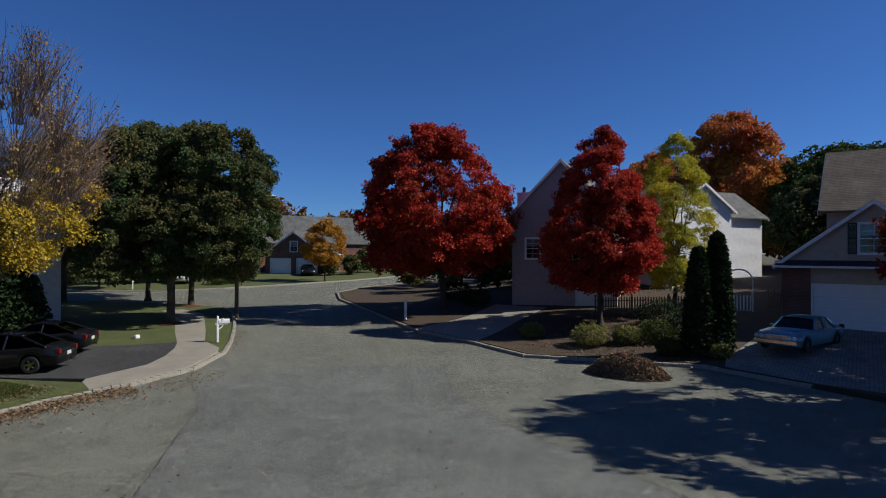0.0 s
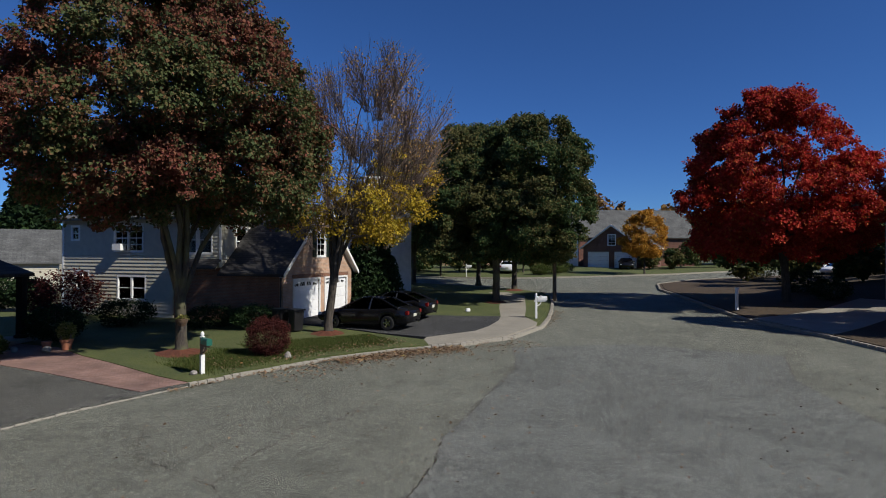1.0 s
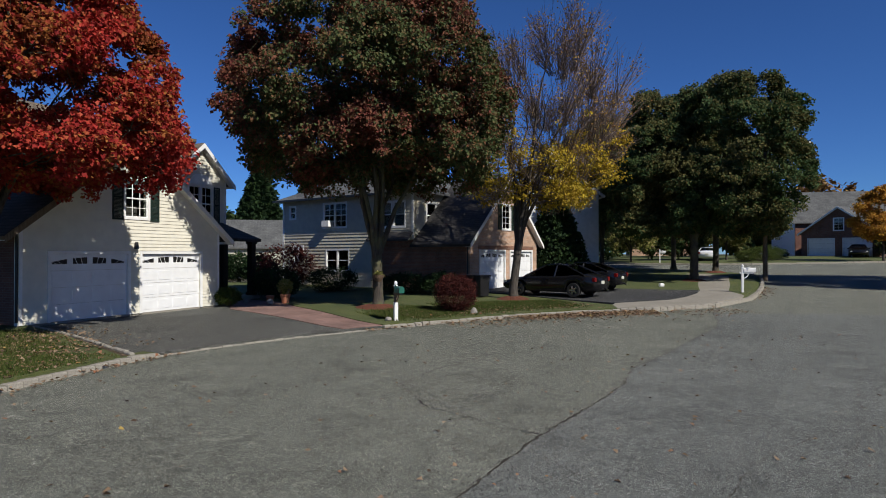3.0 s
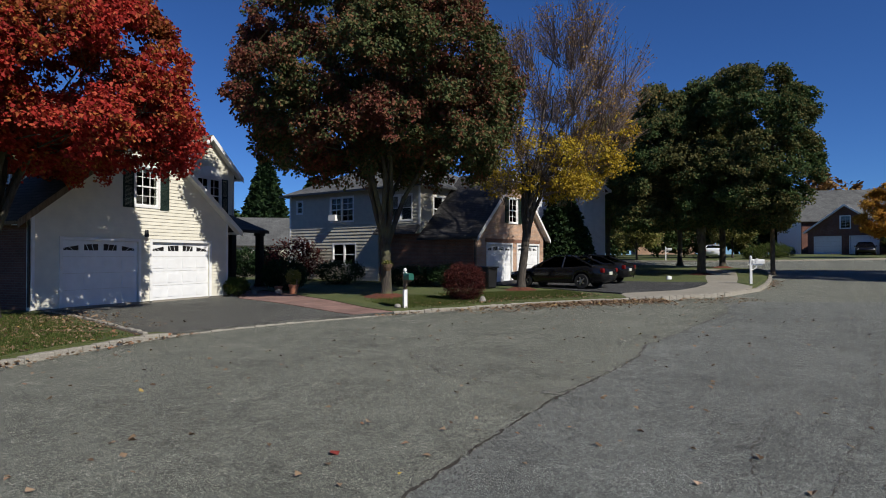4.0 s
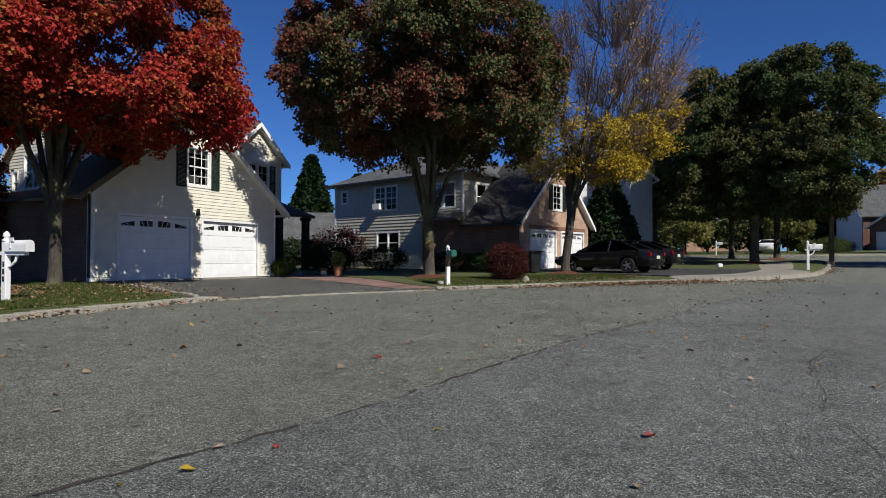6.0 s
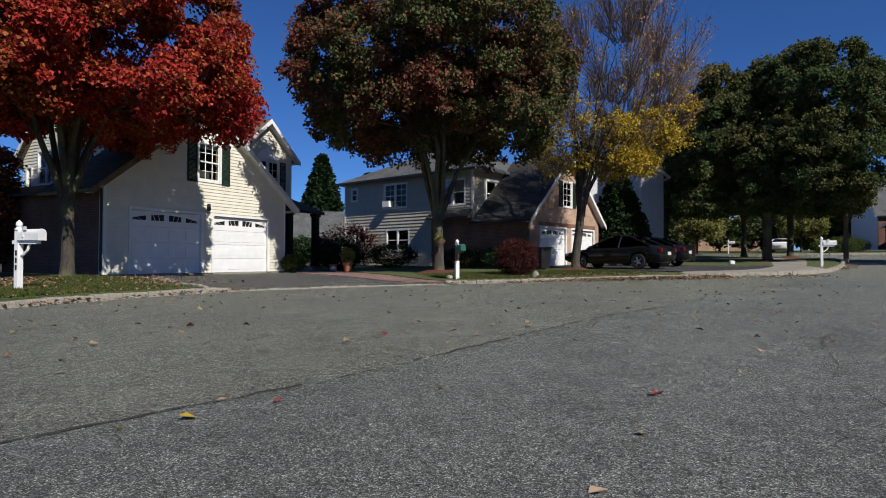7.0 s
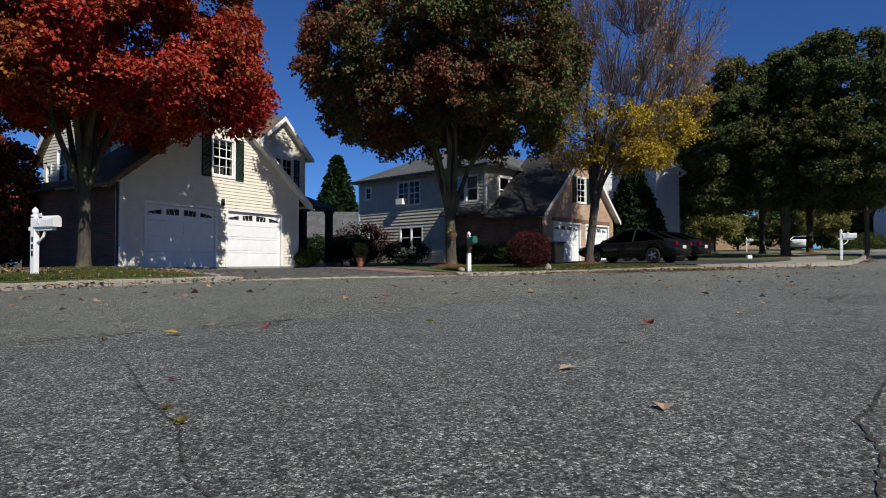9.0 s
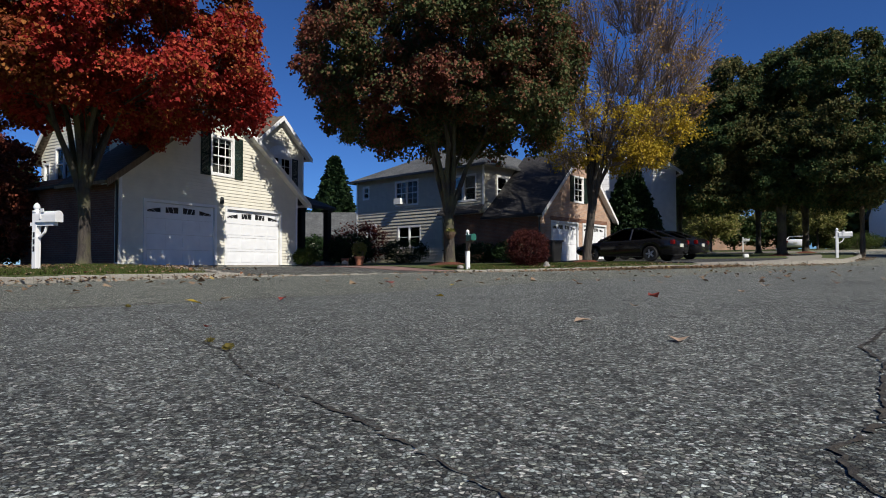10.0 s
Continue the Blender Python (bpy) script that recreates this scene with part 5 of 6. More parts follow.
def conifer(label, x, y, height, r, seed, leafm=None, n=2600, size=0.3, dz=0.1, category="tree", name="conifer", group="", power=0.9):
    """A pointed evergreen of many upturned sprays on a straight stem."""
    rnd, rng = random.Random(seed), np.random.default_rng(seed)
    t = thing(name, label, category, (x, y, gz(x, y) + dz), 0, group)
    bm = bmesh.new()
    add_tube(bm, [(0, 0, -0.2), (0, 0, height * 0.5), (0, 0, height * 0.95)], [r * 0.13, r * 0.08, 0.02], 8)
    part("trunk", bm, M_BARKG, t)
    k = rng.random(n) ** 0.75
    z = 0.03 * height + k * height * 0.95
    rad = r * (1 - k) ** power * (0.75 + 0.35 * rng.random(n)) + 0.04
    a = rng.uniform(0, 2 * np.pi, n)
    c = np.stack([np.cos(a) * rad, np.sin(a) * rad, z], 1)
    v, f = leaf_cloud(c, np.full(n, size * 0.7), 5, size, rng, droop=-0.5)
    npart("foliage", v, f, leafm or L_DARK, t)
    return t


def shrub(label, x, y, rx, ry, h, leafm, seed, n=260, per=9, size=0.07, dz=0.12, name="shrub", group="", z0=0.0, category="shrub"):
    """A rounded bush: stems inside, leaves over an uneven dome."""
    rnd, rng = random.Random(seed), np.random.default_rng(seed)
    t = thing(name, label, category, (x, y, gz(x, y) + dz), 0, group)
    v = rng.normal(size=(n, 3))
    v /= np.linalg.norm(v, axis=1)[:, None]
    rad = (0.72 + 0.28 * rng.random(n))[:, None]
    c = v * rad * np.array([rx, ry, h * 0.5]) + np.array([0, 0, h * 0.5 + z0])
    c[:, 2] = np.maximum(c[:, 2], 0.05)
    vv, f = leaf_cloud(c, np.full(n, min(rx, h) * 0.22), per, size, rng, droop=-0.2)
    npart("foliage", vv, f, leafm, t)
    lv, lf = [], []
    for i in range(14):
        p = c[rnd.randrange(n)]
        q, g = tube_rings(curve_pts((rnd.uniform(-0.08, 0.08), rnd.uniform(-0.08, 0.08), -0.1), tuple(p * 0.9), -0.05, 3, rnd), [0.02, 0.015, 0.01, 0.006], 4)
        o = len(lv)
        lv += q
        lf += [tuple(i_ + o for i_ in w_) for w_ in g]
    npart("branching", lv, lf, M_TWIG, t, kind="stuff")
    return t


tree("maple_tree", "red and orange maple with a pale mossy trunk on the lawn", -9.9, 16.6, [(3.9, 3.6), (4.5, 4.6), (5.6, 4.8), (7.0, 4.45), (8.6, 3.8), (10.3, 2.7), (11.7, 1.5), (12.5, 0.4)], 0.165, 2.2,
     L_RED, M_BARK, 11, lobes=185, lobe_r=0.88, clumps=24, per=62, leaf=0.105, clump_r=0.29, lean=(0.25, -0.6), limbs=10, inner=0.36, steep=1.15)
tree("maple_tree", "large maple turning from green to dull red, basket on trunk", 0.4, 24.3, [(4.9, 3.2), (5.5, 4.7), (6.6, 5.4), (8.2, 5.75), (10.0, 5.5), (11.8, 4.4), (13.2, 2.6), (14.0, 0.9)], 0.21, 2.3,
     L_MIX, M_BARK, 12, lobes=180, lobe_r=1.05, clumps=25, per=60, leaf=0.12, clump_r=0.33, lean=(-0.4, 0), mulch=1.1, limbs=9, inner=0.3, steep=1.1)
tree("ash_tree", "half-bare tree with yellow lower leaves and grey twigs", 6.6, 26.7, [(4.2, 1.9), (5.0, 3.0), (6.8, 3.8), (9.0, 4.1), (11.0, 3.6), (12.4, 2.3), (13.2, 1.0)], 0.19, 2.8,
     L_YEL, M_BARKG, 13, lobes=115, lobe_r=0.9, clumps=24, per=21, leaf=0.10, clump_r=0.32, lean=(1.7, -0.3), bare=6.4, withered=L_WITHER, crown_bark=M_TWIG, mulch=0.9, limbs=8, steep=1.25)
tree("maple_tree", "dense dark green maple with a double crown in a mulch ring", 19.7, 34.2, [(2.8, 2.2), (3.7, 3.2), (5.8, 3.7), (8.5, 3.75), (10.6, 3.3), (12.0, 2.3), (12.9, 0.9)], 0.25, 2.5,
     L_GREEN, M_BARK, 14, lobes=190, lobe_r=0.92, clumps=24, per=46, leaf=0.14, clump_r=0.34, heads=((-1.9, 0.9, 0.92, 0.90), (1.9, -1.0, 1.12, 0.96)), limbs=8, mulch=0.9)
tree("maple_tree", "green maple behind another on the corner lawn", 25.4, 41.2, rounded(3.4, 13.6, 4.9), 0.22, 2.6, L_GREEN, M_BARK, 15, lobes=80, lobe_r=1.4, clumps=20, per=44, leaf=0.19, clump_r=0.45, mulch=0.9)
tree("maple_tree", "green maple on the corner lawn with a bare lower trunk", 25.8, 48.1, rounded(4.0, 14.6, 5.6), 0.2, 2.6, L_GREEN, M_BARK, 16, lobes=80, lobe_r=1.5, clumps=20, per=40, leaf=0.2, clump_r=0.5)
tree("maple_tree", "crimson maple beside the street in full autumn colour", 34.3, 24.1, [(2.6, 3.4), (3.7, 5.0), (6.0, 5.6), (8.2, 5.0), (10.2, 3.9), (12.0, 2.3), (13.1, 0.7)], 0.24, 2.3,
     L_CRIM, M_BARKG, 17, lobes=140, lobe_r=1.1, clumps=24, per=44, leaf=0.15, clump_r=0.4, lean=(-0.4, 0.55), limbs=8)
tree("maple_tree", "bright crimson maple in a garden bed", 33.3, 12.2, [(2.0, 1.8), (2.9, 3.1), (4.7, 3.4), (6.7, 2.8), (8.6, 2.0), (10.2, 1.2), (11.5, 0.4)], 0.17, 1.9,
     L_CRIM, M_BARKG, 18, lobes=110, lobe_r=0.8, clumps=24, per=48, leaf=0.12, clump_r=0.33, limbs=7)
tree("birch_tree", "yellow-green birch with thin drooping branches", 38.2, 9.2, [(1.4, 1.2), (2.8, 2.1), (6.2, 2.3), (8.6, 1.8), (10.0, 1.2), (11.0, 0.4)], 0.13, 2.2,
     L_BIRCH, M_BARKG, 19, lobes=90, lobe_r=0.6, clumps=20, per=26, leaf=0.10, clump_r=0.3, droop=0.7)
tree("maple_tree", "red maple behind the paver driveway", 25.7, -7.6, rounded(3.2, 13.6, 6.4), 0.25, 2.4, L_RED, M_BARK, 20, lobes=80, lobe_r=1.5, clumps=20, per=36, leaf=0.22, clump_r=0.5)
tree("ornamental_tree", "small rounded orange-yellow street tree", 48.6, 51.2, rounded(2.0, 7.2, 2.7), 0.1, 1.8, L_ORANGE, M_BARKG, 21, lobes=50, lobe_r=0.75, clumps=18, per=26, leaf=0.14, clump_r=0.32)
tree("maple_tree", "small red maple close to the beige garage", 32.6, -4.6, rounded(2.4, 9.0, 3.7), 0.14, 2.0, L_RED, M_BARKG, 44, lobes=60, lobe_r=1.0, clumps=18, per=30, leaf=0.18, clump_r=0.4)
tree("maple_tree", "dark green maple at the back of the corner lawn", 20.4, 50.5, rounded(3.4, 13.0, 5.2), 0.2, 2.6, L_GREEN, M_BARK, 45, lobes=80, lobe_r=1.4, clumps=20, per=38, leaf=0.2, clump_r=0.5)
tree("ornamental_tree", "small yellow tree with several thin stems", 27.4, 60.0, rounded(1.5, 4.8, 2.8), 0.1, 1.2, L_PALE, M_BARKG, 22, lobes=40, lobe_r=0.75, clumps=16, per=24, leaf=0.15, clump_r=0.35)
tree("ornamental_tree", "low yellow tree beside a pale wall", 38.5, 60.5, rounded(1.8, 5.4, 2.5), 0.1, 1.4, L_PALE, M_BARKG, 23, lobes=40, lobe_r=0.75, clumps=16, per=24, leaf=0.15, clump_r=0.35)
tree("maple_tree", "dark red leafy tree beside the cream house", -16.8, 21.4, rounded(0.3, 5.4, 2.5), 0.1, 0.9, L_RUSSET, M_BARKG, 24, lobes=50, lobe_r=0.8, clumps=18, per=34, leaf=0.12, clump_r=0.33)
tree("oak_tree", "tall rust-coloured oak above the roofs", 81, 13, rounded(4.5, 18.6, 7.4), 0.5, 5.0, L_RUST, M_BARKG, 25, lobes=80, lobe_r=2.0, clumps=18, per=34, leaf=0.34, clump_r=0.8)
tree("oak_tree", "broad olive green and yellow tree behind the houses", 78, 1.5, rounded(3.0, 13.6, 8.0), 0.45, 4.0, L_BUSH, M_BARKG, 26, lobes=80, lobe_r=2.2, clumps=18, per=34, leaf=0.34, clump_r=0.8)
tree("oak_tree", "rust and red tree behind the white house", 86, 24, rounded(3.0, 15.0, 6.2), 0.45, 4.0, L_RUST, M_BARKG, 27, lobes=60, lobe_r=1.9, clumps=18, per=34, leaf=0.34, clump_r=0.8)
tree("oak_tree", "dark tree in shade behind the beige house", 58, -4, rounded(1.5, 11.5, 6.0), 0.35, 3.0, L_GREEN, M_BARKG, 28, lobes=70, lobe_r=1.8, clumps=18, per=34, leaf=0.3, clump_r=0.7)
tree("oak_tree", "dark shaded tree behind the fence", 65, 3.5, rounded(1.0, 9.0, 4.0), 0.3, 2.5, L_GREEN, M_BARKG, 29, lobes=50, lobe_r=1.5, clumps=18, per=34, leaf=0.26, clump_r=0.6)
conifer("tall dark green spruce behind the houses", -14.0, 79.0, 13.2, 4.2, 30, n=2600, size=0.6)
conifer("shorter dark spruce behind the roofs", -7.6, 76.0, 10.2, 3.6, 31, n=2200, size=0.6)
conifer("slim dark spruce above the trees", 78, -8.0, 20, 3.0, 32, n=1800, size=0.6)
conifer("dark blue-green spruce between two houses", 12.2, 38.0, 6.4, 2.3, 33, n=2600, size=0.22)
conifer("narrow upright dark arborvitae", 28.3, 5.75, 5.0, 0.62, 34, n=2200, size=0.16, name="arborvitae", group="arborvitae by the driveway", power=0.5)
conifer("narrow upright dark arborvitae", 29.1, 5.1, 5.6, 0.70, 35, n=2400, size=0.16, name="arborvitae", group="arborvitae by the driveway", power=0.5)
for i, (ax, ay) in enumerate(((62.5, 37.6), (64.6, 36.6), (66.8, 35.8), (69.4, 34.8))):
    conifer("small round-topped arborvitae beside the street", ax, ay, 3.4, 1.1, 36 + i, n=700, size=0.25, name="arborvitae", group="arborvitae row", power=0.5)


def woods(label, spots, seed, leafm, hi, per=34, size=0.9):
    """Far trees, too many to tell apart: leafy masses on the skyline."""
    rng = np.random.default_rng(seed)
    cs, rs = [], []
    for x, y, h in spots:
        for _ in range(46):
            v = rng.normal(size=3)
            v /= np.linalg.norm(v)
            k = 0.55 + 0.45 * rng.random()
            cs.append((x + v[0] * k * h * 0.42, y + v[1] * k * h * 0.42, gz(x, y) + h * 0.55 + v[2] * k * h * 0.45))
            rs.append(h * 0.13)
    v, f = leaf_cloud(cs, rs, per, size, rng)
    return tagged(npart("woods", v, f, leafm), label, "woods", kind="stuff")


def ring(a0, a1, d0, d1, n, h0, h1, seed):
    rnd = random.Random(seed)
    out = []
    for i in range(n):
        a = radians(a0 + (a1 - a0) * (i + rnd.random()) / n)
        d = rnd.uniform(d0, d1)
        out.append((d * math.sin(a), d * math.cos(a), rnd.uniform(h0, h1)))
    return out


woods("distant rust-coloured woods on the skyline", ring(30, 66, 108, 125, 22, 9, 13, 1), 50, L_WOODS, 12)
woods("distant dark green woods on the skyline", ring(28, 70, 104, 112, 22, 6, 9.5, 2), 51, L_GREEN, 10)
woods("distant woods behind the houses", ring(-50, 28, 95, 125, 40, 6, 9, 3), 52, L_GREEN, 9)
woods("autumn woods behind the eastern houses", ring(66, 110, 92, 115, 26, 10, 16, 4), 53, L_WOODS, 14)
woods("dark hedge and trees behind the cream house", [(-24, 27, 5), (-27, 24, 5), (-30, 20, 6), (-21, 31, 5), (-26, 34, 7), (-33, 28, 8), (-19, 37, 6), (-36, 17, 7), (-30, 12, 5)], 56, L_GREEN, 5, per=70, size=0.22)
woods("dark shrubbery across the far street", [(20.5, 74, 6), (24, 78, 7), (28, 76, 7), (32, 74, 7), (37, 72, 6.5), (41, 70, 6), (27.5, 66, 4.2), (32, 64, 4.4), (33.8, 63.5, 3.6), (30, 69, 5), (35.5, 63.5, 4.6), (42.0, 64, 3.4), (24.0, 70, 5), (56, 58, 3.4), (59, 57, 3.0), (63, 58, 4), (68, 58, 5), (74, 57, 5)], 54, L_GREEN, 4, per=40, size=0.3)
woods("dark hedges and trees behind the maples", [(48, 38, 4), (53, 36, 5), (58, 34, 6), (46, 32, 5), (50, 27, 6), (63, 31, 7), (70, 30, 8), (44, 26, 4), (70, 42, 4), (77, 40, 6)], 55, L_GREEN, 5, per=40, size=0.35)


# ---- vehicles ----
def wheel(parent, x, y, r=0.33, wd=0.21):
    bm = bmesh.new()
    prof = [(0.62 * r, -wd / 2), (0.95 * r, -wd / 2), (r, -wd / 2 + 0.03), (r, wd / 2 - 0.03), (0.95 * r, wd / 2), (0.62 * r, wd / 2)]
    n = 28
    rings_ = [[bm.verts.new((x + q * math.cos(2 * math.pi * i / n), y + o, r + q * math.sin(2 * math.pi * i / n))) for i in range(n)] for q, o in prof]
    for a, b in zip(rings_, rings_[1:] + rings_[:1]):
        for i in range(n):
            bm.faces.new((a[i], b[i], b[(i + 1) % n], a[(i + 1) % n]))
    tyre = part("wheel", bm, M_RUBBER, parent, "black tyre")
    s = 1 if y > 0 else -1
    bm = bmesh.new()
    yo = y + s * (wd / 2 - 0.02)
    c = bm.verts.new((x, yo, r))
    for k in range(5):
        a = 2 * math.pi * k / 5
        pts = [(0.06, a - 0.9), (0.6 * r, a - 0.16), (0.62 * r, a + 0.16), (0.06, a + 0.9)]
        vs = [bm.verts.new((x + q * math.cos(b), yo, r + q * math.sin(b))) for q, b in pts]
        v2 = [bm.verts.new((v.co.x, yo - s * 0.03, v.co.z)) for v in vs]
        bm.faces.new(vs)
        for i in range(4):
            bm.faces.new((vs[i], v2[i], v2[(i + 1) % 4], vs[(i + 1) % 4]))
    add_tube(bm, [(x, yo - s * 0.05, r), (x, yo + s * 0.005, r)], [0.075, 0.065], 14)
    bm.verts.remove(c)
    part("rim", bm, M_CHROME, tyre, "silver five-spoke rim")
    bm = bmesh.new()
    add_tube(bm, [(x, y - s * 0.02, r), (x, y + s * 0.01, r)], [0.63 * r] * 2, 24)
    part("brake_disc", bm, M_BLACK, tyre)


def car(label, loc, rz, paintm, L=4.85, W=1.84, H=1.44, old=False, group=""):
    """A saloon car, nose towards +x: lofted body with arches, cabin, glass, lights, wheels."""
    c = thing("car", label, "car", loc, rz, group)
    if old:
        side = [(-0.5, 0.42, 0.80), (-0.47, 0.30, 0.86), (-0.30, 0.24, 0.90), (-0.12, 0.24, 0.90), (0.1, 0.24, 0.90), (0.24, 0.24, 0.92), (0.42, 0.26, 0.88), (0.49, 0.32, 0.84), (0.5, 0.44, 0.74)]
        cab = [(-0.26, 0.90), (-0.17, H), (0.06, H), (0.17, 0.91)]
    else:
        side = [(-0.5, 0.48, 0.86), (-0.48, 0.32, 1.00), (-0.36, 0.24, 1.06), (-0.2, 0.22, 0.98), (0.0, 0.22, 0.95), (0.2, 0.22, 0.93), (0.36, 0.24, 0.84), (0.46, 0.30, 0.72), (0.5, 0.40, 0.62)]
        cab = [(-0.40, 1.03), (-0.20, H - 0.03), (0.02, H), (0.24, 0.92)]
    arches = (-0.29 * L, 0.31 * L)
    xs = sorted({*[s[0] * L for s in side], *[a + d for a in arches for d in (-0.40, -0.34, -0.24, -0.12, 0, 0.12, 0.24, 0.34, 0.40)]})
    def at(x, k):
        for p, q in zip(side, side[1:]):
            if p[0] * L <= x <= q[0] * L + 1e-6:
                t = (x - p[0] * L) / ((q[0] - p[0]) * L)
                return p[k] + t * (q[k] - p[k])
        return side[-1][k]
    bm = bmesh.new()
    rows = []
    for x in xs:
        zb, zt = at(x, 1), at(x, 2)
        for a in arches:
            d = abs(x - a)
            if d < 0.385:
                zb = max(zb, 0.33 + math.sqrt(max(0, 0.385 ** 2 - d ** 2)) * 0.98)
        taper = 1 - 0.16 * (abs(x) / (L / 2)) ** 4
        hw = W / 2 * taper
        zm = zb + (zt - zb) * 0.45
        sec = [(0, zb), (hw * 0.93, zb), (hw, zm), (hw * 0.985, zt - 0.10), (hw * 0.90, zt - 0.015), (hw * 0.5, zt + 0.015), (0, zt + 0.02)]
        pts = [(x, y, z) for y, z in sec] + [(x, -y, z) for y, z in sec[-2:0:-1]]
        rows.append([bm.verts.new(p) for p in pts])
    n = len(rows[0])
    for a, b in zip(rows, rows[1:]):
        for i in range(n):
            bm.faces.new((a[i], b[i], b[(i + 1) % n], a[(i + 1) % n]))
    bm.faces.new(rows[0]), bm.faces.new(rows[-1][::-1])
    for f in bm.faces:
        f.smooth = True
    part("body", bm, paintm, c)
    hw0, hw1 = W / 2 * 0.90, W / 2 * 0.68
    (xa, za), (xb, zb), (xc, zc), (xd, zd) = [(p[0] * L, p[1]) for p in cab]
    bm = bmesh.new()
    roof = []
    for x, z in ((xb - 0.08, zb - 0.05), (xb + 0.1, zb), ((xb + xc) / 2, max(zb, zc) + 0.015), (xc - 0.1, zc), (xc + 0.08, zc - 0.05)):
        roof.append([bm.verts.new((x, y, z + d)) for y, d in ((-hw1, -0.05), (-hw1 * 0.85, 0), (0, 0.02), (hw1 * 0.85, 0), (hw1, -0.05))])
    for a, b in zip(roof, roof[1:]):
        for i in range(4):
            bm.faces.new((a[i], b[i], b[i + 1], a[i + 1]))
    for f in bm.faces:
        f.smooth = True
    bmesh.ops.solidify(bm, geom=bm.faces[:], thickness=0.03)
    part("roof", bm, paintm, c)
    zt = zb - 0.06
    for s in (1, -1):
        for p, q in (((xa, za), (xb, zt)), ((xd, zd), (xc, zt)), (((xa + xd) / 2 - 0.05, 0.95), ((xb + xc) / 2 - 0.05, zt))):
            bm = bmesh.new()
            add_tube(bm, [(p[0], s * hw0, p[1] - 0.02), (q[0], s * hw1, q[1] + 0.02)], [0.045, 0.04], 6)
            part("pillar", bm, paintm, c)
        bm = bmesh.new()
        vs = [bm.verts.new(v) for v in ((xa + 0.03, s * (hw0 - 0.02), za - 0.03), (xd - 0.03, s * (hw0 - 0.02), zd - 0.03), (xc, s * (hw1 - 0.01), zt + 0.02), (xb, s * (hw1 - 0.01), zt + 0.02))]
        bm.faces.new(vs)
        bmesh.ops.solidify(bm, geom=bm.faces[:], thickness=0.008)
        part("side_window", bm, M_CARGLASS, c)
        bm = bmesh.new()
        ball(bm, (xd - 0.25, s * (W / 2 + 0.04), zd + 0.06), (0.07, 0.1, 0.07), 2)
        part("wing_mirror", bm, paintm, c)
        for xx in (xa + 0.45, (xa + xd) / 2 + 0.2):
            part("door_handle", box(xx, xx + 0.18, s * W / 2 * 0.985 - 0.012, s * W / 2 * 0.985 + 0.018, 0.80, 0.825), M_CHROME if old else paintm, c)
    for nm, (p, q) in (("windscreen", ((xd, zd), (xc, zt))), ("rear_window", ((xa, za), (xb, zt)))):
        bm = bmesh.new()
        vs = [bm.verts.new(v) for v in ((p[0], -hw0, p[1] - 0.02), (p[0], hw0, p[1] - 0.02), (q[0], hw1, q[1] + 0.02), (q[0], -hw1, q[1] + 0.02))]
        bm.faces.new(vs)
        bmesh.ops.solidify(bm, geom=bm.faces[:], thickness=0.008)
        part(nm, bm, M_CARGLASS, c)
    # seats seen through the glass
    for sx in (-0.02, -0.2):
        part("seat", box(sx * L - 0.08, sx * L + 0.1, -0.6, 0.6, 0.5, 1.12, bevel=0.04), M_BLACK, c)
    for a in arches:
        for s in (1, -1):
            wheel(c, a, s * (W / 2 - 0.13))
    xr, xf = -L / 2, L / 2
    for s in (1, -1):
        y0 = s * W * 0.33
        part("tail_light", box(xr - 0.012, xr + 0.14, min(y0, y0 + s * 0.2), max(y0, y0 + s * 0.2), 0.72, 0.92, bevel=0.02), M_REDLENS, c)
        if old:
            bm = bmesh.new()
            for k in (0.30, 0.40):
                add_tube(bm, [(xf - 0.03, s * W * k, 0.68), (xf + 0.02, s * W * k, 0.68)], [0.085, 0.085], 16)
            part("headlight", bm, M_CLEARLENS, c)
        else:
            part("headlight", box(xf - 0.25, xf - 0.02, min(y0, y0 + s * 0.2), max(y0, y0 + s * 0.2), 0.58, 0.70, bevel=0.03), M_CLEARLENS, c)
    part("number_plate", box(xr - 0.03, xr - 0.005, -0.16, 0.16, 0.62, 0.76), M_PLATE, c, "pale blank number plate")
    if old:
        part("bumper", box(xf - 0.02, xf + 0.10, -W * 0.46, W * 0.46, 0.40, 0.54, bevel=0.03), M_CHROME, c, "chrome front bumper")
        bm = bmesh.new()
        for i in range(9):
            z = 0.60 + i * 0.02
            bx(bm, xf - 0.01, xf + 0.015, -W * 0.26, W * 0.26, z, z + 0.009)
        part("grille", bm, M_CHROME, c, "chrome slatted grille")
    else:
        part("exhaust", box(xr - 0.02, xr + 0.1, -0.7, -0.55, 0.28, 0.34, bevel=0.02), M_CHROME, c)
    return c


def cz(x, y, d=0.15):
    return (x, y, gz(x, y) + d)


car("glossy black saloon car parked on the driveway", cz(8.85, 27.67, 0.145), 134, M_CARBLK, H=1.5, group="cars on the driveway")
car("black car parked beyond another on the driveway", cz(11.1, 30.3, 0.145), 136, M_CARBLK, L=4.5, group="cars on the driveway")
car("pale blue older saloon car parked in tree shade", cz(32.0, 2.0, 0.145), 163, M_CARBLU, L=5.5, W=1.98, H=1.4, old=True)
car("white car parked across the far street", cz(36.6, 60.8, 0.12), 55, M_CARWHT)
car("white car parked by the hedge", cz(66.5, 41.0, 0.1), 190, M_CARWHT)
car("dark car in front of a brick garage", cz(54.2, 60.4, 0.12), 230, M_CARBLK)


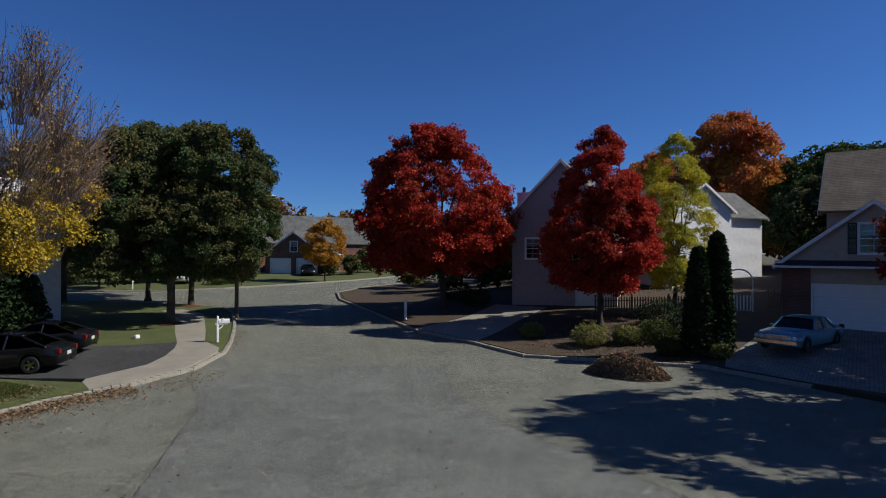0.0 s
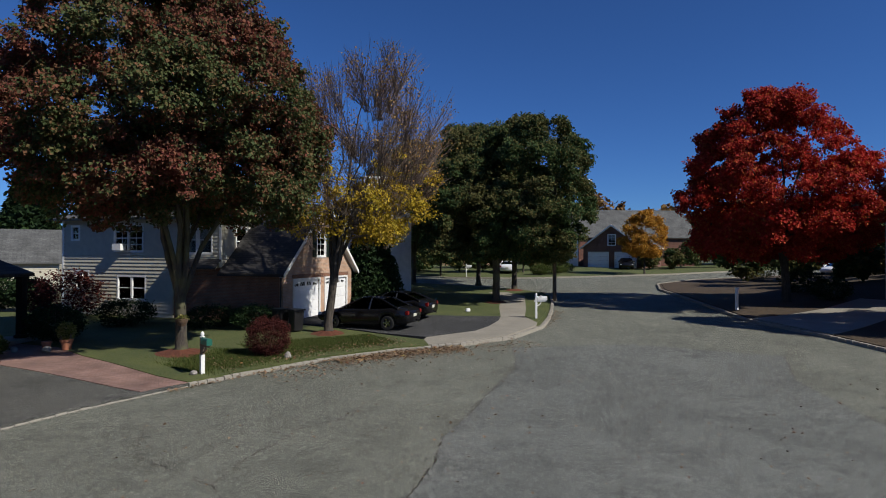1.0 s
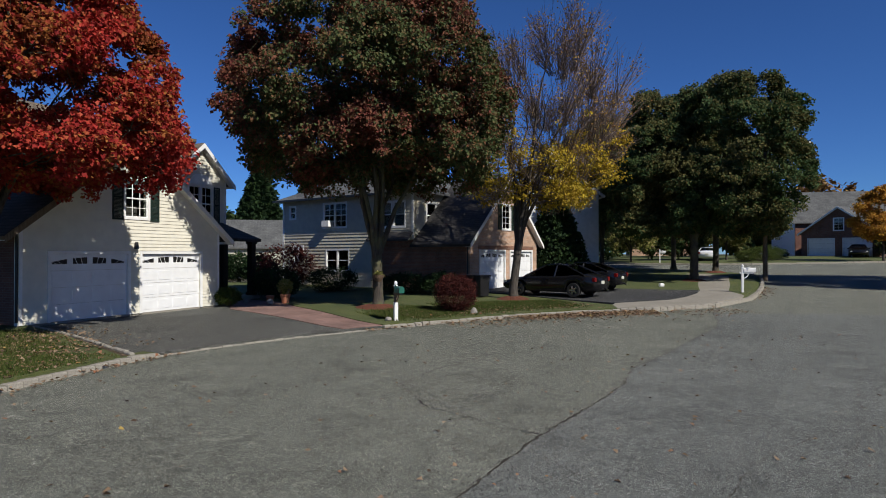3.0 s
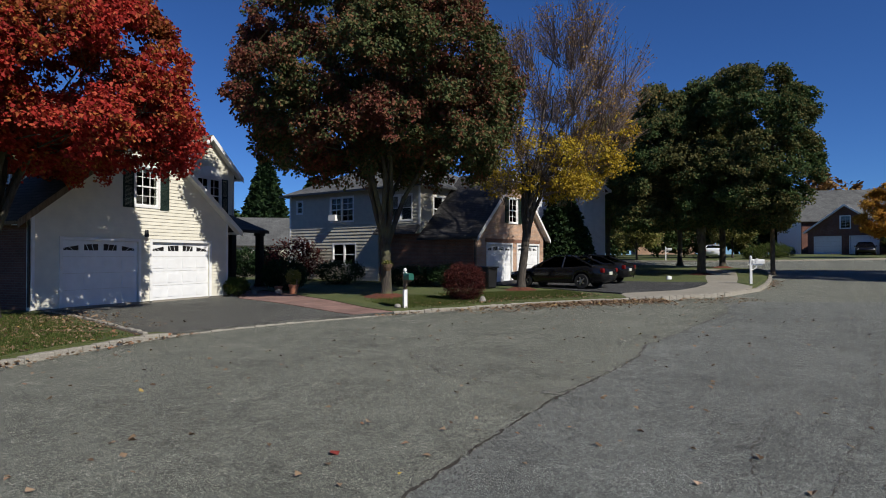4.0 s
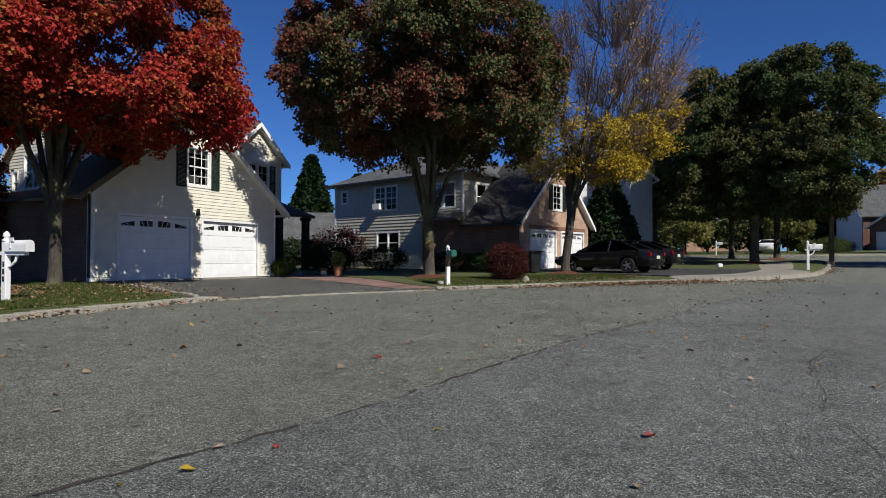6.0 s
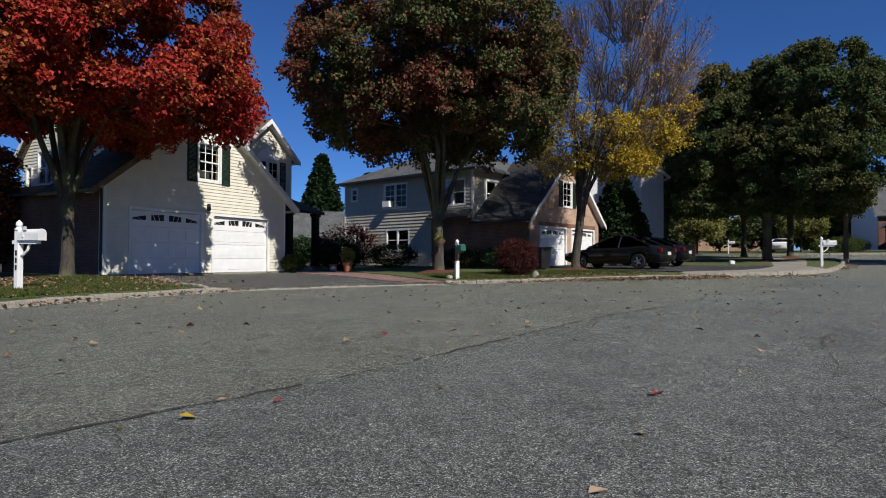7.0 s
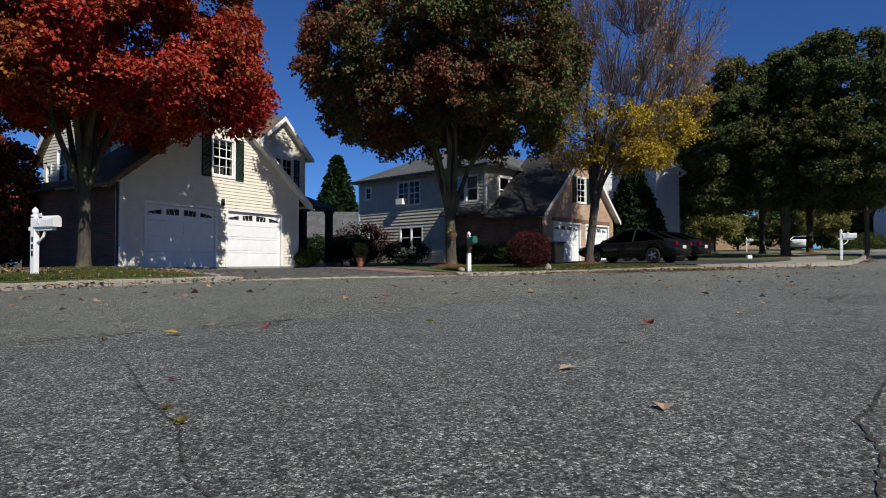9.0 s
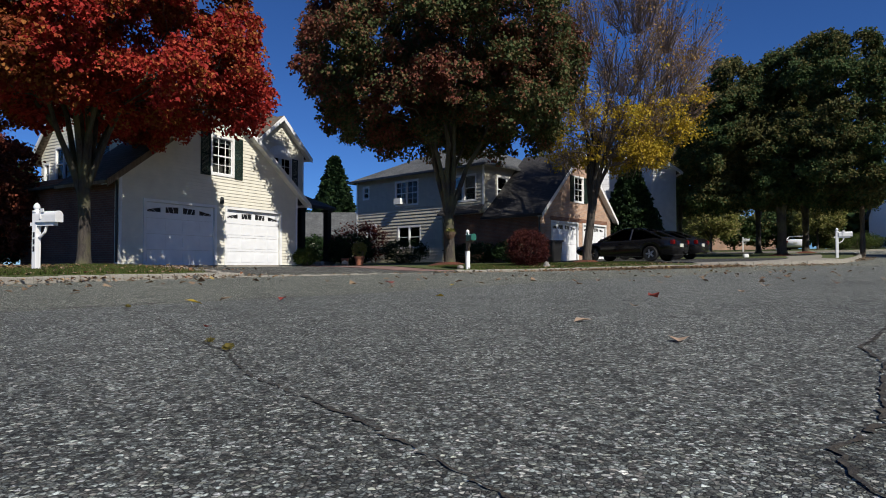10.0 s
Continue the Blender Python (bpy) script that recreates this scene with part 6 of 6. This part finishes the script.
# ---- mailboxes, posts, lamp ----
def mailbox(label, x, y, rz, boxm, postm, h=1.05, slim=False, arm=True, number=False, group="", dz=0.13):
    """A post with a finial and an arched box on its arm."""
    t = thing("mailbox", label, "mailbox", (x, y, gz(x, y) + dz), rz, group)
    r = 0.055
    bm = bmesh.new()
    bx(bm, -r, r, -r, r, -0.2, h + 0.18)
    bmesh.ops.bevel(bm, geom=bm.edges[:], offset=0.008, segments=1, affect='EDGES')
    post = part("post", bm, postm, t)
    bm = bmesh.new()
    add_tube(bm, [(0, 0, h + 0.17), (0, 0, h + 0.20), (0, 0, h + 0.22), (0, 0, h + 0.26), (0, 0, h + 0.31), (0, 0, h + 0.36)], [0.075, 0.075, 0.035, 0.06, 0.055, 0.008], 12)
    part("finial", bm, M_TRIM, post)
    if arm:
        bm = bmesh.new()
        bx(bm, -r - 0.06, 0.50, -0.045, 0.045, h - 0.10, h - 0.03)
        part("arm", bm, postm, t)
        bm = bmesh.new()
        add_tube(bm, [(0.05, 0, h - 0.32), (0.12, 0, h - 0.30), (0.22, 0, h - 0.22), (0.27, 0, h - 0.10)], [0.025] * 4, 8)
        part("brace", bm, postm, t)
    bm = bmesh.new()
    w2, hb, bl = 0.085, 0.13, 0.50
    prof = [(-w2, 0), (w2, 0), (w2, hb)] + [(w2 * math.cos(a), hb + w2 * math.sin(a)) for a in [math.pi * i / 10 for i in range(1, 10)]] + [(-w2, hb)]
    m = Matrix.Translation((0.06, 0, h - 0.03)) @ Matrix.Rotation(math.pi / 2, 4, 'Z')
    prism(bm, prof, -bl, 0.0, m)
    b = part("box", bm, boxm, t)
    bm = bmesh.new()
    prism(bm, [(p[0] * 1.05, p[1] * 1.03 - 0.003) for p in prof], -bl - 0.02, -bl + 0.02, m)
    part("door", bm, boxm, b)
    bm = bmesh.new()
    bx(bm, 0.20, 0.22, -w2 - 0.02, -w2 - 0.008, h + 0.03, h + 0.22)
    bx(bm, 0.20, 0.30, -w2 - 0.02, -w2 - 0.008, h + 0.16, h + 0.23)
    part("flag", bm, boxm, b)
    if number:
        for i in range(3):
            part("number_bar", box(-0.022, 0.022, -r - 0.006, -r + 0.001, h - 0.32 - 0.14 * i, h - 0.22 - 0.14 * i), M_BLACK, post, "small dark bar")
    return t


mailbox("white mailbox on a white post with dark marks", -7.9, 11.7, -18, M_MBOXW, M_TRIM, 1.0, number=True)
mb = mailbox("green mailbox on a wooden post with white base", 0.95, 20.35, -72, M_MBOXG, M_WOOD, 1.0)
part("post_sleeve", box(-0.062, 0.062, -0.062, 0.062, -0.1, 0.62), M_TRIM, mb, "white lower post sleeve")
mailbox("white mailbox on a white post by the sidewalk", 17.8, 26.6, -22, M_MBOXW, M_TRIM, 1.0)
mailbox("white mailbox across the far street", 29.3, 57.4, -30, M_MBOXW, M_TRIM, 1.05)
po = thing("signpost", "plain pale wooden post beside the driveway apron", "post", cz(30.1, 24.2, 0.13))
part("post", box(-0.07, 0.07, -0.07, 0.07, -0.2, 1.25, bevel=0.01), M_TRIM, po)
part("cap", box(-0.09, 0.09, -0.09, 0.09, 1.25, 1.3), M_TRIM, po)

lamp = thing("street_lamp", "weathered wooden street lamp pole with a curved metal arm", "lamp", cz(24.3, 34.1, 0.13))
bm = bmesh.new()
add_tube(bm, [(0, 0, -0.3), (0, 0, 4), (0.05, 0, 8.3)], [0.14, 0.12, 0.09], 14)
part("pole", bm, M_WOOD, lamp)
bm = bmesh.new()
add_tube(bm, [(0, 0, 7.7), (0.3, -0.3, 8.05), (0.8, -0.9, 8.2), (1.3, -1.5, 8.15)], [0.03] * 4, 8)
arm = part("arm", bm, M_CHROME, lamp)
bm = bmesh.new()
ball(bm, (1.45, -1.7, 8.12), (0.32, 0.32, 0.09), 2)
part("lamp_head", bm, M_TRIM, lamp, "pale cobra-head lamp")
st = thing("stake", "leaning pale wooden stake beside a young tree", "stake", cz(23.4, 40.6, 0.13))
bm = bmesh.new()
add_tube(bm, [(0, 0, -0.2), (-0.28, 0.1, 2.4)], [0.04, 0.035], 6)
part("shaft", bm, M_CONC, st)
wb = thing("marker", "small white plastic box on the grass", "marker", cz(15.8, 30.7, 0.14))
part("lid", box(-0.13, 0.13, -0.1, 0.1, 0.0, 0.2, bevel=0.03), M_TRIM, wb)

# ---- round the lawns ----
rk = thing("rock", "pale rounded rock beside the mailbox post", "rock", cz(0.7, 20.3, 0.13))
bm = bmesh.new()
ball(bm, (0, 0, 0.06), (0.12, 0.10, 0.08), 3)
for v in bm.verts:
    v.co += Vector((1, 1, 1)) * 0.02 * noise.noise(v.co * 9)
part("stone", bm, M_ROCK, rk)
for i, (x, y, r) in enumerate(((3.95, 22.0, 0.13), (-4.2, 26.4, 0.17), (-5.3, 26.9, 0.14))):
    t = thing("rock", "grey garden rock at the edge of a bed", "rock", cz(x, y, 0.13), 37 * i, "garden rocks")
    bm = bmesh.new()
    ball(bm, (0, 0, r * 0.5), (r, r * 0.8, r * (1.3 if i == 0 else 0.8)), 2)
    for v in bm.verts:
        v.co += Vector((1, 1, 1)) * 0.05 * noise.noise(v.co * 5 + Vector((i, 0, 0)))
    part("stone", bm, M_ROCK, t)
shrub("rounded burgundy barberry bush by the kerb", 3.35, 22.7, 0.8, 0.75, 1.45, L_BURG, 60, n=800, per=16, size=0.045)
shrub("low green shrub beside the garage corner", -5.85, 25.9, 0.55, 0.5, 0.75, L_BUSH, 61, n=260, per=10)
shrub("dark clipped shrub by the porch", -4.4, 29.4, 1.1, 1.1, 1.5, L_DARK, 62, n=520, per=10, size=0.09)
shrub("dark shrub against the beige house", -2.0, 33.5, 1.4, 1.0, 1.3, L_DARK, 63, n=420, per=10, size=0.09)
shrub("dark shrub under the large maple", 1.8, 31.0, 1.5, 1.0, 1.0, L_DARK, 64, n=420, per=10, size=0.09)
shrub("dark shrub beside the brick wall", 3.8, 29.6, 1.2, 0.8, 1.1, L_DARK, 65, n=420, per=10, size=0.09)
shrub("dark red shrub behind the walkway", -5.2, 38.5, 2.0, 1.6, 2.6, L_BURG, 66, n=420, per=10, size=0.12)
for x, y, s_ in ((-19.0, 25.4, 1.5), (-21.4, 27.0, 1.7), (-19.4, 22.6, 1.2)):
    shrub("dark evergreen shrub beside the cream house", x, y, s_, s_ * 0.9, s_ * 1.3, L_DARK, 130 + int(x), n=420, per=10, size=0.12, group="shrubs by the cream house")
for x, y, s_ in ((-9.6, 45.5, 1.5), (-7.9, 44.2, 1.4), (-11.4, 47.0, 1.5)):
    shrub("dark clipped hedge plant at the back of the garden", x, y, s_, s_ * 0.8, s_ * 1.35, L_DARK, 80 + int(x), n=420, per=10, size=0.13, group="back hedge")
shrub("dark shrub in the shade of the white house", 12.2, 37.6, 1.8, 1.3, 1.9, L_DARK, 67, n=420, per=10, size=0.12)
shrub("pale flowering plant in a pot by the porch", -3.6, 26.7, 0.32, 0.3, 0.7, L_PALE, 68, n=200, per=9, size=0.06, z0=0.35)
for i, (x, y, s, lm, lb) in enumerate(((28.4, 10.9, 1.0, L_PALE, "pale yellow-green grasses and shrubs in a bed"), (29.6, 9.4, 0.8, L_PALE, "straw-coloured low shrub in a bed"), (30.6, 8.2, 1.0, L_BUSH, "green garden shrub among leaves"),
                                      (28.0, 6.9, 0.7, L_BUSH, "small green shrub near the kerb"), (28.4, 4.9, 0.6, L_PALE, "low pale shrub at the foot of the arborvitae"), (32.0, 7.0, 1.3, L_DARK, "dark green shrub by the fence"),
                                      (34.0, 9.0, 1.4, L_DARK, "dark shaded shrub before the fence"), (29.0, 14.4, 0.7, L_PALE, "tuft of pale ornamental grass"), (36.0, 22.5, 1.2, L_DARK, "dark evergreen shrub by the driveway"), (38.6, 26.0, 1.4, L_DARK, "dark evergreen shrub in shade"),
                                      (52.0, 39.5, 1.6, L_BUSH, "drooping green shrub under the maple"), (37.8, 56.0, 1.1, L_BUSH, "rounded green shrub across the street"), (39.6, 56.2, 1.4, L_BUSH, "green shrub at the end of a path"), (41.2, 57.6, 1.5, L_BUSH, "green shrub beside a driveway"), (43.0, 58.6, 1.2, L_DARK, "dark clipped shrub by the brick house"))):
    shrub(lb, x, y, s, s * 0.9, s * 1.05, lm, 70 + i, n=300, per=10, size=0.09)

for i, (x, y, h) in enumerate(((-3.6, 26.7, 0.4), (-4.3, 27.0, 0.32))):
    t = thing("plant_pot", "terracotta plant pot beside the walkway", "pot", cz(x, y, 0.12), 0, "plant pots")
    bm = bmesh.new()
    add_tube(bm, [(0, 0, 0), (0, 0, h * 0.8), (0, 0, h * 0.8), (0, 0, h)], [h * 0.38, h * 0.52, h * 0.6, h * 0.6], 18)
    part("bowl", bm, M_TERRA, t)
bk = thing("basket", "woven hanging basket planter fixed to the maple trunk", "basket", (0.42, 23.82, gz(0.4, 24) + 1.35))
bm = bmesh.new()
add_tube(bm, [(0, -0.12, -0.16), (0, -0.12, 0.0), (0, -0.12, 0.12)], [0.10, 0.19, 0.22], 16)
part("bowl", bm, M_WICKER, bk)
v, f = leaf_cloud([(0.1 * math.cos(i), -0.12 + 0.1 * math.sin(i), 0.18) for i in range(12)], [0.16] * 12, 12, 0.07, np.random.default_rng(5))
npart("foliage", v, f, L_PALE, bk)


def bin_(x, y, rz, label):
    t = thing("wheelie_bin", label, "bin", cz(x, y, 0.13), rz, "bins by the garage")
    bm = bmesh.new()
    bx(bm, -0.27, 0.27, -0.30, 0.30, 0.05, 0.98)
    for v in bm.verts:
        if v.co.z < 0.5:
            v.co.x *= 0.8
            v.co.y *= 0.8
    bmesh.ops.bevel(bm, geom=bm.edges[:], offset=0.03, segments=2, affect='EDGES')
    part("body", bm, M_BLACK, t)
    part("lid", box(-0.31, 0.31, -0.35, 0.34, 0.98, 1.05, bevel=0.02), M_BLACK, t)
    for s in (-0.22, 0.22):
        bm = bmesh.new()
        add_tube(bm, [(s - 0.03, 0.26, 0.1), (s + 0.03, 0.26, 0.1)], [0.1, 0.1], 14)
        part("wheel", bm, M_RUBBER, t)


bin_(5.35, 27.8, 20, "dark plastic wheelie bin near the garage")
bin_(4.75, 28.4, 30, "dark plastic wheelie bin beside another")

# ---- fence and arch in the eastern garden ----
def fence(x0, y0, x1, y1, h=1.05):
    d = math.hypot(x1 - x0, y1 - y0)
    ang = math.degrees(math.atan2(y1 - y0, x1 - x0))
    t = thing("picket_fence", "weathered grey-brown picket fence behind the beds", "fence", (x0, y0, gz(x0, y0) + 0.13), ang)
    n = int(d / 0.16)
    slope = (gz(x1, y1) - gz(x0, y0)) / d
    me = None
    for i in range(n):
        x = i * 0.16
        if me is None:
            bm = bmesh.new()
            prism(bm, [(-0.04, 0.05), (0.04, 0.05), (0.04, h - 0.08), (0, h), (-0.04, h - 0.08)], -0.012, 0.012)
            me = part("picket", bm, M_WOOD, t).data
            continue
        o = new("picket", me)
        o.parent = t
        o.location = (x, 0, slope * x)
    for z in (0.3, 0.8):
        bm = bmesh.new()
        add_tube(bm, [(0, 0.03, z), (d, 0.03, z + slope * d)], [0.03, 0.03], 4)
        part("rail", bm, M_WOOD, t)
    for k in range(int(d / 2.2) + 1):
        part("post", box(k * 2.2 - 0.05, k * 2.2 + 0.05, 0.05, 0.15, -0.3, h + 0.12 + slope * k * 2.2), M_WOOD, t)


fence(36.2, 13.6, 38.3, 7.9)
fence(40.9, 4.4, 41.2, 2.6)
ar = thing("garden_arch", "white lattice garden arch over a gate", "arch", (39.4, 5.8, gz(39.4, 5.8) + 0.13), -82)
for s in (0, 0.5):
    bm = bmesh.new()
    pts = [(-0.75, s, -0.2), (-0.75, s, 1.8)] + [(-0.75 * math.cos(a), s, 1.8 + 0.75 * math.sin(a)) for a in [math.pi * i / 12 for i in range(1, 12)]] + [(0.75, s, 1.8), (0.75, s, -0.2)]
    add_tube(bm, pts, [0.045] * len(pts), 6)
    part("hoop", bm, M_TRIM, ar)
for i in range(11):
    a = math.pi * i / 10
    bm = bmesh.new()
    p = (-0.75 * math.cos(a), 0, 1.8 + 0.75 * math.sin(a))
    add_tube(bm, [p, (p[0], 0.5, p[2])], [0.02, 0.02], 4)
    part("slat", bm, M_TRIM, ar)
for i in range(8):
    part("picket", box(-0.68 + i * 0.18, -0.60 + i * 0.18, -0.03, -0.005, 0.05, 1.0), M_TRIM, ar)


# ---- fallen leaves ----
def litter(name, label, pts, zs, size, seed, material=L_FALL, flatness=0.25):
    """Curled dry leaves lying about."""
    rng = np.random.default_rng(seed)
    p = np.column_stack([np.asarray(pts), np.asarray(zs)])
    n = len(p)
    s = size * rng.uniform(0.6, 1.3, n)
    a = rng.uniform(0, 2 * np.pi, n)
    tx, ty = rng.normal(0, flatness, n), rng.normal(0, flatness, n)
    d = np.stack([np.cos(a), np.sin(a), tx], 1)
    q = np.stack([-np.sin(a), np.cos(a), ty], 1)
    lift = np.abs(tx) * s * 0.45 + np.abs(ty) * s * 0.25
    p[:, 2] += lift
    cur = rng.uniform(0.05, 0.35, n)[:, None] * s[:, None] * np.array([0, 0, 1.0])
    prof = [(-0.5, 0, 0), (-0.15, 0.42, 1), (0.12, 0.22, 0.4), (0.5, 0, 0.3), (0.12, -0.22, 0.4), (-0.15, -0.42, 1)]
    v = np.stack([p + d * (s * u)[:, None] + q * (s * w_)[:, None] + cur * c for u, w_, c in prof], 1).reshape(-1, 3)
    i = np.arange(n)[:, None] * 6
    f = np.concatenate([i + np.array([0, 3, 1]), i + np.array([1, 3, 2]), i + np.array([0, 5, 3]), i + np.array([5, 4, 3])], 1).reshape(-1, 3)
    return tagged(npart(name, v, f, material), label, "leaves", kind="stuff")


def along(line, n, spread, seed, side=0.0):
    rnd = random.Random(seed)
    seg = [(math.hypot(b[0] - a[0], b[1] - a[1]), a, b) for a, b in zip(line, line[1:])]
    out = []
    for _ in range(n):
        d, a, b = rnd.choices(seg, weights=[s[0] for s in seg])[0]
        k = rnd.random()
        o = side + rnd.gauss(0, spread)
        out.append((a[0] + (b[0] - a[0]) * k + (b[1] - a[1]) / d * o, a[1] + (b[1] - a[1]) * k - (b[0] - a[0]) / d * o))
    return out


def inside_lawn(pts):
    """Those points that lie beyond the round kerb."""
    return [p for p in pts if math.hypot(p[0] - 8.8, p[1] - 6) > 16.35]


def scatter(x0, x1, y0, y1, n, seed):
    rnd = random.Random(seed)
    return [(rnd.uniform(x0, x1), rnd.uniform(y0, y1)) for _ in range(n)]


def on(pts, dz):
    return [gz(x, y) + dz for x, y in pts]


gut = along(KERB_W[12:15], 2600, 0.42, 1, 0.5) + along(KERB_W[11:16], 1100, 0.9, 14, 1.0) + along(KERB_W[2:8], 320, 0.12, 2, 0.22) + along(KERB_W[10:13], 200, 0.12, 3, 0.2) + along(KERB_W[16:19], 160, 0.2, 4, 0.25)
litter("gutter_leaves", "brown fallen leaves gathered along the kerb", gut, [gz(x, y) + 0.01 + 0.05 * random.Random(i).random() for i, (x, y) in enumerate(gut)], 0.085, 90)
lw = inside_lawn(along([(-7.6, 8), (-7.1, 10.4), (-6.6, 12), (-6.6, 14.4), (-9.4, 17.6)], 4200, 1.1, 5, -1.0))
litter("lawn_leaves", "brown fallen leaves over the lawn", lw, on(lw, 0.14), 0.09, 91)
lb = [p for p in along([(1.5, 21), (5, 22.4), (9, 23)], 700, 0.6, 6, -0.6)]
litter("lawn_leaves", "fallen leaves under the trees by the kerb", lb, on(lb, 0.15), 0.09, 92)
rd = [p for p in scatter(-6, 22, 1.0, 21, 900, 7) if p[1] < 19 - abs(p[0] - 6) * 0.6 and math.hypot(*p) > 4.5]
litter("road_leaves", "scattered dry leaves on the road", rd, on(rd, 0.005), 0.07, 93)
ea = scatter(25.8, 36, 5.5, 14, 1500, 8)
litter("bed_leaves", "brown leaves over the garden bed", ea, on(ea, 0.15), 0.12, 94)
for i, (x, y, m, s) in enumerate(((1.05, 2.94, L_RFALL, 0.08), (-0.46, 5.36, L_RFALL, 0.12), (1.77, 3.5, L_TFALL, 0.08), (-0.75, 2.85, L_RFALL, 0.08), (0.52, 1.3, L_TFALL, 0.055), (-1.02, 2.85, L_TFALL, 0.08), (0.42, 1.75, L_TFALL, 0.06), (0.0, 3.1, L_YFALL, 0.06),
                                 (-1.05, 2.55, L_YFALL, 0.08), (1.15, 4.9, L_FALL, 0.08), (0.35, 5.2, L_FALL, 0.09), (0.1, 4.8, L_YFALL, 0.08), (2.2, 5.4, L_FALL, 0.09), (-0.35, 4.3, L_TFALL, 0.09), (2.35, 4.3, L_TFALL, 0.1), (-2.2, 3.6, L_TFALL, 0.09), (-0.62, 1.6, L_RFALL, 0.05), (0.75, 2.3, L_FALL, 0.05))):
    o = litter("fallen_leaf", "curled dry leaf lying on the asphalt", [(x, y)], [gz(x, y) + 0.006], s * 0.8, 100 + i, m, 0.12)
    o["kind"] = ""
    del o["kind"]
    o["group"] = "leaves on the road"
    o["category"] = "leaf"

pl = thing("leaf_pile", "long heap of raked brown leaves on the road", "leaf pile", (24.0, 7.6, gz(24, 7.6)), 96)
bm = bmesh.new()
bmesh.ops.create_grid(bm, x_segments=40, y_segments=24, size=1.0)
for v in bm.verts:
    x, y = v.co.x, v.co.y
    k = max(0.0, 1 - x * x - y * y)
    v.co = Vector((x * 1.65, y * 1.0, 0.85 * k ** 1.0 * (1 + 0.35 * noise.noise(Vector((x * 2.5, y * 2.5, 3)))) - 0.02))
part("mound", bm, M_MULCH, pl)
rng = np.random.default_rng(9)
q = rng.uniform(-1, 1, (5200, 2))
q = q[(q ** 2).sum(1) < 1.05]
kk = np.maximum(0, 1 - (q ** 2).sum(1))
lv, lf = leaf_cloud(np.column_stack([q[:, 0] * 1.7, q[:, 1] * 1.05, 0.85 * kk]), np.full(len(q), 0.05), 3, 0.085, rng, droop=0.1)
lv[:, 2] = np.maximum(lv[:, 2], 0.005)
npart("leaves", lv, lf, L_FALL, pl, kind="stuff")

# dry tufts in the crack
for i, (x, y, h) in enumerate(((-0.42, 1.19, 0.013), (-0.5, 1.3, 0.008), (-1.25, 2.4, 0.012))):
    rng = np.random.default_rng(200 + i)
    v, f = leaf_cloud([(0, 0, 0.002)] * 8, [0.008] * 8, 6, h * 0.7, rng, droop=-0.9)
    v[:, 2] = np.maximum(v[:, 2], 0.0)
    t = thing("grass_tuft", "tiny tuft of yellowish moss in a crack", "grass", (x, y, gz(x, y) + 0.007), 0, "tufts in the crack")
    npart("blades", v, f, L_MOSS, t, kind="stuff")


# ---- grass blades on the nearer lawns ----
def blades(label, pts, seed, h=0.085):
    rng = np.random.default_rng(seed)
    p = np.array([(x, y, gz(x, y) + 0.125) for x, y in pts])
    n = len(p)
    a = rng.uniform(0, 2 * np.pi, n)
    hh = h * rng.uniform(0.5, 1.3, n)
    sd = np.stack([np.cos(a), np.sin(a), np.zeros(n)], 1) * 0.012
    tip = p + np.stack([rng.normal(0, 0.4, n) * hh, rng.normal(0, 0.4, n) * hh, hh], 1)
    v = np.stack([p - sd, p + sd, tip], 1).reshape(-1, 3)
    f = np.arange(n * 3).reshape(-1, 3)
    return tagged(npart("grass", v, f, L_GRASS), label, "grass", kind="stuff")


blades("short green grass on the lawn by the kerb", inside_lawn(along([(-7.5, 7), (-7.2, 9), (-6.9, 10.6), (-6.5, 12.4), (-6.6, 14.2)], 26000, 0.7, 61, -0.75) + along([(-6.8, 14.8), (-9.8, 18.2)], 9000, 0.45, 62, -0.9)), 301)
blades("short grass under the large maples", [p for p in along([(0.8, 20.4), (2.4, 21.4), (5.3, 22.7), (8.6, 23.3)], 26000, 0.55, 63, -0.9)], 302)
blades("thin shaded grass of the lawn between the maples", [p for p in along([(1.2, 21.6), (3.0, 23.6), (6.6, 24.6), (8.2, 24.6)], 30000, 0.75, 64, -0.2) if p[1] > 20.4 + (p[0] - 1.2) * 0.3 and p[1] < 25.8 - (p[0] - 1) * 0.05 and p[0] < 8.6], 303)
